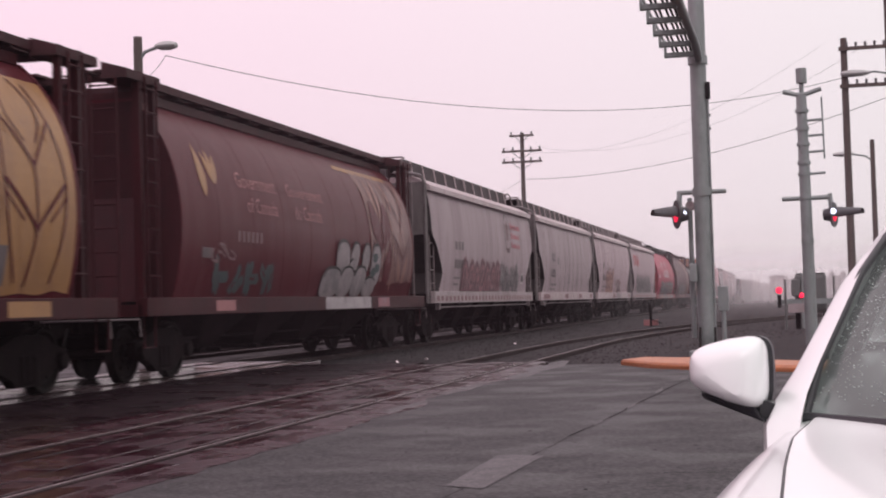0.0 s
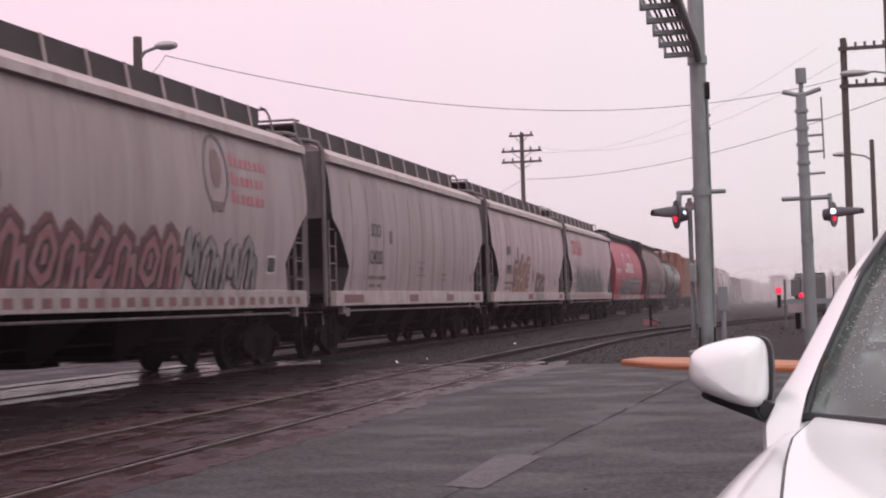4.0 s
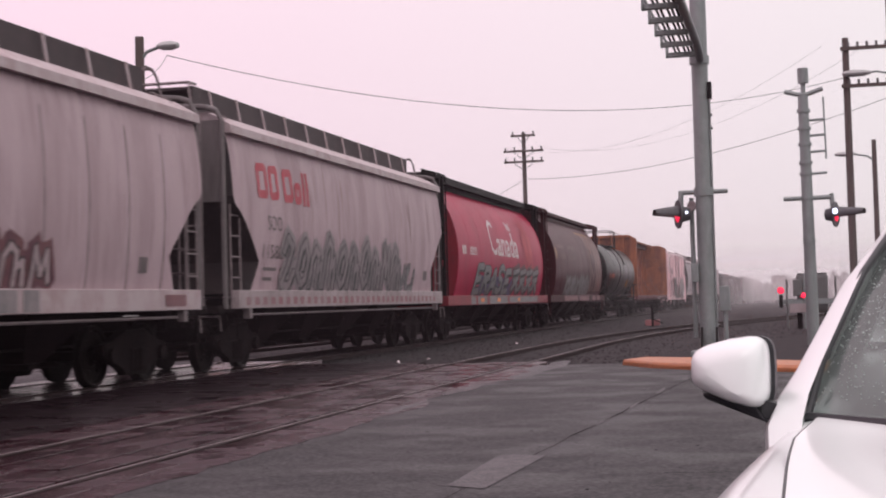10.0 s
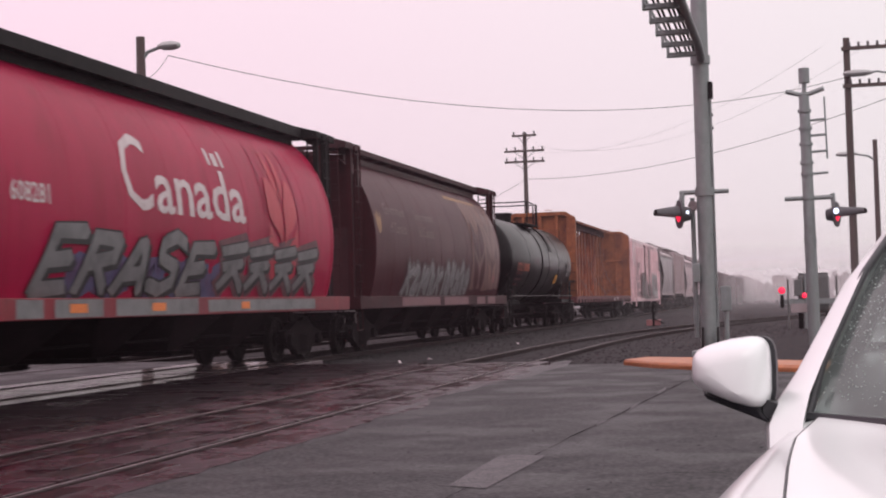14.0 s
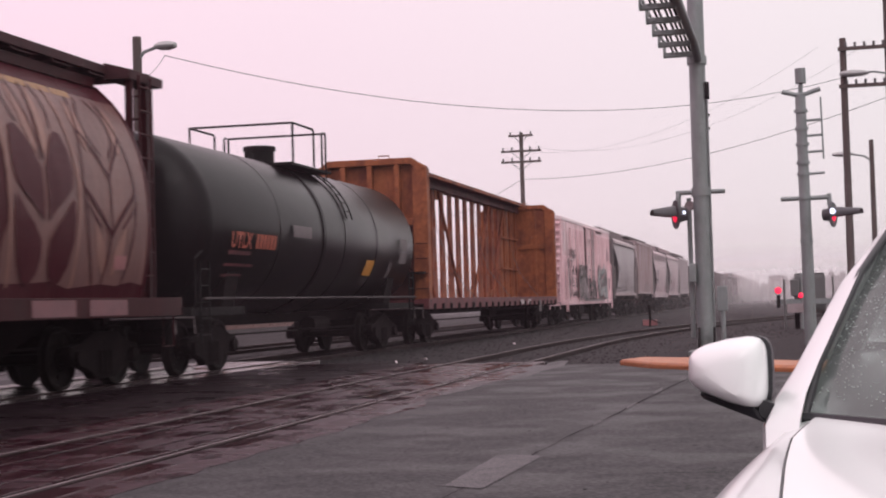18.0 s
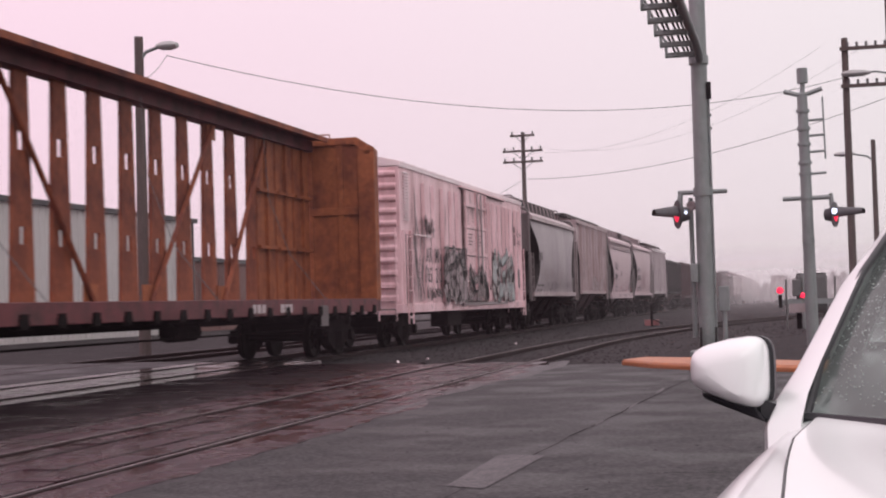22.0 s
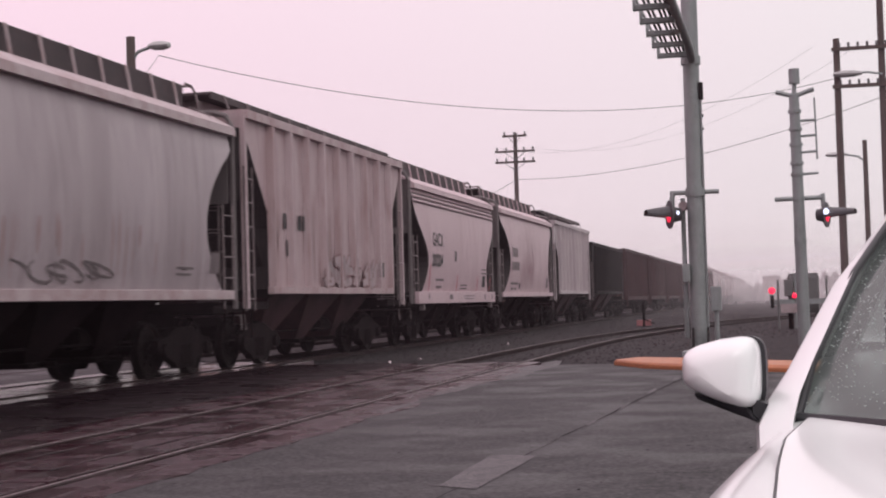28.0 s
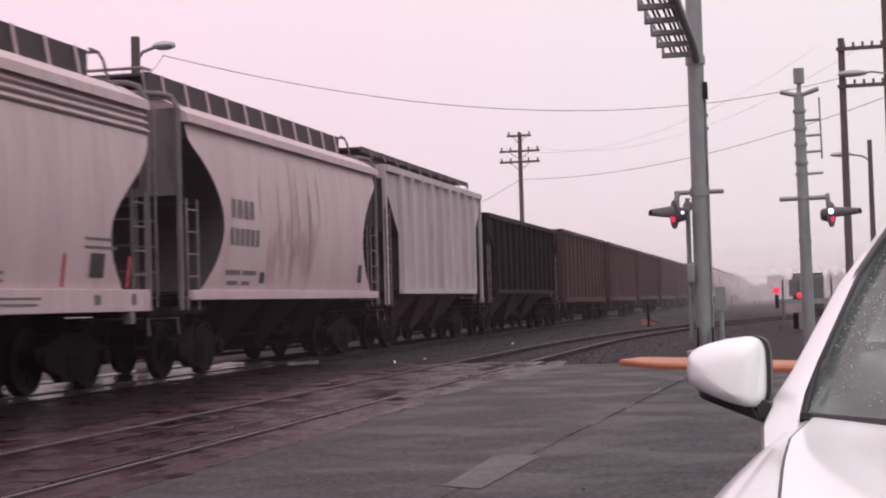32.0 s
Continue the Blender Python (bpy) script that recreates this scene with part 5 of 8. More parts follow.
def tank_wagon(y_mid, pitch, shell_half, group="passing freight train"):
    car = thing("tank_car", "glossy black tank wagon wet with rain, orange lettering", "tank wagon", pose(TRAIN_X, y_mid, 0), group)
    running_gear(car, pitch)
    r, zc = 1.58, 2.58
    n = 40
    prof = []
    for k in range(7):
        a = math.pi / 2 * k / 6
        prof.append((-shell_half - 0.62 * math.cos(a), max(0.02, r * math.sin(a))))
    prof += [(-0.75, r), (-0.75, r + 0.025), (0.75, r + 0.025), (0.75, r)]
    prof += [(-y, q) for y, q in reversed(prof[:7])]
    rings = [[(q * math.cos(2 * math.pi * k / n), y, zc + q * math.sin(2 * math.pi * k / n)) for k in range(n)] for y, q in prof]
    part("tank", Shape().loft(rings), M_TANK, car, smooth=True)
    for y in (-shell_half * 0.5, shell_half * 0.5):
        part("weld_band", Shape().loft([[((r + d) * math.cos(2 * math.pi * k / n), y + e, zc + (r + d) * math.sin(2 * math.pi * k / n)) for k in range(n)] for e, d in ((-0.03, -0.01), (-0.02, 0.008), (0.02, 0.008), (0.03, -0.01))]), M_TANK, car, smooth=True)
    for sy in (-1, 1):
        part("saddle", Shape().loft([[(-1.2, sy * 5.0, 1.0), (1.2, sy * 5.0, 1.0), (1.35, sy * 5.0, 1.75), (-1.35, sy * 5.0, 1.75)], [(-1.2, sy * 5.6, 1.0), (1.2, sy * 5.6, 1.0), (1.35, sy * 5.6, 1.75), (-1.35, sy * 5.6, 1.75)]]), M_UNDER, car)
        e0, e1 = sorted((sy * (pitch / 2 - 2.8), sy * (pitch / 2 - 0.35)))
        part("end_platform", Shape().box(-1.4, 1.4, e0, e1, 1.0, 1.14), M_BLACK, car)
        part("hand_rail", Shape().tube([(1.42, sy * (pitch / 2 - 0.5), 1.1), (1.42, sy * (pitch / 2 - 0.5), 1.95), (1.42, sy * (pitch / 2 - 1.1), 2.2)], 0.02, 6), M_BLACK, car)
        ladder(car, 1.46, sy * (pitch / 2 - 0.8), 0.55, 1.9, 0.4, M_BLACK, 5)
    for sx in (-1, 1):
        part("side_rail", Shape().tube([(sx * 1.52, -pitch / 2 + 0.6, 1.28), (sx * 1.52, pitch / 2 - 0.6, 1.28)], 0.022, 8), M_WALK, car)
    # dome platform with its railings
    top = zc + r
    part("manway", Shape().loft([ring(0, -0.1, top - 0.1, 0.31) for ring in (ring_xy,)] + [ring_xy(0, -0.1, top + 0.26, 0.31), ring_xy(0, -0.1, top + 0.27, 0.345), ring_xy(0, -0.1, top + 0.36, 0.345)]), M_BLACK, car, smooth=True)
    part("valve", Shape().tube([(0.1, -1.0, top - 0.05), (0.1, -1.0, top + 0.16)], 0.10, 10).tube([(0.1, -1.0, top + 0.16), (0.1, -1.0, top + 0.22)], 0.05, 8), M_BLACK, car)
    for sx in (-1, 1):
        part("platform", Shape().box(sx * 0.85 - 0.28, sx * 0.85 + 0.28, -1.35, 1.35, top - 0.16, top - 0.11), M_BLACK, car)
        s = Shape()
        x = sx * 1.12
        s.tube([(x, -1.2, top - 0.12), (x, -1.2, top + 0.70), (x, 0.1, top + 0.70), (x, 0.18, top + 0.66), (x, 0.18, top - 0.1)], 0.025, 6)
        s.tube([(x, 0.75, top - 0.12), (x, 0.75, top + 0.66), (x, 0.83, top + 0.70), (x, 1.0, top + 0.70), (x, 1.0, top - 0.3)], 0.025, 6)
        part("platform_railing", s, M_BLACK, car)
    for y in (-1.2, 1.0):
        part("platform_railing", Shape().tube([(-1.12, y, top + 0.70), (1.12, y, top + 0.70)], 0.025, 6), M_BLACK, car)

    def side(z):
        return math.sqrt(max(0.01, r * r - (z - zc) ** 2)) + 0.03
    letters("lettering", "UTLX", 0.4, side, -5.95, 2.17, M_ORANGETEXT, car, bold=0.012, width=1.02, height=0.27, label="faded orange painted lettering")
    bars("number", [(-4.74 + 0.185 * i, -4.60 + 0.185 * i, 2.17, 2.43) for i in range(6)], side, M_ORANGETEXT, car, label="faded orange painted number")
    bars("lettering", [(-6.0, -4.9, 2.04, 2.11), (-6.0, -4.6, 1.84, 1.89), (-5.9, -4.9, 1.66, 1.71)], side, M_BEAMD, car)
    bars("sticker", [(2.55, 3.2, 1.78, 2.12)], side, M_PLACARD, car, label="amber square placard")
    bars("sticker_line", [(2.6, 3.1, 1.66, 1.72), (2.65, 3.05, 1.56, 1.61), (4.55, 4.8, 1.75, 2.1)], side, M_DIMINK, car)
    bars("data_panel", [(-2.75, -1.6, 2.45, 2.68)], side, M_DIMINK, car)
    bars("data_panel", [(5.35, 6.0, 2.40, 2.70), (5.35, 6.0, 2.1, 2.36)], side, M_DIMINK, car)
    # double seam and the ladder over the shell beside the dome
    for y in (-0.62, 0.78):
        part("shell_seam", Shape().loft([[((r + d) * math.cos(2 * math.pi * k / n), y + e, zc + (r + d) * math.sin(2 * math.pi * k / n)) for k in range(n)] for e, d in ((-0.05, 0.0), (-0.04, 0.034), (0.04, 0.034), (0.05, 0.0))]), M_TANK, car, smooth=True)
    for k in range(9):
        a = math.radians(20 + 7.5 * k)
        part("shell_rung", Shape().tube([((r + 0.07) * math.cos(a), 0.9, zc + (r + 0.07) * math.sin(a)), ((r + 0.07) * math.cos(a), 1.3, zc + (r + 0.07) * math.sin(a))], 0.014, 5), M_BLACK, car)
    for y in (0.9, 1.3):
        part("shell_stile", Shape().tube([((r + 0.07) * math.cos(math.radians(14 + 6 * k)), y, zc + (r + 0.07) * math.sin(math.radians(14 + 6 * k))) for k in range(12)], 0.018, 5), M_BLACK, car)
    return car


def ring_xy(x, y, z, r, n=20):
    return [(x + r * math.cos(2 * math.pi * k / n), y + r * math.sin(2 * math.pi * k / n), z) for k in range(n)]


def centrebeam(y_mid, half, pitch, group="passing freight train"):
    """A lumber flat: a centre fence of tapered posts with holes between two end bulkheads."""
    car = thing("centerbeam_flatcar", "rusty orange lumber flat wagon, empty, with end bulkheads", "flat wagon", pose(TRAIN_X, y_mid, 0), group)
    running_gear(car, pitch, 2.4)
    zd, zt = 1.22, 5.00
    part("deck", Shape().box(-1.45, 1.45, -half, half, zd - 0.12, zd), M_BEAMD, car)
    for sx in (-1, 1):
        a, b = sorted((sx * 1.40, sx * 1.56))
        part("side_sill", Shape().box(a, b, -half, half, zd - 0.27, zd + 0.03), M_BEAMD, car, bevel=0.015)
        for i in range(22):
            y = -half + 0.6 + i * (2 * half - 1.2) / 21
            part("winch", Shape().tube([(sx * 1.50, y - 0.12, zd - 0.24), (sx * 1.50, y + 0.12, zd - 0.24)], 0.09, 10).box(sx * 1.57 - 0.02, sx * 1.57 + 0.02, y - 0.09, y + 0.09, zd - 0.31, zd - 0.12), M_UNDER, car)
    # bulkheads with chamfered shoulders, a frame and stiffeners
    for sy in (-1, 1):
        y0 = sy * (half - 0.25)
        out = [(-1.56, zd), (1.56, zd), (1.56, zt - 0.24), (1.12, zt), (-1.12, zt), (-1.56, zt - 0.24)]
        part("bulkhead", Shape().loft([[(x, y0 - 0.03, z) for x, z in out], [(x, y0 + 0.03, z) for x, z in out]]), M_BEAM, car)
        for sx in (-1, 1):
            a, b = sorted((sx * 1.18, sx * 1.58))
            c, d = sorted((y0 - sy * 0.10, y0 + sy * 0.25))
            part("bulkhead_post", Shape().box(a, b, c, d, zd, zt - 0.30), M_BEAM, car, bevel=0.02)
            part("bulkhead_gusset", Shape().loft([[(sx * 1.58, c, zt - 0.30), (sx * 1.14, c, zt + 0.01), (sx * 1.10, c, zt - 0.14), (sx * 1.42, c, zt - 0.42)], [(sx * 1.58, d, zt - 0.30), (sx * 1.14, d, zt + 0.01), (sx * 1.10, d, zt - 0.14), (sx * 1.42, d, zt - 0.42)]]), M_BEAM, car)
        c, d = sorted((y0 - sy * 0.10, y0 + sy * 0.25))
        part("bulkhead_beam", Shape().box(-1.16, 1.16, c + 0.008, d - 0.008, zt - 0.17, zt + 0.006), M_BEAM, car, bevel=0.02)
        part("bulkhead_beam", Shape().box(-1.175, 1.175, c + 0.012, d + 0.012, 3.20, 3.38), M_BEAM, car, bevel=0.02)
        for x in (-0.75, 0.0, 0.75):
            part("bulkhead_stiffener", Shape().box(x - 0.07, x + 0.07, c + 0.02, d - 0.02, zd, zt - 0.16), M_BEAM, car, bevel=0.015)
        part("grab_iron", Shape().tube([(0.5, y0, zt), (0.5, y0, zt + 0.1), (0.2, y0, zt + 0.1), (0.2, y0, zt)], 0.018, 6), M_BEAM, car)
        # added dark sheet: shade of the gear laid over the lower bulkhead
        c, d = sorted((y0 + sy * 0.235, y0 + sy * 0.262))
        part("bulkhead_kick_sheet", Shape().box(-1.16, 1.16, c, d, zd, 3.18), M_RUSTSHADE, car)
        part("brake_platform", Shape().box(0.2, 1.5, min(y0 + sy * 0.26, y0 + sy * 0.55), max(y0 + sy * 0.26, y0 + sy * 0.55), 1.9, 1.95), M_BLACK, car)
        for z in (1.5, 1.9, 2.3, 2.7):
            part("grab_iron", Shape().tube([(1.25, y0 + sy * 0.26, z), (1.25, y0 + sy * 0.33, z), (1.55, y0 + sy * 0.33, z), (1.55, y0 + sy * 0.26, z)], 0.014, 5), M_RUSTSHADE, car)
    # top chord and centre posts
    inner = half - 0.5
    part("top_chord", Shape().box(-0.52, 0.52, -inner, inner, zt - 0.06, zt - 0.01), M_BEAMD, car)
    for a, b in ((0.47, 0.53), (-0.53, -0.47)):
        part("chord_edge", Shape().box(a, b, -inner, inner, zt - 0.11, zt + 0.0), M_BEAMPOST, car)
    part("chord_web", Shape().box(-0.16, 0.16, -inner, inner, zt - 0.32, zt - 0.06), M_BEAMD, car)
    solid = 3
    gap = 1.195
    for i in range(-8, 9):
        part("centre_post", beam_post_mesh(zd, zt), M_BEAMPOST, car, at=pose(0, -0.29 + i * gap, 0))
    for sy in (-1, 1):
        for i in range(solid):
            y0, y1 = sorted((sy * (inner - i * gap - 0.06), sy * (inner - (i + 1) * gap + 0.06)))
            part("centre_panel", Shape().box(-0.05, 0.05, y0, y1, zd, zt - 0.3), M_BEAM, car)
            for z in (2.35, 3.55):
                part("panel_rail", Shape().box(0.05, 0.13, y0, y1, z, z + 0.07), M_BEAM, car)
            part("panel_rib", Shape().box(0.05, 0.12, (y0 + y1) / 2 - 0.04, (y0 + y1) / 2 + 0.04, zd, zt - 0.3), M_BEAM, car)
    # diagonal braces and slack cables
    for a, b in ((-7.4, -4.3), (-3.5, -0.6), (4.6, 1.6), (7.5, 5.0)):
        part("diagonal_brace", Shape().tube([(0.10, a, zt - 0.36), (0.10, b, zd + 0.05)], 0.05, 6), M_BEAMPOST, car)
        s = Shape().box(0.03, 0.06, a - 0.22, a + 0.22, zt - 0.62, zt - 0.32).box(0.03, 0.06, b - 0.24, b + 0.24, zd, zd + 0.34)
        part("brace_plate", s, M_BEAM, car)
    for i in (4, 9, 14):
        y = -inner + (i + 0.5) * gap
        part("tie_cable", Shape().tube([(0.36, y, zt - 0.3), (0.40, y + 0.1, 3.4), (0.75, y + 0.35, 2.2), (1.45, y + 0.6, zd)], 0.009, 4), M_WIRE, car)
    bars("number", [(2.6 + 0.24 * i, 2.78 + 0.24 * i, 1.0, 1.16) for i in range(3)] + [(4.1 + 0.24 * i, 4.28 + 0.24 * i, 1.0, 1.16) for i in range(3)], lambda z: 1.565, M_WHITEINK, car, label="white stencilled number")
    bars("data_panel", [(half - 4.6, half - 4.1, 0.70, 1.12)], lambda z: 1.575, M_DIMINK, car)
    return car


BEAM_POST = []


def beam_post_mesh(zd, zt):
    """A tapered post of two plates, pierced by two upright slots."""
    if BEAM_POST:
        return BEAM_POST[0]
    s = Shape()
    zs = [zd, 2.12, 2.38, 3.50, 3.78, zt - 0.3]

    def wid(z):
        return 0.34 - 0.14 * (z - zd) / (zt - zd)
    for i in range(len(zs) - 1):
        z0, z1 = zs[i], zs[i + 1]
        for x0, x1 in ((-0.03, 0.03),):
            if i in (1, 3):
                for k in (-1, 1):
                    a0, b0 = sorted((k * 0.10, k * wid(z0)))
                    a1, b1 = sorted((k * 0.10, k * wid(z1)))
                    s.loft([[(x0, a0, z0), (x1, a0, z0), (x1, b0, z0), (x0, b0, z0)], [(x0, a1, z1), (x1, a1, z1), (x1, b1, z1), (x0, b1, z1)]])
            else:
                s.loft([[(x0, -wid(z0), z0), (x1, -wid(z0), z0), (x1, wid(z0), z0), (x0, wid(z0), z0)], [(x0, -wid(z1), z1), (x1, -wid(z1), z1), (x1, wid(z1), z1), (x0, wid(z1), z1)]])
    BEAM_POST.append(s.mesh("centre_post", M_BEAMPOST))
    return BEAM_POST[0]


def reefer(y_mid, half, pitch, group="passing freight train"):
    """A white insulated box wagon with corrugated ends, side ribs and a plug door."""
    car = thing("refrigerator_boxcar", "stained white insulated box wagon covered in graffiti", "box wagon", pose(TRAIN_X, y_mid, 0), group)
    running_gear(car, pitch, 2.6)
    z0, z1 = 1.0, 4.58
    part("body", Shape().box(-1.5, 1.5, -half, half, z0, z1), M_WHITE, car, bevel=0.03)
    part("floor_edge", Shape().box(-1.54, 1.54, -half - 0.02, half + 0.02, z0 - 0.12, z0 + 0.10), M_WHITE, car, bevel=0.02)
    roof = [(-1.53, z1 - 0.06), (1.53, z1 - 0.06), (1.53, z1 + 0.06), (0.9, z1 + 0.22), (-0.9, z1 + 0.22), (-1.53, z1 + 0.06)]
    part("roof", Shape().loft([[(x, y, z) for x, z in roof] for y in (-half, half)]), M_WROOF, car)
    for i in range(15):
        y = -half + (i + 0.5) * 2 * half / 15
        part("roof_rib", Shape().loft([[(x * 1.004, y + d, z + 0.03) for x, z in roof[2:]] for d in (-0.05, 0.05)]), M_WROOF, car)
    door0, door1 = -1.42, 1.72
    # side ribs
    for y in (-6.25, -5.2, -4.1, -3.06, -2.26, 2.4, 3.15, 4.1, 4.85, 5.5, 6.15, 7.0, 7.8):
        s = Shape().loft([[(1.49, y - 0.10, z), (1.588, y - 0.05, z), (1.588, y + 0.05, z), (1.49, y + 0.10, z)] for z in (z0 + 0.14, z1 - 0.32)])
        part("side_rib", s, M_WHITE, car, bevel=0.012)
        # flat dark strip draws the shadow along one edge of the rib
        part("rib_seam", Shape().box(1.497, 1.504, y - 0.135, y - 0.101, z0 + 0.14, z1 - 0.32), M_TAGPINK, car)
    part("grab_bar", Shape().tube([(1.60, -7.5, 2.86), (1.60, -5.75, 2.86)], 0.022, 6), M_WROOF, car)
    # no real recess: a flat dark panel imitates the shade inside one
    part("ladder_niche", Shape().box(1.495, 1.503, -half + 0.20, -half + 0.78, 1.1, 2.85), M_RUST, car)
    for y in (-half + 0.14, -half + 0.84):
        part("niche_frame", Shape().box(1.50, 1.57, y - 0.05, y + 0.05, 1.1, 2.95), M_WHITE, car, bevel=0.01)
    # plug door with its locking bars and tracks
    door = part("plug_door", Shape().box(1.50, 1.575, door0, door1, z0 + 0.14, z1 - 0.14), M_WHITE, car, bevel=0.02)
    for y in (door0 + 0.1, (door0 + door1) / 2, door1 - 0.1):
        part("door_post", Shape().box(1.575, 1.62, y - 0.05, y + 0.05, z0 + 0.14, z1 - 0.14), M_WHITE, door)
    for z in (1.75, 2.55, 3.35, 4.0):
        part("door_rail", Shape().box(1.575, 1.61, door0, door1, z - 0.05, z + 0.05), M_WHITE, door)
    for y in (0.15, 0.75):
        part("locking_bar", Shape().tube([(1.64, y, z0 + 0.2), (1.64, y, z1 - 0.2)], 0.025, 8), M_SILL, door)
    for a, b, c, d in ((door0 - 0.05, door0, z0 + 0.12, z1 - 0.12), (door1, door1 + 0.05, z0 + 0.12, z1 - 0.12), (door0, door1, z1 - 0.15, z1 - 0.11), (door0, door1, z0 + 0.10, z0 + 0.15)):
        part("door_gasket", Shape().box(1.50, 1.565, a, b, c, d), M_RUST, car)
    for a, b in ((door0 + 0.28, -0.02), (0.08, door1 - 0.28)):
        part("door_panel", Shape().box(1.577, 1.60, a, b, 2.62, 3.28), M_WHITE, door, bevel=0.012)
        for k in range(4):
            part("door_label", Shape().box(1.60, 1.604, a + 0.12, a + 0.7 - 0.12 * (k % 2), 3.1 - 0.1 * k, 3.14 - 0.1 * k), M_TAGPINK, door)
    for y in (door0 + 0.02, door0 + 0.18, door1 - 0.18, door1 - 0.02):
        part("door_edge_gap", Shape().box(1.573, 1.578, y - 0.018, y + 0.018, z0 + 0.15, z1 - 0.15), M_RUST, door)
    for z in (1.68, 2.48, 3.28, 3.93):
        part("door_rail_gap", Shape().box(1.573, 1.579, door0, door1, z - 0.008, z + 0.018), M_RUST, door)
    part("door_placard", Shape().box(1.615, 1.625, 0.3, 1.3, 1.28, 1.62), M_DIMINK, door)
    part("door_track", Shape().box(1.50, 1.60, door0 - 0.4, door1 + 3.2, z1 - 0.12, z1 - 0.065), M_WHITE, car)
    part("track_seam", Shape().box(1.50, 1.585, door0 - 0.4, door1 + 3.2, z1 - 0.145, z1 - 0.122), M_RUST, car)
    rust_runs(car, lambda z: 1.58, door0 - 0.1, door1 + 0.4, 3.2, z1 - 0.15, 141, 16)
    rust_runs(car, lambda z: 1.505, -7.4, 8.2, 1.15, 2.0, 142, 30)
    rust_runs(car, lambda z: 1.505, -7.4, 8.2, 2.6, 4.2, 143, 18)
    rust_runs(car, lambda z: 1.542, -8.2, 8.2, 0.90, 1.09, 144, 26)
    part("door_track", Shape().box(1.50, 1.60, door0 - 0.4, door1 + 3.2, z0 + 0.02, z0 + 0.10), M_SILL, car)
    # louvres by the cooling unit and an inset ladder
    for i in range(16):
        z = 3.2 + i * 0.078
        part("louvre", Shape().box(1.50, 1.55, -half + 0.25, -half + 0.72, z, z + 0.035), M_WROOF, car)
    for sy in (-1, 1):
        for i in range(11):
            z = z0 + 0.25 + i * 0.31
            s = Shape().loft([[(-1.4, sy * (half - 0.01), z - 0.10), (-1.4, sy * (half + 0.07), z - 0.03), (-1.4, sy * (half + 0.07), z + 0.03), (-1.4, sy * (half - 0.01), z + 0.10)],
                              [(1.4, sy * (half - 0.01), z - 0.10), (1.4, sy * (half + 0.07), z - 0.03), (1.4, sy * (half + 0.07), z + 0.03), (1.4, sy * (half - 0.01), z + 0.10)]])
            part("end_corrugation", s, M_WHITE, car)
        ladder(car, 1.15, sy * (half + 0.12), 0.7, 3.0, 0.45, M_WHITE, 7, "x")
        ladder(car, 1.60, sy * (half - 0.45), 0.6, 2.95, 0.45, M_WHITE, 7)
        stirrup(car, sy * (half - 0.45), M_UNDER, 1.5, 1.0)
    part("tank_box", Shape().box(0.9, 1.4, -3.2, -1.4, 0.45, 0.88), M_UNDER, car, bevel=0.03)
    side = lambda z: 1.59
    sprayed(car, lambda z: 1.60, "3531", -4.35, -1.5, 1.15, 2.5, M_TAGSMOKE, M_INK, 0.13, 0.05, M_TAGSMOKE, 0.075, 0.05)
    bars("graffiti_frame", [(-4.25, -1.5, 2.60, 2.66), (-4.15, -1.6, 2.49, 2.52), (-1.62, -1.54, 1.2, 2.6)], lambda z: 1.60, M_INK, car)
    scrawl(car, lambda z: 1.62, -4.4, -1.3, 1.2, 2.7, M_INK, 18, 12)
    scrawl(car, lambda z: 1.632, -1.0, 1.9, 1.2, 2.3, M_INK, 19, 10, 0.05)
    scrawl(car, lambda z: 1.60, -half + 0.9, -6.5, 1.2, 3.3, M_DIMINK, 11, 13, 0.03)
    scrawl(car, lambda z: 1.60, -6.4, -4.6, 1.15, 1.6, M_DIMINK, 22, 14, 0.025)
    letters("lettering", "AR", 0.56, lambda z: 1.595, -6.35, 2.2, M_INK, car, bold=0.008, stretch=0.85)
    letters("lettering", "MN", 0.56, lambda z: 1.595, -5.32, 2.2, M_INK, car, bold=0.008, stretch=0.85)
    letters("number", "765", 0.56, lambda z: 1.595, -6.45, 1.66, M_INK, car, bold=0.008, stretch=0.85)
    letters("number", "215", 0.56, lambda z: 1.595, -5.32, 1.66, M_INK, car, bold=0.008, stretch=0.85)
    scrawl(car, lambda z: 1.60, -6.4, -5.4, 2.8, 3.45, M_DIMINK, 17, 14, 0.03)
    sprayed(car, lambda z: 1.605, "24261", -1.3, 1.6, 1.15, 2.05, M_TAGSMOKE, M_INK, 0.055, 0.1, None, 0.05, 0.1)
    sprayed(car, side, "32541", 2.4, 6.2, 1.12, 2.70, M_TAGTEAL, M_INK, 0.14, 0.12, None, 0.07, 0.06)
    scrawl(car, lambda z: 1.605, 2.6, 6.2, 1.2, 2.6, M_DIMINK, 15, 12)
    bars("emblem", [(6.32, 6.7, 3.45, 3.65), (6.32, 6.7, 3.0, 3.38)], side, M_TAGPINK, car, label="faded red shield emblem")
    letters("lettering", "BUILDING", 0.24, side, 6.95, 3.34, M_TAGPINK, car, stretch=0.8)
    letters("lettering", "AMERICA", 0.24, side, 6.95, 3.05, M_TAGPINK, car, stretch=0.8)
    bars("data_panel", [(7.0, 7.35, 1.55, 2.2)], side, M_DIMINK, car)
    return car


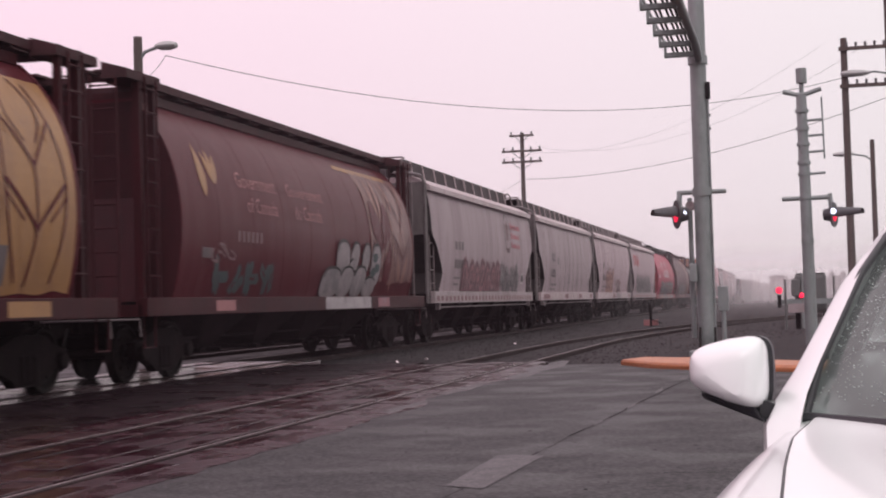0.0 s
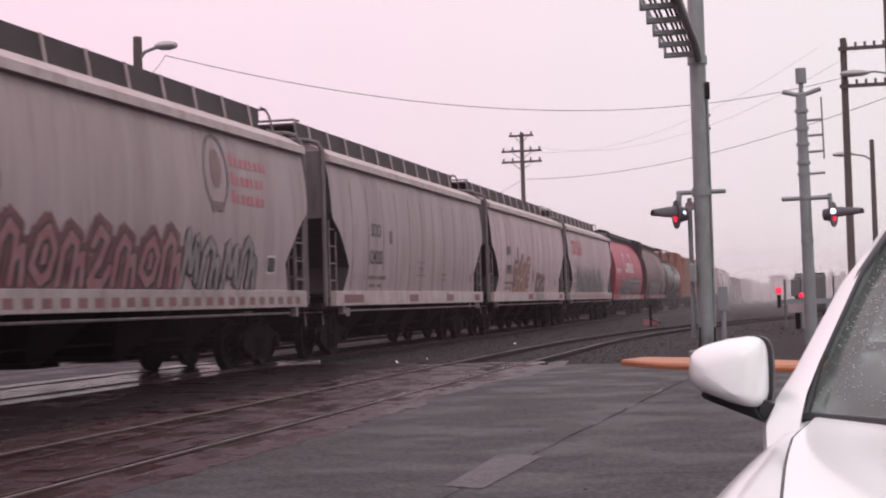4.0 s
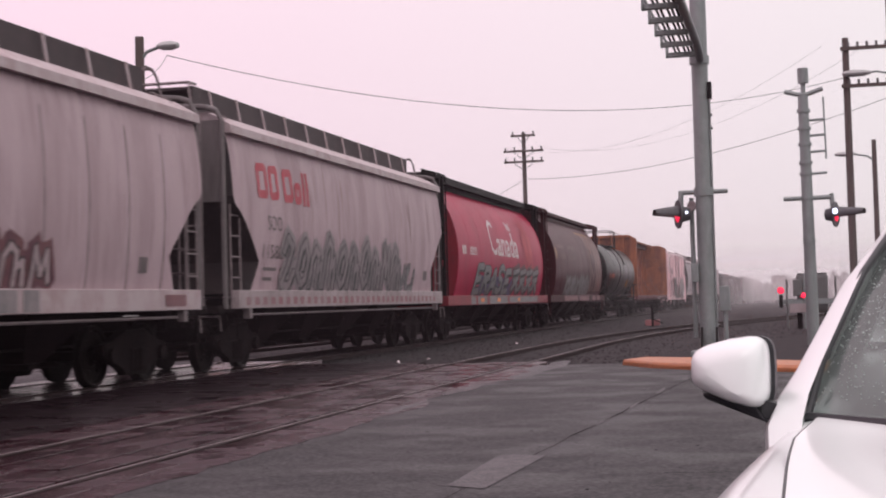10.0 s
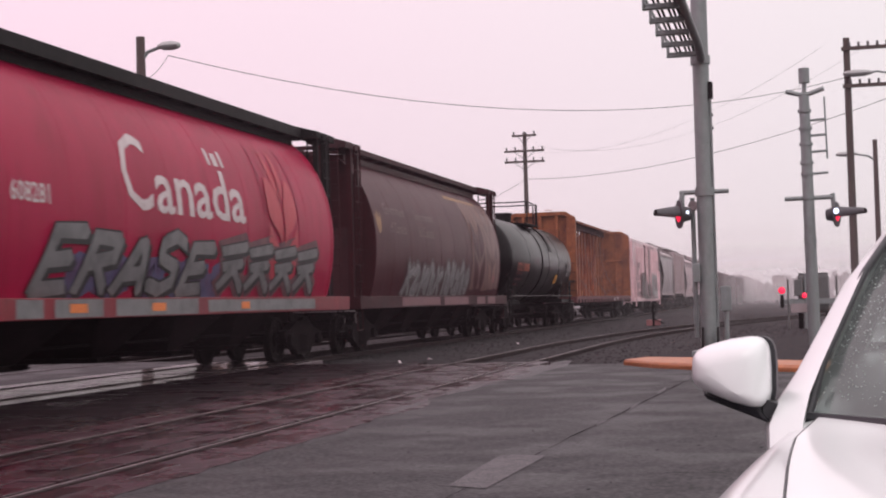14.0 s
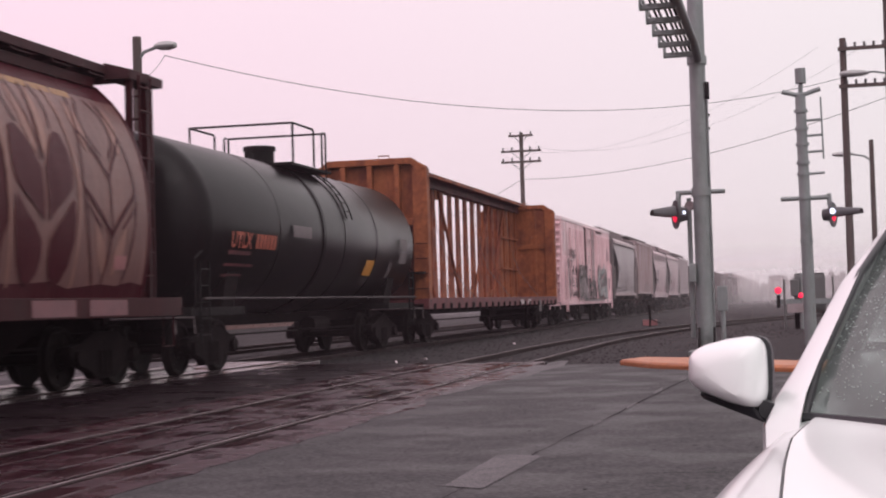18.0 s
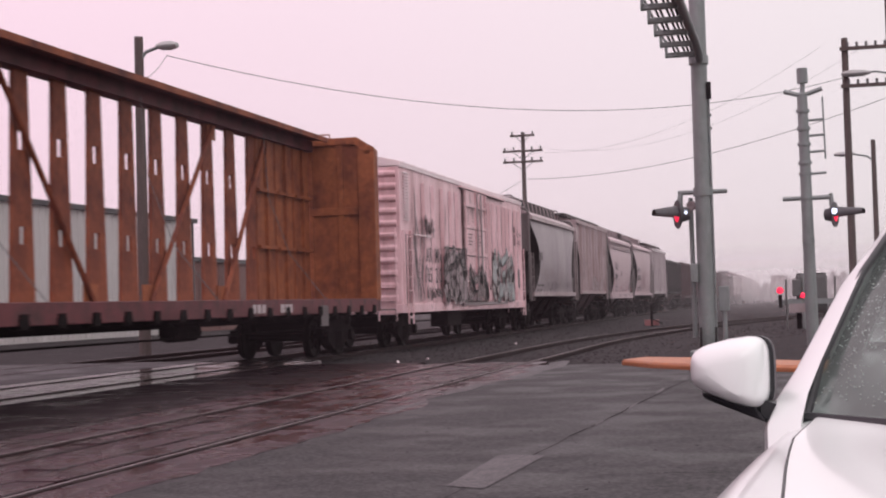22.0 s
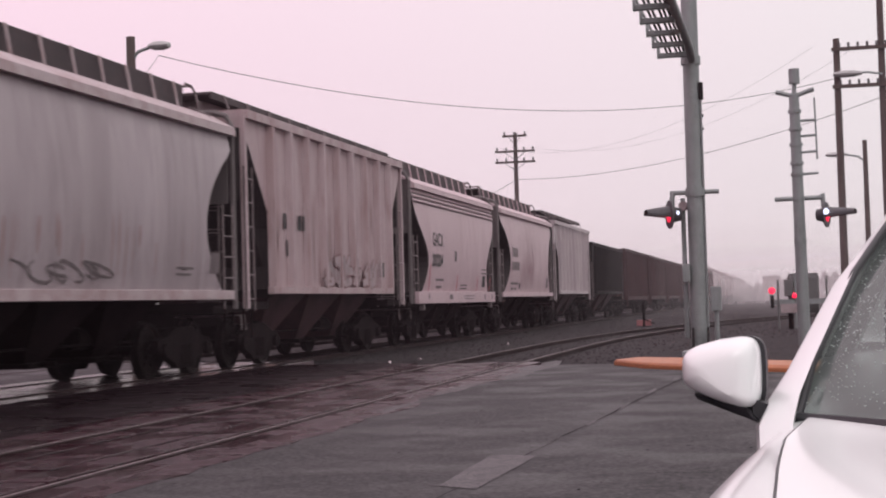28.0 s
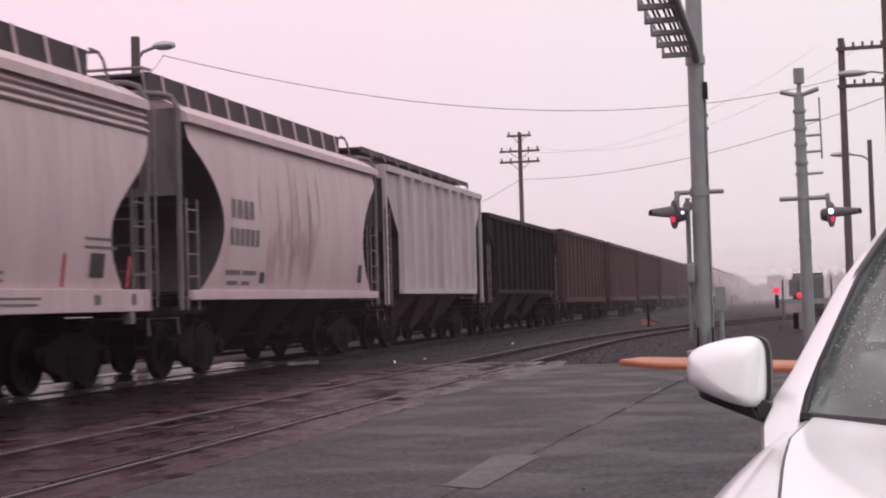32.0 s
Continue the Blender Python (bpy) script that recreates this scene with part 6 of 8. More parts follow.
def gondola(y_mid, body_len, pitch, paint, label, top=4.10, ribs=13, group="passing freight train", name="coal_gondola", simple=False):
    """A high-sided open wagon with upright ribs."""
    half = body_len / 2
    car = thing(name, label, "gondola wagon", pose(TRAIN_X, y_mid, 0), group)
    running_gear(car, pitch)
    for sx in (-1, 1):
        a, b = sorted((sx * 1.44, sx * 1.50))
        part("side_wall", Shape().box(a, b, -half, half, 1.1, top), paint, car)
        a, b = sorted((sx * 1.43, sx * 1.60))
        part("top_chord", Shape().box(a, b, -half, half, top - 0.14, top + 0.02), paint, car)
        part("side_sill", Shape().box(a, b, -half, half, 1.0, 1.2), paint, car)
        for i in range(ribs):
            y = -half + 0.1 + i * (body_len - 0.2) / (ribs - 1)
            s = Shape().loft([[(sx * 1.49, y - 0.10, z), (sx * 1.585, y - 0.06, z), (sx * 1.585, y + 0.06, z), (sx * 1.49, y + 0.10, z)] for z in (1.2, top - 0.14)])
            part("rib", s, paint, car)
    for sy in (-1, 1):
        a, b = sorted((sy * half, sy * (half - 0.06)))
        part("end_wall", Shape().box(-1.44, 1.44, a, b, 1.1, top), paint, car)
        ladder(car, 1.62, sy * (half - 0.3), 0.6, top - 0.2, 0.4, paint, 7)
    part("floor_sheet", Shape().box(-1.44, 1.44, -half, half, 1.1, 1.16), M_UNDER, car)
    return car


p = utility_pole(-17.6, 38.7, 8.8, 0.17, (), "dark timber pole carrying a street lamp behind the train", name="lamp_pole")
street_lamp_arm(p, 8.1, 0.86, 0.38)
utility_pole(-15.05, 86, 10.95, 0.16, ((10.75, 0.72, 3), (9.85, 1.18, 5), (9.22, 1.18, 5)), "timber utility pole with three crossarms")
hp = thing("twin_utility_pole", "two timber poles joined by long crossarms", "utility pole", pose(2.3, 60, 0))
for x in (0.0, 1.68):
    part("pole", Shape().tube([(x, 0, -0.2), (x, 0, 10.96 if x == 0 else 12.4)], 0.16, 14, 0.125), M_WOOD, hp, smooth=True)
for z in (10.52, 9.06):
    arm = part("crossarm", Shape().box(-0.2, 2.6, -0.22, -0.12, z - 0.07, z + 0.07), M_WOOD, hp)
    for i in range(7):
        part("insulator", Shape().tube([(0.1 + 0.35 * i, -0.17, z + 0.07), (0.1 + 0.35 * i, -0.17, z + 0.24)], 0.05, 8), M_WIRE, arm)
part("lamp_arm", Shape().tube([(1.68, -0.2, 9.45), (1.1, -0.3, 9.55), (0.85, -0.3, 9.53)], 0.04, 8), M_GALV, hp)
part("lamp_head", Shape().loft([[(0.92 - u * 1.1, -0.3 + w * math.cos(a * 0.628), 9.52 + h * math.sin(a * 0.628)) for a in range(10)] for u, w, h in ((0, 0.07, 0.06), (0.25, 0.16, 0.12), (0.65, 0.2, 0.14), (0.95, 0.14, 0.09), (1.0, 0.05, 0.03))]), M_LAMPHEAD, hp, smooth=True)
p = utility_pole(4.3, 80, 8.9, 0.16, (), "far timber pole with a street lamp arm", name="lamp_pole")
street_lamp_arm(p, 7.8, 1.45, 0.4, -1)
wire("power_wire", (-16.9, 39, 8.28), (2.25, 60, 9.42), 1.42, 0.012)
wire("power_wire", (-17.5, 38.7, 7.6), (-16.9, 39, 8.28), 0.12, 0.008, 8)
wire("power_wire", (-15.05, 86, 8.22), (3.98, 60, 8.6), 0.8, 0.014)
wire("power_wire", (-15.05, 86, 8.22), (-40, 140, 9.0), 1.3, 0.014)
for a in (-0.9, 0.9):
    wire("power_wire", (-15.05 + a, 85.8, 10.05), (2.3 + a, 60, 10.7), 1.6, 0.005)

# ---- buildings behind the tracks ----
def ribbed_hall(name, x, y0, y1, height, depth, material, label, step=0.6):
    b = thing(name, label, "building", pose(x, (y0 + y1) / 2, 0))
    l = (y1 - y0) / 2
    part("wall", Shape().box(-depth, 0, -l, l, -0.1, height), material, b)
    n = int(2 * l / step)
    for i in range(n):
        y = -l + (i + 0.5) * step
        part("wall_rib", Shape().loft([[(-0.01, y - 0.08, z), (0.05, y - 0.04, z), (0.05, y + 0.04, z), (-0.01, y + 0.08, z)] for z in (0, height - 0.1)]), material, b)
    part("eaves", Shape().box(-depth - 0.15, 0.18, -l - 0.15, l + 0.15, height - 0.1, height + 0.14), M_ROOFDARK, b)
    part("downpipe", Shape().tube([(0.1, l - 0.4, 0), (0.1, l - 0.4, height - 0.1)], 0.06, 8), M_ROOFDARK, b)
    return b


hall = ribbed_hall("warehouse", -32, 42, 77, 6.0, 16, M_WALL, "long pale corrugated warehouse with a dark roof edge")
part("vent_stack", Shape().box(-9.0, -6.6, -4, -2, 6.0, 8.6).box(-8.6, -7.2, -3.6, -2.4, 8.6, 9.3), M_WALL, hall)
ribbed_hall("brick_shed", -33, 78.5, 104, 4.0, 10, M_BRICK, "low brown shed beside the warehouse", 3.0)
ribbed_hall("far_shed", -26, 330, 372, 6.5, 14, M_BRICK, "faint distant brick building in the rain", 6.0)
ribbed_hall("far_shed", -2.0, 430, 450, 6.2, 4, M_BRICK, "faint distant brick building in the rain", 6.0)

# far trees on the skyline
trees = Shape()
for i in range(1400):
    x = rng.uniform(-420, 160)
    y = 640 + rng.uniform(0, 120)
    hgt = 6 + 5 * noise.noise(Vector((x * 0.02, 0, 0))) + rng.uniform(-1.5, 2.5)
    r = rng.uniform(1.2, 3.2)
    z = rng.uniform(0.25, 1.0) * hgt
    v = [(x + r * rng.uniform(0.5, 1) * math.cos(q * 1.257), y + r * math.sin(q * 1.257), z + rng.uniform(-0.8, 0.8)) for q in range(5)]
    trees.add(v + [(x, y, z + r), (x, y, z - r)], [(q, (q + 1) % 5, 5) for q in range(5)] + [((q + 1) % 5, q, 6) for q in range(5)])
tagged(part("far_trees", trees, M_TREE), "faint line of distant trees on the skyline", "trees", kind="stuff")


# ---- the white car ----
def white_car():
    car = thing("white_car", "clean white saloon car, wet, waiting beside the road", "car", pose(0.591, -0.047, 0, 0, 0, -3.5))

    def ring(y, hw, zb, zsh, zt):
        half = [(hw * 0.90, zb), (hw, zb + 0.10), (hw + 0.004, (zb + zsh) / 2), (hw - 0.004, zsh - 0.20), (hw - 0.022, zsh - 0.11), (hw - 0.055, zsh - 0.045), (hw - 0.10, zsh - 0.008), (hw - 0.145, zsh + 0.006), (hw * 0.55, zt - 0.012), (0, zt)]
        return [(-x, y, z) for x, z in half] + [(x, y, z) for x, z in reversed(half[:-1])]
    stations = [(1.55, 0.50, 0.30, 0.48, 0.50), (1.62, 0.72, 0.24, 0.56, 0.585), (1.85, 0.88, 0.20, 0.65, 0.68), (2.2, 0.985, 0.18, 0.705, 0.745), (2.7, 0.978, 0.18, 0.742, 0.765), (3.2, 0.945, 0.18, 0.770, 0.770), (3.55, 0.900, 0.18, 0.80, 0.80),
                (4.5, 0.865, 0.18, 0.82, 0.83), (5.4, 0.86, 0.18, 0.83, 0.84), (5.9, 0.845, 0.20, 0.84, 0.88), (6.15, 0.78, 0.24, 0.82, 0.85), (6.25, 0.63, 0.30, 0.72, 0.74)]
    fine = []
    for i in range(len(stations) - 1):
        a, b, c, d = stations[max(0, i - 1)], stations[i], stations[i + 1], stations[min(len(stations) - 1, i + 2)]
        for f in (0.0, 0.25, 0.5, 0.75):
            fine.append(tuple(0.5 * (2 * q + (r - p_) * f + (2 * p_ - 5 * q + 4 * r - t) * f * f + (3 * q - p_ - 3 * r + t) * f ** 3) for p_, q, r, t in zip(a, b, c, d)))
    fine.append(stations[-1])
    part("body", Shape().loft([ring(*q) for q in fine]), M_CAR, car, smooth=True)
    # bonnet: a panel just proud of the body with a shut line round it
    hood = Shape()
    rows = []
    for y, hw, zb, zsh, zt in fine[8:24]:
        rows.append([(f * (hw - 0.15 - 0.075 * max(0.0, min(1.0, (3.2 - y) / 0.8))), y, zsh + 0.012 + (zt - zsh - 0.002) * (1 - abs(f) ** 1.6)) for f in (-1, -0.8, -0.5, -0.2, 0, 0.2, 0.5, 0.8, 1)])
    hood.loft(rows, close=False, caps=False)
    part("bonnet", hood, M_CAR, car, smooth=True)
    for sx in (-1, 1):
        part("shut_line", Shape().tube([(sx * (hw - 0.147 - 0.075 * max(0.0, min(1.0, (3.2 - y) / 0.8))), y, zsh + 0.008) for y, hw, zb, zsh, zt in fine[8:24]], 0.0032, 6), M_TRIM, car)
    # greenhouse
    wl0, wl1 = [(-0.82, 3.50, 0.80), (-0.4, 3.24, 0.784), (0, 3.16, 0.79), (0.4, 3.24, 0.784), (0.82, 3.50, 0.80)], [(-0.56, 4.30, 1.275), (-0.3, 4.24, 1.30), (0, 4.21, 1.31), (0.3, 4.24, 1.30), (0.56, 4.30, 1.275)]
    rows = [[tuple(a[k] + (b[k] - a[k]) * f + (0.03 * math.sin(math.pi * f) if k == 2 else 0) for k in range(3)) for a, b in zip(wl0, wl1)] for f in (0, 0.25, 0.5, 0.75, 1)]
    part("windscreen", Shape().loft(rows, close=False, caps=False), M_GLASS, car, smooth=True, toward=(0, -1, 1))
    drops = Shape()
    drng = random.Random(8)
    for i in range(5200):
        f, g = drng.uniform(0.05, 0.97), drng.uniform(0.02, 0.98)
        q = min(3, int(g * 4))
        h = g * 4 - q
        r0, r1 = rows[min(3, int(f * 4))], rows[min(3, int(f * 4)) + 1]
        ff = f * 4 - min(3, int(f * 4))
        c = [(r0[q][k] * (1 - h) + r0[q + 1][k] * h) * (1 - ff) + (r1[q][k] * (1 - h) + r1[q + 1][k] * h) * ff for k in range(3)]
        a = drng.uniform(0.0008, 0.0026)
        drops.add([(c[0] + a * math.cos(w * 1.257), c[1] + a * 0.8 * math.sin(w * 1.257), c[2] + 0.003 + a * 0.5 * math.sin(w * 1.257)) for w in range(5)] + [(c[0], c[1] - a * 0.4, c[2] + 0.003 + a * 0.7)], [(w, (w + 1) % 5, 5) for w in range(5)])
    tagged(part("rain_drop", drops, M_DROP, car), kind="stuff")
    part("cowl", Shape().loft([[(x * 0.97, y - 0.035, z - 0.008) for x, y, z in wl0], [(x * 0.97, y + 0.02, z + 0.010) for x, y, z in wl0]], close=False, caps=False), M_TRIM, car)
    part("scuttle", Shape().tube([(x, y - 0.02, z + 0.004) for x, y, z in wl0], 0.013, 6), M_TRIM, car)
    for sx in (-1, 1):
        prof = lambda y, x, z, w, t: [(sx * x, y, z), (sx * (x - w), y - 0.02, z + t), (sx * (x - w), y + 0.06, z + t), (sx * (x + 0.015), y + 0.10, z - 0.01)]
        part("windscreen_pillar", Shape().loft([prof(3.02, 0.82, 0.56, 0.06, 0.02), prof(3.25, 0.855, 0.70, 0.06, 0.02), prof(3.40, 0.866, 0.79, 0.076, 0.015), prof(3.48, 0.846, 0.84, 0.066, 0.015), prof(3.60, 0.805, 0.905, 0.050, 0.016), prof(3.95, 0.70, 1.11, 0.036, 0.018), prof(4.28, 0.58, 1.275, 0.028, 0.02), prof(4.6, 0.56, 1.32, 0.05, 0.02)]), M_CAR, car, smooth=True)
        part("pillar_seal", Shape().tube([(sx * 0.787, 3.46, 0.795), (sx * 0.755, 3.61, 0.918), (sx * 0.660, 3.95, 1.128), (sx * 0.548, 4.26, 1.295)], 0.010, 8), M_TRIM, car)
        sg = [(sx * 0.77, 3.80, 0.81), (sx * 0.77, 5.55, 0.83), (sx * 0.55, 5.15, 1.255), (sx * 0.535, 4.42, 1.255)]
        part("side_window", Shape().add(sg, [(0, 1, 2, 3)]), M_GLASS, car, toward=(sx, 0, 0))
        part("rear_pillar", Shape().tube([(sx * 0.77, 5.75, 0.83), (sx * 0.55, 5.15, 1.27)], 0.055, 8), M_CAR, car, smooth=True)
        part("centre_pillar", Shape().tube([(sx * 0.765, 4.7, 0.82), (sx * 0.545, 4.72, 1.26)], 0.035, 8), M_TRIM, car)
        part("door_line", Shape().tube([(sx * 0.872, 3.75, 0.30), (sx * 0.885, 3.75, 0.60), (sx * 0.86, 3.72, 0.76)], 0.004, 5), M_TRIM, car)
        part("door_handle", Shape().box(sx * 0.875 - 0.012, sx * 0.875 + 0.012, 4.25, 4.42, 0.70, 0.735), M_CAR, car, bevel=0.008)
        part("headlight", Shape().loft([[(sx * 0.60, 1.66, 0.46), (sx * 0.80, 1.80, 0.47), (sx * 0.80, 1.84, 0.58), (sx * 0.62, 1.70, 0.56)], [(sx * 0.60, 1.75, 0.46), (sx * 0.78, 1.9, 0.47), (sx * 0.78, 1.9, 0.60), (sx * 0.62, 1.8, 0.58)]]), M_ALLOY, car)
        part("tail_light", Shape().box(sx * 0.70 - 0.1, sx * 0.70 + 0.1, 6.12, 6.24, 0.62, 0.78), M_OFF, car)
        for y in (2.45, 5.15):
            tyre = part("wheel", Shape().loft([[(sx * x, y + r * math.cos(q * 0.2618), 0.305 + r * math.sin(q * 0.2618)) for q in range(24)] for x, r in ((0.70, 0.27), (0.71, 0.31), (0.89, 0.31), (0.905, 0.28), (0.90, 0.21))]), M_TYRE, car, smooth=True)
            part("rim", Shape().loft([[(sx * x, y + r * math.cos(q * 0.2618), 0.305 + r * math.sin(q * 0.2618)) for q in range(24)] for x, r in ((0.86, 0.21), (0.905, 0.205), (0.89, 0.05))]), M_ALLOY, tyre, smooth=True)
        # door mirror
        mx, my, mz = sx * 0.955, 3.49, 0.908
        rings = []
        for y, a, b, dx, dz in ((-0.085, 0.042, 0.033, 0.0, -0.004), (-0.070, 0.068, 0.053, 0.0, -0.002), (-0.035, 0.084, 0.068, 0, 0), (0.01, 0.089, 0.072, 0, 0), (0.045, 0.089, 0.072, 0, 0)):
            ring_pts = []
            for q in range(28):
                c, s_ = math.cos(q * 2 * math.pi / 28), math.sin(q * 2 * math.pi / 28)
                e = 0.48
                u = math.copysign(abs(c) ** e, c)
                v = math.copysign(abs(s_) ** e, s_)
                taper = 1.0 - 0.12 * max(0.0, u * 1.0) * (1 if v < 0 else 1.0)
                ring_pts.append((mx + sx * (u * a + dx), my + y, mz + v * b * taper + dz + u * abs(v) * (0.026 if v < 0 else -0.012)))
            rings.append(ring_pts)
        shell = part("mirror_shell", Shape().loft(rings), M_CAR, car, smooth=True)
        part("mirror_rim", Shape().loft([[(mx - sx * 0.008 + (x - mx) * 1.02, y - 0.006, mz + (z - mz) * 1.005) for x, y, z in rings[-1]], [(mx - sx * 0.010 + (x - mx) * 1.02, y + 0.028, mz + (z - mz) * 1.0) for x, y, z in rings[-1]]]), M_TRIM, shell, smooth=True)
        under = [[(mx + sx * 0.066, my - 0.005, mz - 0.052), (mx - sx * 0.06, my - 0.04, mz - 0.080), (mx - sx * 0.06, my + 0.06, mz - 0.078), (mx + sx * 0.070, my + 0.06, mz - 0.046)],
                 [(mx + sx * 0.055, my - 0.03, mz - 0.062), (mx - sx * 0.085, my - 0.035, mz - 0.118), (mx - sx * 0.085, my + 0.05, mz - 0.118), (mx + sx * 0.055, my + 0.05, mz - 0.062)]]
        part("mirror_base", Shape().loft(under), M_TRIM, shell, bevel=0.006)
        part("mirror_foot", Shape().loft([[(sx * 0.885, my - 0.02, 0.805), (sx * 0.885, my + 0.05, 0.805), (sx * 0.885, my + 0.05, 0.845), (sx * 0.885, my - 0.02, 0.845)], [(sx * 0.82, my - 0.01, 0.775), (sx * 0.82, my + 0.06, 0.775), (sx * 0.82, my + 0.06, 0.82), (sx * 0.82, my - 0.01, 0.82)]]), M_TRIM, car)
    part("roof", Shape().loft([[(x, y, z) for x, z in ((-0.575, 1.255), (-0.53, 1.31), (-0.3, 1.345), (0, 1.355), (0.3, 1.345), (0.53, 1.31), (0.575, 1.255))] for y in (4.27, 4.7, 5.2)], close=False, caps=False), M_CAR, car, smooth=True)
    part("rear_window", Shape().loft([[(-0.55, 5.2, 1.30), (0.55, 5.2, 1.30)], [(-0.72, 5.85, 0.89), (0.72, 5.85, 0.89)]], close=False, caps=False), M_GLASS, car, toward=(0, 1, 1))
    part("grille", Shape().box(-0.42, 0.42, 1.535, 1.60, 0.36, 0.46), M_TRIM, car, bevel=0.01)
    for x in (-0.36, 0.36):
        seat = part("seat", Shape().box(x - 0.24, x + 0.24, 4.35, 4.85, 0.40, 0.55).box(x - 0.23, x + 0.23, 4.80, 4.95, 0.5, 1.08), M_TYRE, car, bevel=0.04)
        part("headrest", Shape().box(x - 0.12, x + 0.12, 4.84, 4.94, 1.08, 1.22), M_TYRE, seat, bevel=0.03)
    part("dashboard", Shape().box(-0.70, 0.70, 3.56, 3.90, 0.70, 0.815), M_TYRE, car, bevel=0.03)
    return car


white_car()


# ---- the train ----
def leaf(bm, y, z, dy, dz, w):
    """One pointed blade from (y, z) along (dy, dz)."""
    n = 10
    l = math.hypot(dy, dz)
    ux, uz = dy / l, dz / l
    left, right = [], []
    for i in range(n + 1):
        f = i / n
        r = w * math.sin(math.pi * f ** 0.8) * (1 - 0.2 * f)
        left.append((y + dy * f - uz * r, z + dz * f + ux * r))
        right.append((y + dy * f + uz * r, z + dz * f - ux * r))
    blob(bm, left + right[::-1][1:-1])


def wheat(car, side, y0, y1, ground_mat, blade_mat, dark_mat, lift=0.006, stalks=(), gap=None, foot=1.35):
    """The ears painted round one end of a grain hopper: a ringed ear with four dark petals, then pale ears drawn in line."""
    if ground_mat:
        bm = bmesh.new()
        n = 14
        edge = [(y0 + 0.22 * math.sin(i / n * math.pi) + 0.05 * math.sin(i * 1.9), foot + (4.2 - foot) * i / n) for i in range(n + 1)]
        foot_line = [(y1 + 0.33 - (y1 + 0.33 - y0) * i / 9, foot + 0.035 * math.sin(i * 2.3) + 0.03 * math.sin(i * 1.1)) for i in range(9)]
        f = bm.faces.new([bm.verts.new((a, b, 0)) for a, b in edge + [(y1 + 0.33, 4.2)] + foot_line])
        bmesh.ops.triangulate(bm, faces=[f])
        wrap(bm, side, 0, 0, lift, 0.15)
        me = bpy.data.meshes.new("painted_field")
        bm.to_mesh(me)
        bm.free()
        me.materials.append(ground_mat)
        part("painted_field", me, ground_mat, car)
    lines, fills, gaps = bmesh.new(), bmesh.new(), bmesh.new()

    def curve(bm, points, w):
        for p, q in zip(points, points[1:]):
            stroke(bm, p, q, w)

    upper = [(0.055, 2.98), (0.16, 3.12), (0.32, 3.36), (0.50, 3.52), (0.66, 3.50), (0.76, 3.28), (0.80, 2.98), (0.74, 2.76), (0.52, 2.60), (0.28, 2.46), (0.055, 2.28)]
    lower = [(0.76, 2.62), (0.52, 2.40), (0.30, 2.24), (0.11, 2.04), (0.09, 1.80), (0.16, 1.60), (0.30, 1.47), (0.50, 1.50), (0.67, 1.72), (0.78, 2.05), (0.81, 2.35)]
    for k, c in enumerate(stalks):
        for sgn in (-1, 1):
            if k == 0:
                for petal in (upper, lower):
                    blob(gaps, [(c + sgn * u, z) for u, z in petal])
                leaf(fills, c + sgn * 0.10, 3.15, sgn * 0.20, 0.98, 0.13)
                curve(lines, [(c + sgn * (0.84 + 0.10 * math.sin(math.pi * i / 12)), 1.45 + 2.7 * i / 12) for i in range(13)], 0.04)
                curve(gaps, [(c + sgn * (0.03 + 0.16 * (i / 6) ** 1.4), 3.10 + 1.05 * i / 6) for i in range(7)], 0.022)
                curve(gaps, [(c + sgn * (0.44 + 0.10 * math.sin(math.pi * i / 6)), 3.55 + 0.6 * i / 6) for i in range(7)], 0.022)
            else:
                curve(gaps, [(c + sgn * 0.76 * (i / 8) ** 1.15, 2.16 + 0.62 * (i / 8)) for i in range(9)], 0.034)
                curve(gaps, [(c + sgn * (0.10 + 0.70 * (i / 8) ** 0.8), 2.16 + 0.48 * (i / 8)) for i in range(2, 9)], 0.018)
                curve(gaps, [(c + sgn * 0.66 * (i / 8) ** 1.15, 2.98 + 0.66 * (i / 8)) for i in range(9)], 0.026)
                curve(gaps, [(c + sgn * (0.30 + 0.50 * math.sin(math.pi * (0.10 + 0.8 * i / 12))), 1.50 + 2.6 * i / 12) for i in range(13)], 0.024)
                curve(gaps, [(c + sgn * (0.14 + 0.28 * math.sin(math.pi * i / 8)), 3.30 + 0.85 * i / 8) for i in range(9)], 0.02)
                leaf(fills, c + sgn * 0.10, 1.60, sgn * 0.40, 0.75, 0.13)
                leaf(fills, c + sgn * 0.62, 4.05, -sgn * 0.12, -0.75, 0.15)
        if k:
            curve(gaps, [(c, 2.20), (c, 3.05)], 0.022)
            curve(gaps, [(c - 0.20, 1.45), (c - 0.05, 1.95), (c, 2.2)], 0.026)
    for m, bm, up in ((blade_mat, fills, 0.008), (dark_mat, lines, 0.012), (gap or blade_mat, gaps, 0.016)):
        wrap(bm, side, 0, 0, lift + up, 0.15)
        me = bpy.data.meshes.new("painted_wheat")
        bm.to_mesh(me)
        bm.free()
        me.materials.append(m)
        tagged(part("painted_wheat", me, m, car), kind="stuff")


def sill_marks(car, half, x, m, step=0.5, z0=1.16, z1=1.30):
    bars("reflector", [(-half + step * i, -half + step * (i + 0.55), z0, z1) for i in range(int(2 * half / step))], lambda z: x, m, car, 0.004, "worn red reflector strips")


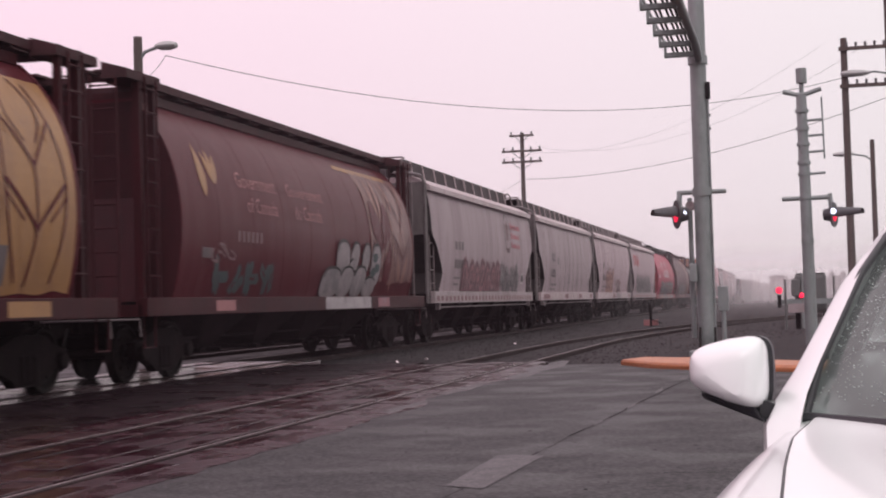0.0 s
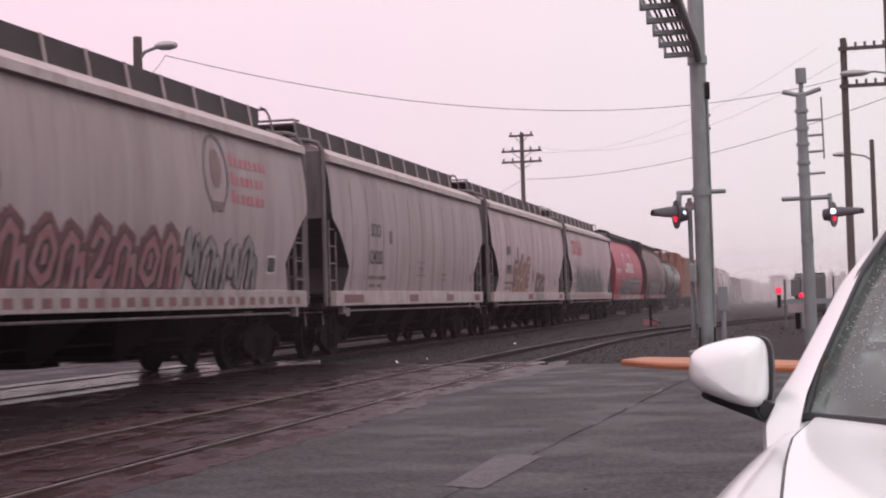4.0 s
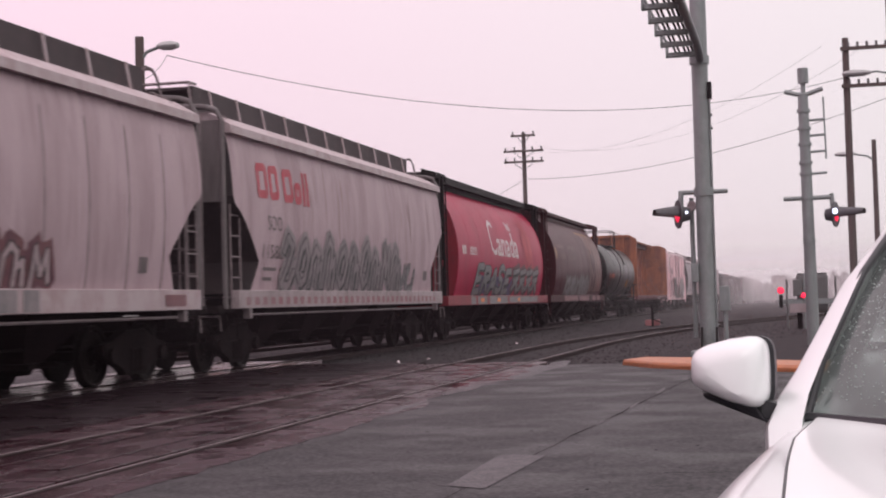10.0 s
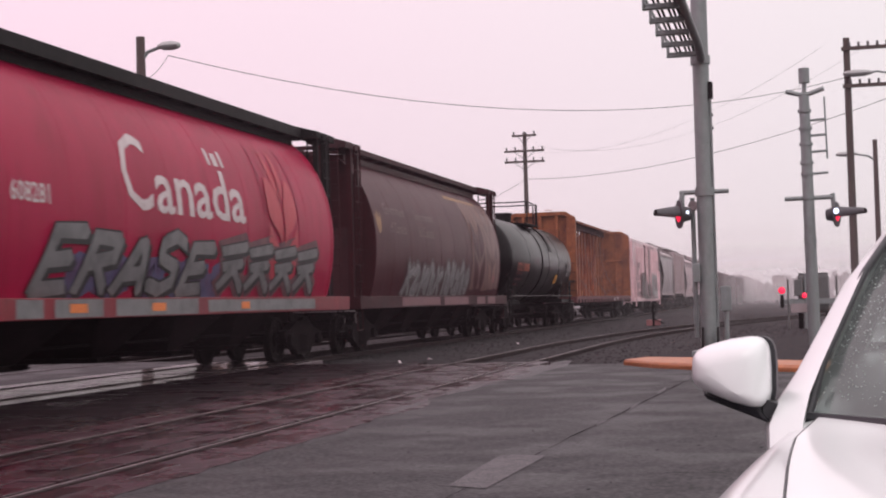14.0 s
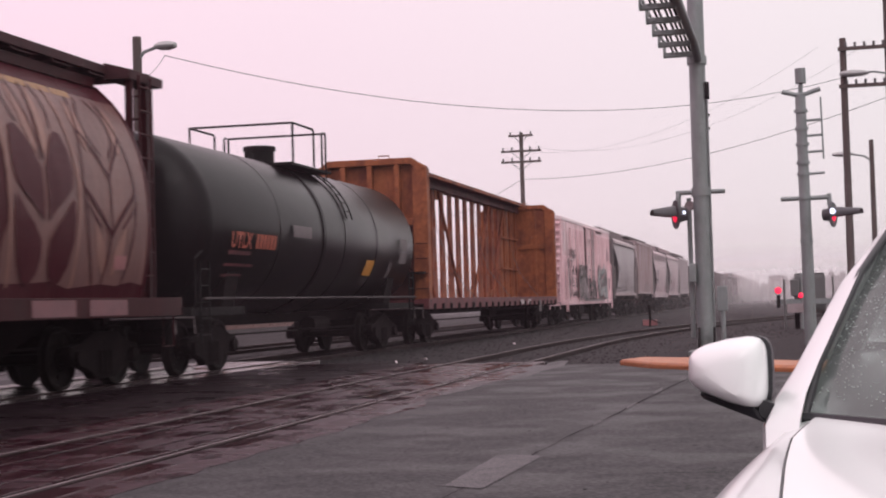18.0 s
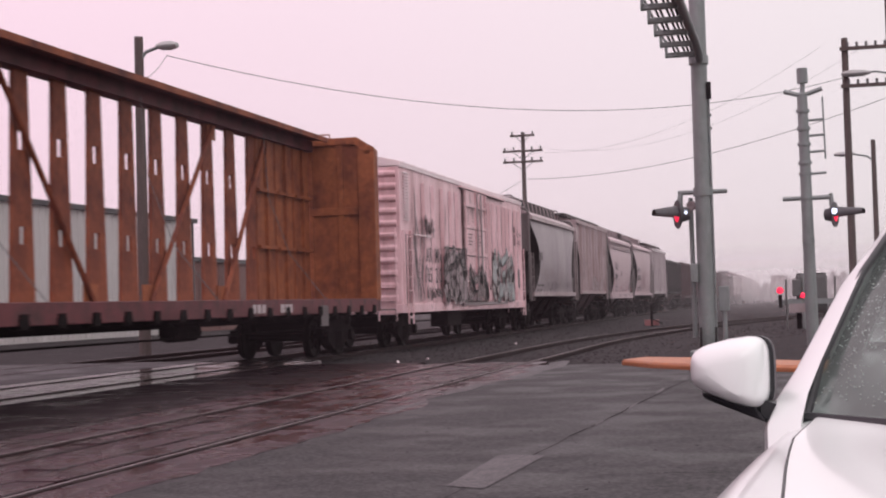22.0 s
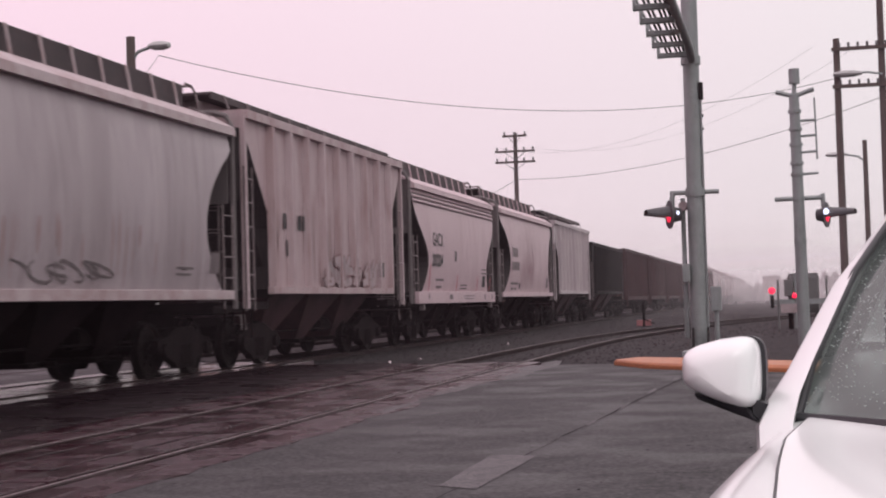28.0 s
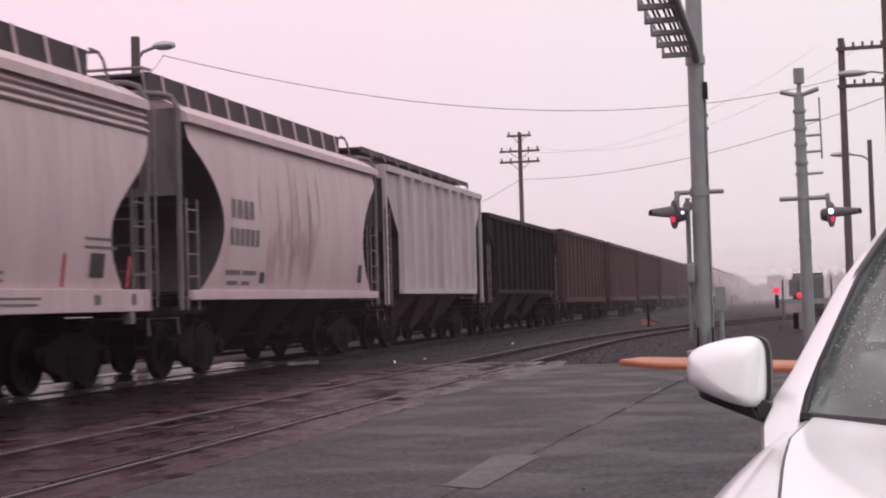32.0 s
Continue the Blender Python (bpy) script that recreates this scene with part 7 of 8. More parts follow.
def deco_first(car, side):
    wheat(car, side, 3.3, 7.0, M_GOLD, M_GOLD, M_GOLD, stalks=(4.4, 6.2), gap=M_MAROON)
    bars("data_panel", [(4.7, 5.5, 1.45, 1.95)], side, M_DIMINK, car, 0.02)
    graffiti(car, side, 2.0, 4.4, 1.35, 2.3, M_TAGTEAL, M_INK, 21, 3)
    bars("sill_patch", [(5.5, 6.6, 1.06, 1.26)], lambda z: 1.56, M_GOLD, car)


def deco_government(car, side):
    letters("lettering", "Government", 0.40, side, -4.7, 3.23, M_PINKINK, car)
    letters("lettering", "of Canada", 0.40, side, -4.35, 2.80, M_PINKINK, car)
    letters("lettering", "Gouvernement", 0.36, side, -2.0, 3.23, M_PINKINK, car)
    letters("lettering", "du Canada", 0.40, side, -1.75, 2.80, M_PINKINK, car)
    bm = bmesh.new()
    for a in (-0.5, 0.0, 0.5):
        leaf(bm, -5.75, 3.2, 0.55 * math.sin(a), 0.62 * math.cos(a), 0.10)
    leaf(bm, -6.25, 2.95, 0.0, 0.9, 0.16)
    wrap(bm, side, 0, 0, 0.008, 0.15)
    me = bpy.data.meshes.new("painted_leaf")
    bm.to_mesh(me)
    bm.free()
    me.materials.append(M_GOLD)
    part("painted_leaf", me, M_GOLD, car, "faded gold maple leaf")
    bars("data_panel", [(-6.5, -6.0, 1.95, 2.12)], side, M_DIMINK, car)
    wheat(car, side, 3.35, 7.0, M_ROSE, M_WHEAT, M_WHEAT, stalks=(4.45, 6.25), gap=M_MAROON, foot=1.62)
    bubble_graffiti(car, side, 0.0, 4.35, 1.34, 2.5, M_TAGMIST, M_INK, M_TAGDARK)
    bars("roof_stripe", [(2.3 + 0.62 * i, 2.85 + 0.62 * i, 4.12, 4.22) for i in range(7)], side, M_GOLD, car)
    scrawl(car, side, -6.2, -5.0, 1.9, 2.2, M_FADELETTER, 24, 4, 0.025)
    bars("number", [(-4.9 + 0.22 * i, -4.78 + 0.22 * i, 2.26, 2.45) for i in range(6)], side, M_FADELETTER, car)
    graffiti(car, side, -5.9, -3.0, 1.36, 2.0, M_TAGDARK, M_MAROON, 23, 4)
    bars("sill_patch", [(0.1, 3.5, 1.04, 1.29)], lambda z: 1.56, M_TAGSILVER, car)
    bars("sill_patch", [(4.1, 5.1, 1.06, 1.27)], lambda z: 1.56, M_TAGROSE, car)
    bars("sill_patch", [(-5.9, -5.0, 1.07, 1.25)], lambda z: 1.56, M_PINKINK, car)


def deco_canada(car, side):
    letters("lettering", "C", 1.4, side, -2.50, 2.60, M_WHITEINK, car, bold=0.004, width=0.98, height=1.14, label="tall white painted letter")
    letters("lettering", "anada", 1.0, side, -1.40, 2.60, M_WHITEINK, car, bold=0.014, width=3.75, height=0.84)
    bars("flag", [(1.05, 1.18, 3.52, 3.80), (1.3, 1.52, 3.52, 3.74), (1.64, 1.77, 3.52, 3.80)], side, M_WHITEINK, car, label="small white flag over the last letters", joined=True)
    letters("lettering", "608281", 0.36, side, -5.75, 2.52, M_WHITEINK, car, bold=0.006)
    bars("lettering", [(-6.75, -6.53, 2.52, 2.78), (-6.47, -6.27, 2.52, 2.78)], side, M_WHITEINK, car)
    wheat(car, side, 2.6, 5.2, None, M_REDFADE, M_RED, 0.004, stalks=(4.3,))
    sprayed(car, side, "ERASE", -5.0, 0.75, 1.34, 2.22, M_TAGFILL, M_INK, 0.12, 0.55, None, 0.10, 0.10)
    graffiti(car, side, -4.6, 1.6, 1.34, 1.9, M_TAGBLUE, M_TAGBLUE, 33, 5, 0.1)
    sprayed(car, side, "5555", 1.1, 6.3, 1.36, 2.22, M_TAGFILL, M_INK, 0.10, 0.1, M_TAGPLUM, 0.09)
    bars("sill_patch", [(-5.6, -4.9, 1.04, 1.28), (-4.6, -3.2, 1.04, 1.28), (-2.8, 0.2, 1.04, 1.28), (0.6, 6.2, 1.06, 1.26)], lambda z: 1.56, M_TAGFILL, car)
    bars("reflector", [(-4.2, -3.7, 1.10, 1.22), (-1.6, -1.1, 1.10, 1.22), (2.1, 2.5, 1.10, 1.22)], lambda z: 1.568, M_ORANGEINK, car)


def deco_brown(car, side):
    wheat(car, side, 3.0, 7.0, M_ROSE, M_WHEAT, M_WHEAT, stalks=(4.15, 6.05), gap=M_BROWN, foot=1.48)
    letters("lettering", "Government", 0.38, side, -6.3, 3.25, M_FADELETTER, car)
    letters("lettering", "of Canada", 0.38, side, -6.0, 2.82, M_FADELETTER, car)
    letters("lettering", "Gouvernement", 0.34, side, -3.4, 3.25, M_FADELETTER, car)
    letters("lettering", "du Canada", 0.38, side, -3.2, 2.82, M_FADELETTER, car)
    sprayed(car, side, "42614", -4.7, -0.75, 1.34, 2.06, M_TAGFILL, M_TAGSILVER, 0.07, 0.4, M_TAGDUSK, 0.03, 0.1)
    sprayed(car, side, "16213", -0.4, 2.75, 1.34, 2.12, M_TAGFILL, M_TAGSILVER, 0.055, 0.35, M_TAGDUSK, 0.03, 0.15)
    bm = bmesh.new()
    for a in (-0.5, 0.0, 0.5):
        leaf(bm, -6.95, 2.75, 0.5 * math.sin(a), 0.6 * math.cos(a), 0.10)
    wrap(bm, side, 0, 0, 0.008, 0.15)
    me = bpy.data.meshes.new("painted_leaf")
    bm.to_mesh(me)
    bm.free()
    me.materials.append(M_GOLD)
    part("painted_leaf", me, M_GOLD, car, "faded gold maple leaf")
    bars("data_panel", [(6.2, 6.6, 1.7, 1.9)], side, M_PINKINK, car, 0.02)
    bars("roof_stripe", [(1.7 + 0.6 * i, 2.24 + 0.6 * i, 4.12, 4.22) for i in range(7)], side, M_GOLD, car)
    bars("sill_patch", [(-5.0, -1.0, 1.06, 1.27), (-0.5, 2.6, 1.05, 1.27), (3.8, 5.0, 1.05, 1.27), (5.4, 6.6, 1.05, 1.27)], lambda z: 1.56, M_TAGPINK, car)


def rust_runs(car, side, y0, y1, z0, z1, seed, count, material=M_RUSTRUN, broad=0.0):
    """Narrow uneven rust streaks running down a side sheet."""
    rng = random.Random(seed)
    bm = bmesh.new()
    for i in range(count):
        y, w = rng.uniform(y0, y1), rng.uniform(0.012, 0.05)
        if broad:
            y, w = y0 + (y1 - y0) * (i + 0.5) / count, broad * rng.uniform(0.6, 1.0)
        top = z1 - rng.random() * 0.4 * (z1 - z0)
        foot = top - rng.uniform(0.35, 1.0) * (top - z0)
        blob(bm, [(y - w * 0.4, top), (y - w, (top * 2 + foot) / 3), (y - w * 0.5, foot), (y + w * 0.2, foot), (y + w * 0.9, (top + foot) / 2), (y + w * 0.4, top)])
    wrap(bm, side, 0, 0, 0.006, 0.25)
    me = bpy.data.meshes.new("rust_run")
    bm.to_mesh(me)
    bm.free()
    me.materials.append(material)
    tagged(part("rust_run", me, material, car), kind="stuff")


def stencil(car, side, y, z, number, ink=M_INK, mark=3):
    """Reporting marks as bars over the wagon's number."""
    if number:
        letters("lettering", "SOO", 0.44, side, y - 0.05, z + 0.62, ink, car, bold=0.006, stretch=0.9)
        letters("number", number, 0.44, side, y - 0.15, z, ink, car, bold=0.008, stretch=0.9)
    else:
        bars("lettering", [(y + 0.30 * i, y + 0.22 + 0.30 * i, z + 0.62, z + 0.95) for i in range(mark)], side, ink, car)
    bars("data_line", [(y - 0.2, y + 0.5, z - 0.36, z - 0.28), (y + 0.6, y + 1.3, z - 0.36, z - 0.28), (y - 0.1, y + 0.4, z - 0.54, z - 0.47), (y + 0.6, y + 1.0, z - 0.54, z - 0.47)], side, M_DIMINK, car)


def deco_h1(car, side):
    bars("lettering", [(-5.1 + 0.42 * i, -4.82 + 0.42 * i, 2.62, 2.86) for i in range(3)], side, M_DIMINK, car)
    bars("number", [(-5.15 + 0.25 * i, -4.97 + 0.25 * i, 2.08, 2.34) for i in range(6)], side, M_DIMINK, car)
    bars("data_line", [(-5.2, -4.4, 1.78, 1.84), (-4.2, -3.6, 1.78, 1.84), (-5.2, -4.6, 1.6, 1.66)], side, M_DIMINK, car)
    sprayed(car, side, "1312131", -4.1, 1.6, 1.43, 2.24, M_TAGROSE, M_INK, 0.085, 0.15, M_TAGPLUM, 0.06, 0.08)
    sprayed(car, side, "6161", 1.5, 5.0, 1.43, 2.26, M_TAGMIST, M_INK, 0.085, 0.2, None, 0.06, 0.10)
    bm = bmesh.new()
    ring = bmesh.new()
    for q in range(28):
        a, b = q * 0.2244, (q + 1) * 0.2244
        stroke(ring, (3.1 + 0.52 * math.cos(a), 3.40 + 0.62 * math.sin(a)), (3.1 + 0.52 * math.cos(b), 3.40 + 0.62 * math.sin(b)), 0.035)
    wrap(ring, side, 0, 0, 0.012)
    rim = bpy.data.meshes.new("emblem_rim")
    ring.to_mesh(rim)
    ring.free()
    rim.materials.append(M_DIMINK)
    tagged(part("emblem_rim", rim, M_DIMINK, car), kind="stuff")
    blob(bm, [(3.1 + 0.24 * math.cos(q * 0.3142), 3.46 + 0.34 * math.sin(q * 0.3142)) for q in range(20)])
    blob(bm, [(2.80, 2.74), (3.40, 2.74), (3.36, 2.90), (2.84, 2.90)])
    wrap(bm, side, 0, 0, 0.008)
    me = bpy.data.meshes.new("emblem")
    bm.to_mesh(me)
    bm.free()
    me.materials.append(M_FADELETTER)
    part("emblem", me, M_FADELETTER, car, "round faded red and brown crest")
    bars("letter_block", [(3.75 + 0.24 * i, 3.91 + 0.24 * i - 0.05 * (i % 3 == 1), z, z + (0.22 if i == 0 else 0.16)) for z, n in ((3.56, 8), (3.24, 7), (2.92, 7)) for i in range(n)], side, M_FADECREST, car, label="faded red painted block")
    bars("data_frame", [(5.55, 6.0, 1.72, 2.06)], side, M_WHITEINK, car)
    bars("data_panel", [(5.59, 5.96, 1.76, 2.02)], side, M_INK, car, 0.012)
    sill_marks(car, 7.5, 1.60, M_TAGPINK)


def deco_h2(car, side):
    stencil(car, side, -4.8, 2.05, "124203")
    bars("data_panel", [(-0.5, 0.35, 2.15, 2.18), (-0.5, 0.35, 1.82, 1.85), (-0.35, 0.2, 2.0, 2.04), (-0.3, 0.15, 1.92, 1.95), (-3.3, -3.0, 2.55, 2.85), (2.3, 2.75, 1.85, 1.9), (2.3, 2.75, 1.72, 1.77), (5.9, 6.1, 1.7, 1.95)], side, M_DIMINK, car)
    bars("reflector", [(-7.1, -5.6, 1.16, 1.34), (-1.5, -0.6, 1.16, 1.34), (2.6, 3.5, 1.16, 1.34), (6.4, 7.1, 1.16, 1.34)], lambda z: 1.60, M_TAGPINK, car)
    bars("data_panel", [(-6.95, -6.65, 0.88, 1.06), (5.6, 5.75, 0.95, 1.08), (6.6, 6.8, 0.95, 1.08)], lambda z: 1.58, M_DIMINK, car)


def deco_h3(car, side):
    stencil(car, side, -5.25, 2.05, "124092")
    sprayed(car, side, "SHAKE", -3.95, -0.75, 1.43, 2.5, M_TAGORANGE, M_TAGPLUM, 0.075, 0.12, M_TAGPINK, 0.04, -0.12)
    sprayed(car, side, "616", 0.75, 2.75, 1.43, 1.98, M_TAGSMOKE, M_INK, 0.05, 0.1, M_TAGPLUM, 0.03, 0.1)
    bars("sill_patch", [(0.45, 1.05, 1.12, 1.40), (1.2, 1.75, 1.12, 1.40), (1.9, 2.3, 1.12, 1.40)], lambda z: 1.60, M_TAGMIST, car)
    bars("data_panel", [(-0.25, 0.45, 2.15, 2.18), (-0.25, 0.45, 1.85, 1.88), (-0.15, 0.35, 2.02, 2.05), (-0.1, 0.3, 1.95, 1.98), (-3.3, -3.0, 2.6, 3.0), (5.4, 5.7, 1.66, 1.9)], side, M_DIMINK, car)
    bars("reflector", [(-1.2, -0.2, 1.16, 1.34), (6.2, 7.0, 1.16, 1.34)], lambda z: 1.60, M_TAGPINK, car)


def deco_cp(car, side):
    rust_runs(car, side, -6.0, 6.5, 2.4, 4.05, 96, 22)
    hollow_blocks(car, side, [(-6.6, -6.02, 3.08, 3.74), (-5.95, -5.42, 3.08, 3.74), (-5.18, -4.6, 3.08, 3.74), (-4.52, -4.1, 3.08, 3.52), (-4.02, -3.88, 3.08, 3.74), (-3.8, -3.66, 3.08, 3.74)], M_REDINK, 0.085, "bright red hollow painted block")
    letters("lettering", "SOO", 0.4, side, -6.1, 2.52, M_DIMINK, car, width=0.78, height=0.28)
    letters("number", "115881", 0.4, side, -6.35, 2.0, M_DIMINK, car, width=1.25, height=0.26)
    bars("data_line", [(-6.3, -5.6, 1.78, 1.84), (-5.4, -4.9, 1.78, 1.84), (-6.3, -5.8, 1.6, 1.66)], side, M_DIMINK, car)
    sprayed(car, side, "2311313161", -5.4, 3.3, 1.44, 2.40, M_TAGMIST, M_INK, 0.085, 0.15, M_TAGMIST, 0.07, 0.12)
    scrawl(car, side, -5.2, 0.2, 1.5, 2.3, M_TAGFILL, 74, 12, 0.035)
    graffiti(car, side, 3.3, 4.75, 1.43, 2.2, M_TAGFILL, M_INK, 76, 3, 0.3)
    bars("data_panel", [(5.7, 6.1, 1.7, 1.95)], side, M_DIMINK, car)
    sill_marks(car, 7.3, 1.60, M_TAGROSE, 0.42)


def deco_g(car, side):
    rust_runs(car, side, -4.0, 4.0, 1.45, 2.6, 95, 18)
    stencil(car, side, -4.4, 2.0, "", M_DIMINK)
    bars("data_panel", [(4.3, 4.7, 1.7, 2.05), (2.9, 3.6, 1.75, 1.79), (2.9, 3.5, 1.65, 1.69)], side, M_DIMINK, car)
    scrawl(car, side, -2.2, 0.6, 1.45, 1.9, M_DIMINK, 81, 7, 0.02)


def deco_rib(car, side):
    rust_runs(car, lambda z: 1.503, -4.0, 4.2, 1.55, 3.4, 94, 40)
    bars("lettering", [(-3.55, -3.35, 2.62, 2.92), (-3.25, -3.05, 2.62, 2.92), (-2.65, -2.45, 2.62, 2.92), (-2.38, -2.18, 2.62, 2.92), (-3.4, -3.2, 2.1, 2.4)], lambda z: 1.512, M_INK, car)
    graffiti(car, side, -1.2, 2.9, 1.55, 2.2, M_TAGSMOKE, M_TAGPINK, 91, 6, 0.2)
    bars("data_panel", [(3.1, 3.5, 1.75, 2.1)], side, M_INK, car)


def deco_gacx(car, side):
    letters("lettering", "GACX", 0.52, side, -3.55, 2.68, M_INK, car, bold=0.008, stretch=0.9)
    letters("number", "200204", 0.48, side, -3.6, 2.12, M_INK, car, bold=0.016, stretch=0.9)
    bars("data_line", [(-3.1, -2.1, 1.72, 1.78), (-3.0, -2.3, 1.52, 1.58), (0.2, 1.1, 1.6, 1.64), (0.2, 1.1, 1.5, 1.54), (3.2, 4.0, 2.1, 2.14), (3.2, 4.2, 1.98, 2.02), (-0.8, -0.5, 2.3, 2.6)], side, M_DIMINK, car)
    bars("data_panel", [(3.4, 3.85, 1.58, 1.92)], side, M_INK, car)
    for y in (-3.85, -0.35, 2.6, 4.6):
        bars("red_mark", [(y, y + 0.09, 1.45, 1.9 + (0.3 if y < -3 else 0.0))], side, M_REDINK, car)
    bars("data_line", [(-4.2, -4.05, 1.22, 1.36), (-1.6, -1.2, 1.2, 1.34), (0.3, 1.9, 1.28, 1.31), (0.4, 1.8, 1.2, 1.23), (3.4, 3.6, 1.2, 1.34), (4.6, 4.75, 1.2, 1.36)], lambda z: 1.60, M_DIMINK, car)


def deco_nskx(car, side):
    rust_runs(car, side, -3.6, 1.5, 1.45, 4.0, 92, 10)
    rust_runs(car, side, -2.1, 0.9, 1.42, 2.9, 97, 17, M_PINKSTAIN, 0.085)
    bars("number", [(-3.95 + 0.25 * i, -3.77 + 0.25 * i, 2.2, 2.5) for i in range(6)], side, M_DIMINK, car)
    stencil(car, side, -3.9, 2.05, "", M_DIMINK, 4)
    bars("data_panel", [(-2.4, -2.15, 1.55, 1.75), (3.9, 4.2, 1.6, 2.0)], side, M_INK, car)


TRAIN = [
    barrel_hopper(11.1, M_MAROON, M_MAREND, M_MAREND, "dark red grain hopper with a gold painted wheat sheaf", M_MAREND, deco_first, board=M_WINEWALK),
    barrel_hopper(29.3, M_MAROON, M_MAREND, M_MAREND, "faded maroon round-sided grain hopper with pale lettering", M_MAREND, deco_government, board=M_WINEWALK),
    slope_hopper(46.67, 15.75, "pale grey covered hopper with a faded crest", M_GREYD, M_LIP, M_ENDGREY, M_SILL, 0, deco_h1, 17.0),
    slope_hopper(63.99, 15.62, "pale grey seamed covered hopper with black numbers", M_GREYD, M_LIP, M_ENDGREY, M_LIP, 11, deco_h2, 17.0),
    slope_hopper(81.03, 15.55, "pale grey seamed covered hopper with orange graffiti", M_GREY, M_LIP, M_ENDGREY, M_LIP, 11, deco_h3, 16.8),
    slope_hopper(98.0, 15.6, "grey covered hopper with large red letter shapes", M_GREY, M_LIP, M_ENDGREY, M_SILL, 0, deco_cp, 17.0),
    barrel_hopper(115.15, M_RED, M_REDEND, M_BLACK, "bright red round-sided grain hopper with white lettering", M_REDEND, deco_canada, board=M_BLACK),
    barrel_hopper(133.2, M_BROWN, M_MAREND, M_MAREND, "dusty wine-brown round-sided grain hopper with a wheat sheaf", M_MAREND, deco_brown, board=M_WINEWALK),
    tank_wagon(149.9, 15.4, 6.75),
    centrebeam(169.4, 11.1, 23.4),
    reefer(191.25, 8.52, 18.6),
    slope_hopper(207.24, 11.15, "cool grey covered hopper with round-cut ends", M_GREYB, M_LIP, M_ENDGREY, False, 0, deco_g, 12.9, round_end=True),
    rib_hopper(219.0, 11.2, "pale pinkish ribbed hopper with rust stains", M_CREAM, 11.8, 9, deco_rib, top=4.66, walk_up=0.26),
    slope_hopper(231.22, 10.8, "clean pale grey covered hopper with a broad sill", M_GACX, M_GACX, M_ENDGREY, M_GACX, 0, deco_gacx, 11.9, deep_notch=True, ridges=(4.05, 3.93, 3.81)),
    slope_hopper(243.8, 11.4, "grey covered hopper with rust streaks", M_GACX, M_GACX, M_ENDGREY, False, 0, deco_nskx, 12.6, round_end=True),
    rib_hopper(256.0, 11.3, "pale grey ribbed hopper with shadow-dark corners", M_GREYC, 12.2, 9, lip=0.45, walk_up=0.38),
    rib_hopper(270.0, 14.6, "dark sooty ribbed hopper", M_BLACK, 15.4, 12, None, roofed=False, top=3.95),
]
y = 277.9
for i in range(7):
    TRAIN.append(gondola(y + 8.1, 15.2, 16.2, M_COAL, "dark brown high-sided gondola"))
    y += 16.2
far_wagon = slope_hopper(y + 8.5, 15.6, "far pale hopper faint in the rain", M_LIP, M_LIP, M_ENDGREY, M_LIP, 0, None, 16.6)
TRAIN.append(far_wagon)
for i in range(1, 11):
    c = copy_thing(far_wagon, pose(TRAIN_X, y + 8.5 + 16.6 * i, 0))
    TRAIN.append(c)
    for b in c.children:
        if b.name.startswith("bogie"):
            for w in b.children:
                WHEELSETS[0.89 if w.location.y > 0 else -0.89].append(w)

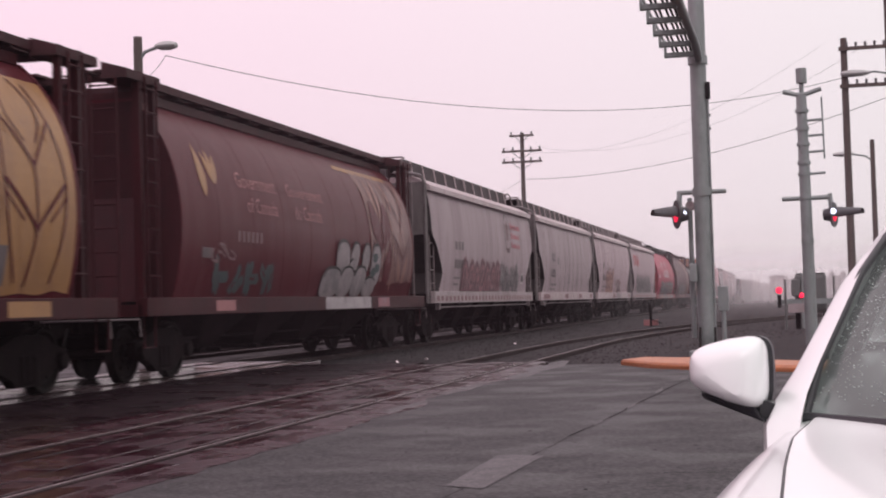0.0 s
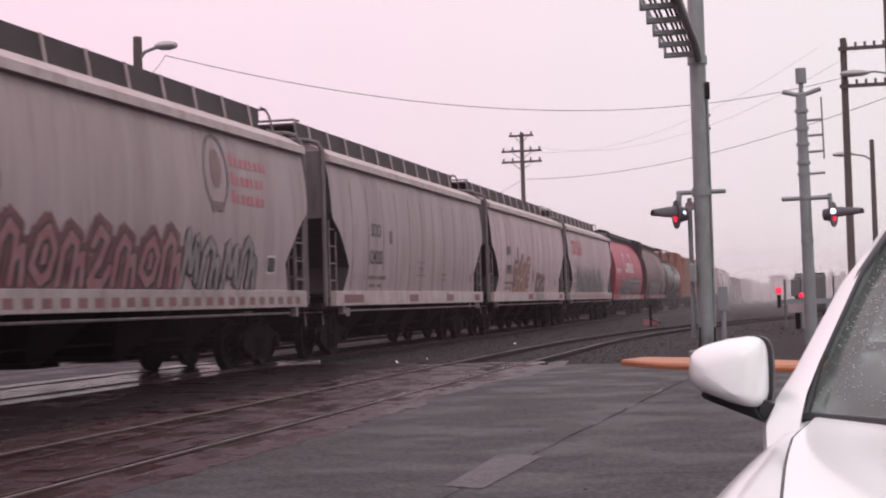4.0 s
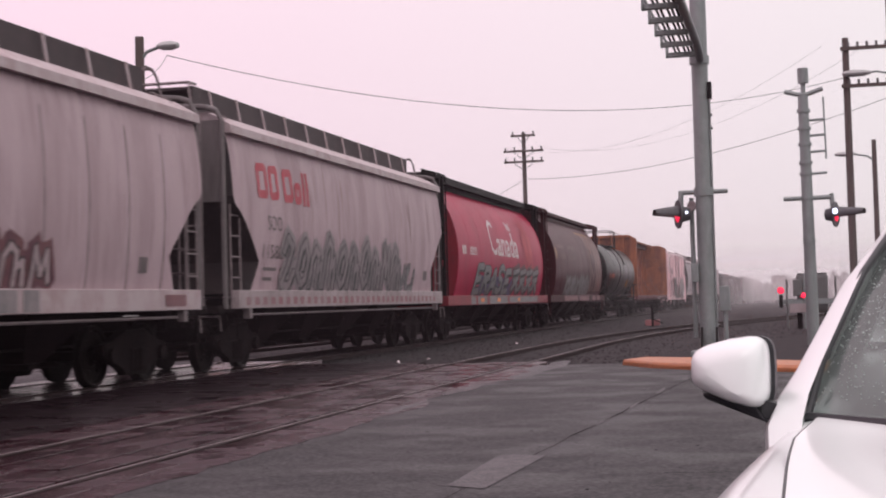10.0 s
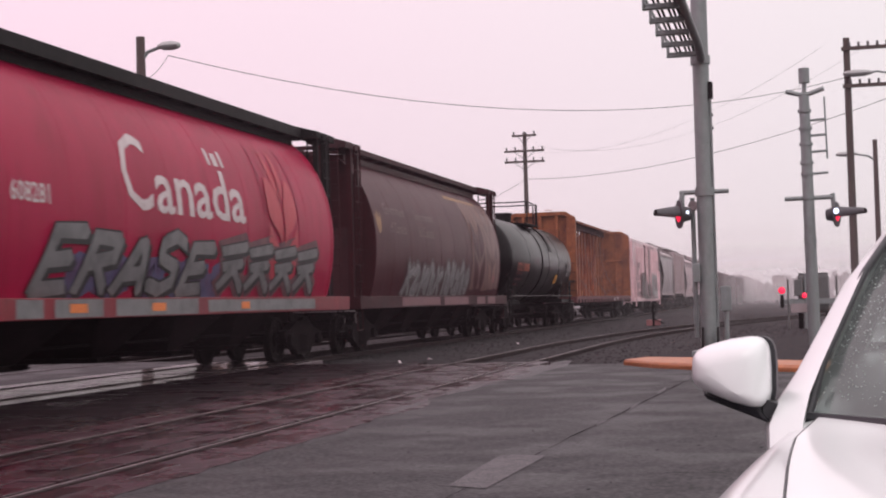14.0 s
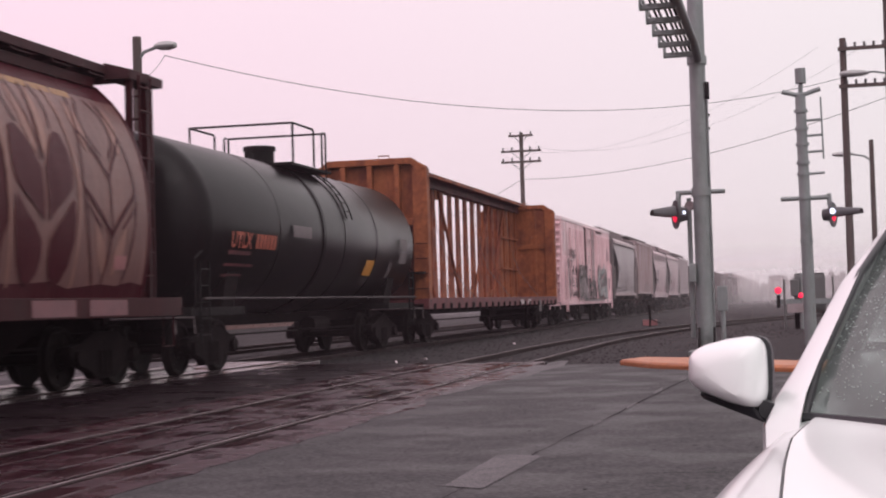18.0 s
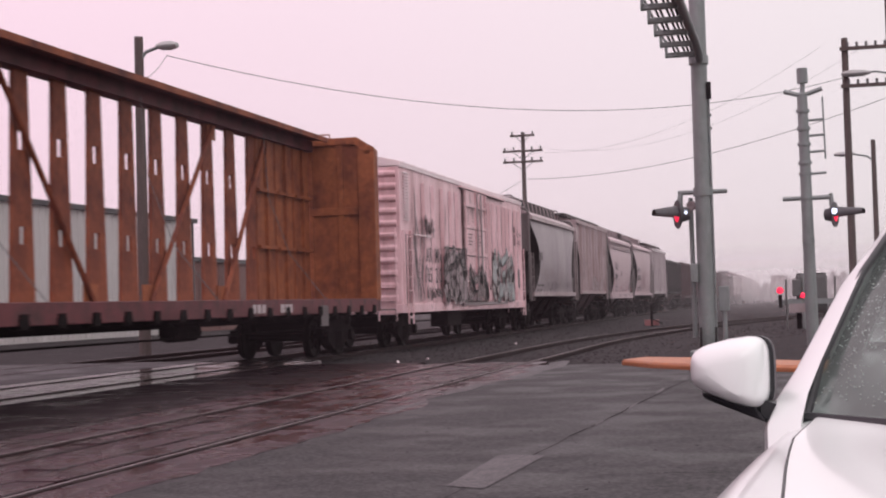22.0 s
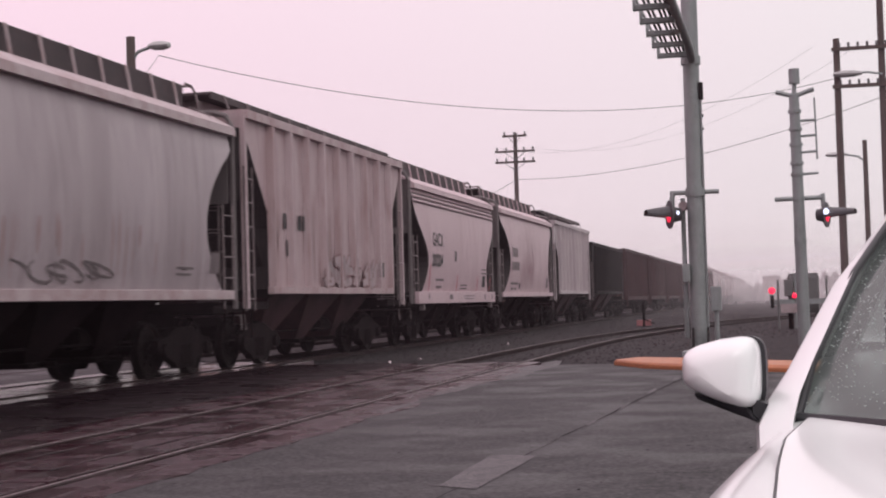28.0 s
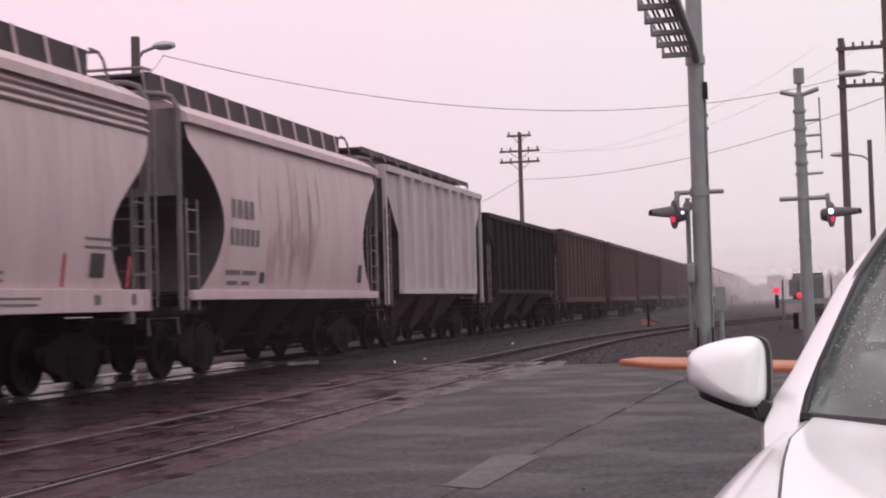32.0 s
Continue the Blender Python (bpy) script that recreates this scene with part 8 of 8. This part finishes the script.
# ---- rain haze: ragged see-through sheets added across the tracks to lighten what lies behind ----
def haze_material(thick):
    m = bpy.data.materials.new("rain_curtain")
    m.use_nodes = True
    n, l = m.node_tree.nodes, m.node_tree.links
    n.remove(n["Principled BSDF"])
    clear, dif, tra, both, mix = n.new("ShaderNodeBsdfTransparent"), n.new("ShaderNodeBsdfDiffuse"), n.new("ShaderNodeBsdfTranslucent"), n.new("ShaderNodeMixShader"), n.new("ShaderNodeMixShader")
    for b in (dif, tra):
        # the thin near sheets tint their haze pink
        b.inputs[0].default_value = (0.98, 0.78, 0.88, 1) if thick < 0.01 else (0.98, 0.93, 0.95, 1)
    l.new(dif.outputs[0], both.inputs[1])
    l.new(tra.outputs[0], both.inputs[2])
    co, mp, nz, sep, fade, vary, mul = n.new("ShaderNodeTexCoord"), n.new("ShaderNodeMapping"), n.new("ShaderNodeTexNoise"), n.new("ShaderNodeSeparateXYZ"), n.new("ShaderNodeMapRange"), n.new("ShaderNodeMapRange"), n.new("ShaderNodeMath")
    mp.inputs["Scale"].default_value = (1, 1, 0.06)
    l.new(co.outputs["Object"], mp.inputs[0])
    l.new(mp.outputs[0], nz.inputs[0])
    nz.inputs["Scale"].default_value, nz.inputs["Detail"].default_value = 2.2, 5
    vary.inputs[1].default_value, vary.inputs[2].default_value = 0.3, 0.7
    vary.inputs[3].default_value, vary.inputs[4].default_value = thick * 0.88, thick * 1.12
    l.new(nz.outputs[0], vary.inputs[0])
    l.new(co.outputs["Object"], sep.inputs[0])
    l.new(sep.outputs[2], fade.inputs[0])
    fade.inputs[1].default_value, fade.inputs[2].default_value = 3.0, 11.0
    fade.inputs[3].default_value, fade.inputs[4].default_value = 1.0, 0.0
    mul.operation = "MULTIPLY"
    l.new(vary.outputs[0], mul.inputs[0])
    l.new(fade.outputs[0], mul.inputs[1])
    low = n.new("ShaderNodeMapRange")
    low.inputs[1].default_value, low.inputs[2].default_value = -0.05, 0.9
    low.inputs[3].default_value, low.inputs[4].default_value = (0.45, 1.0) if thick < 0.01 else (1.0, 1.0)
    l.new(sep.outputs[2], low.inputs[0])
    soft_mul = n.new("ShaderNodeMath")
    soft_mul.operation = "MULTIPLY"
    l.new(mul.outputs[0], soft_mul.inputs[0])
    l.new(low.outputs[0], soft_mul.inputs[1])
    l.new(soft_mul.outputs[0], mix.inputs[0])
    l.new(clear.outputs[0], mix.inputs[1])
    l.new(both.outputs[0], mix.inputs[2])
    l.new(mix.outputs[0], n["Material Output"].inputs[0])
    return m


# near sheets lift the dark tones, far ones fade the train into haze
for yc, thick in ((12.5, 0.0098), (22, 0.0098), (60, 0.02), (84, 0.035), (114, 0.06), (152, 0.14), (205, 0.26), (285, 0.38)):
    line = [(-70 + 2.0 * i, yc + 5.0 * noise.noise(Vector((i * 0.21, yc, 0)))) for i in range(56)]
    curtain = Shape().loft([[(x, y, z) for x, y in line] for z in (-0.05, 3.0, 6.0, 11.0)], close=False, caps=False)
    tagged(part("rain_curtain", curtain, haze_material(thick), smooth=True), "see-through haze sheet standing in for rain mist over the tracks", "rain", "curtains of rain", "stuff")


def motions():
    times = [2.0 * i for i in range(17)]
    for wagon in TRAIN:
        y0 = wagon.matrix_basis.translation.y
        walk(wagon, [(t, pose(TRAIN_X, y0 - travelled(t), 0)) for t in times])
    for off, sets in WHEELSETS.items():
        walk(sets[0], [(0.1 * i, pose(0, off, WHEEL_R, math.degrees(travelled(0.1 * i) / WHEEL_R) % 360)) for i in range(321)])
        keys = sets[0].animation_data
        for w in sets[1:]:
            w.rotation_mode = "QUATERNION"
            w.animation_data_create()
            w.animation_data.action = keys.action
            w.animation_data.action_slot = keys.action_slot


motions()
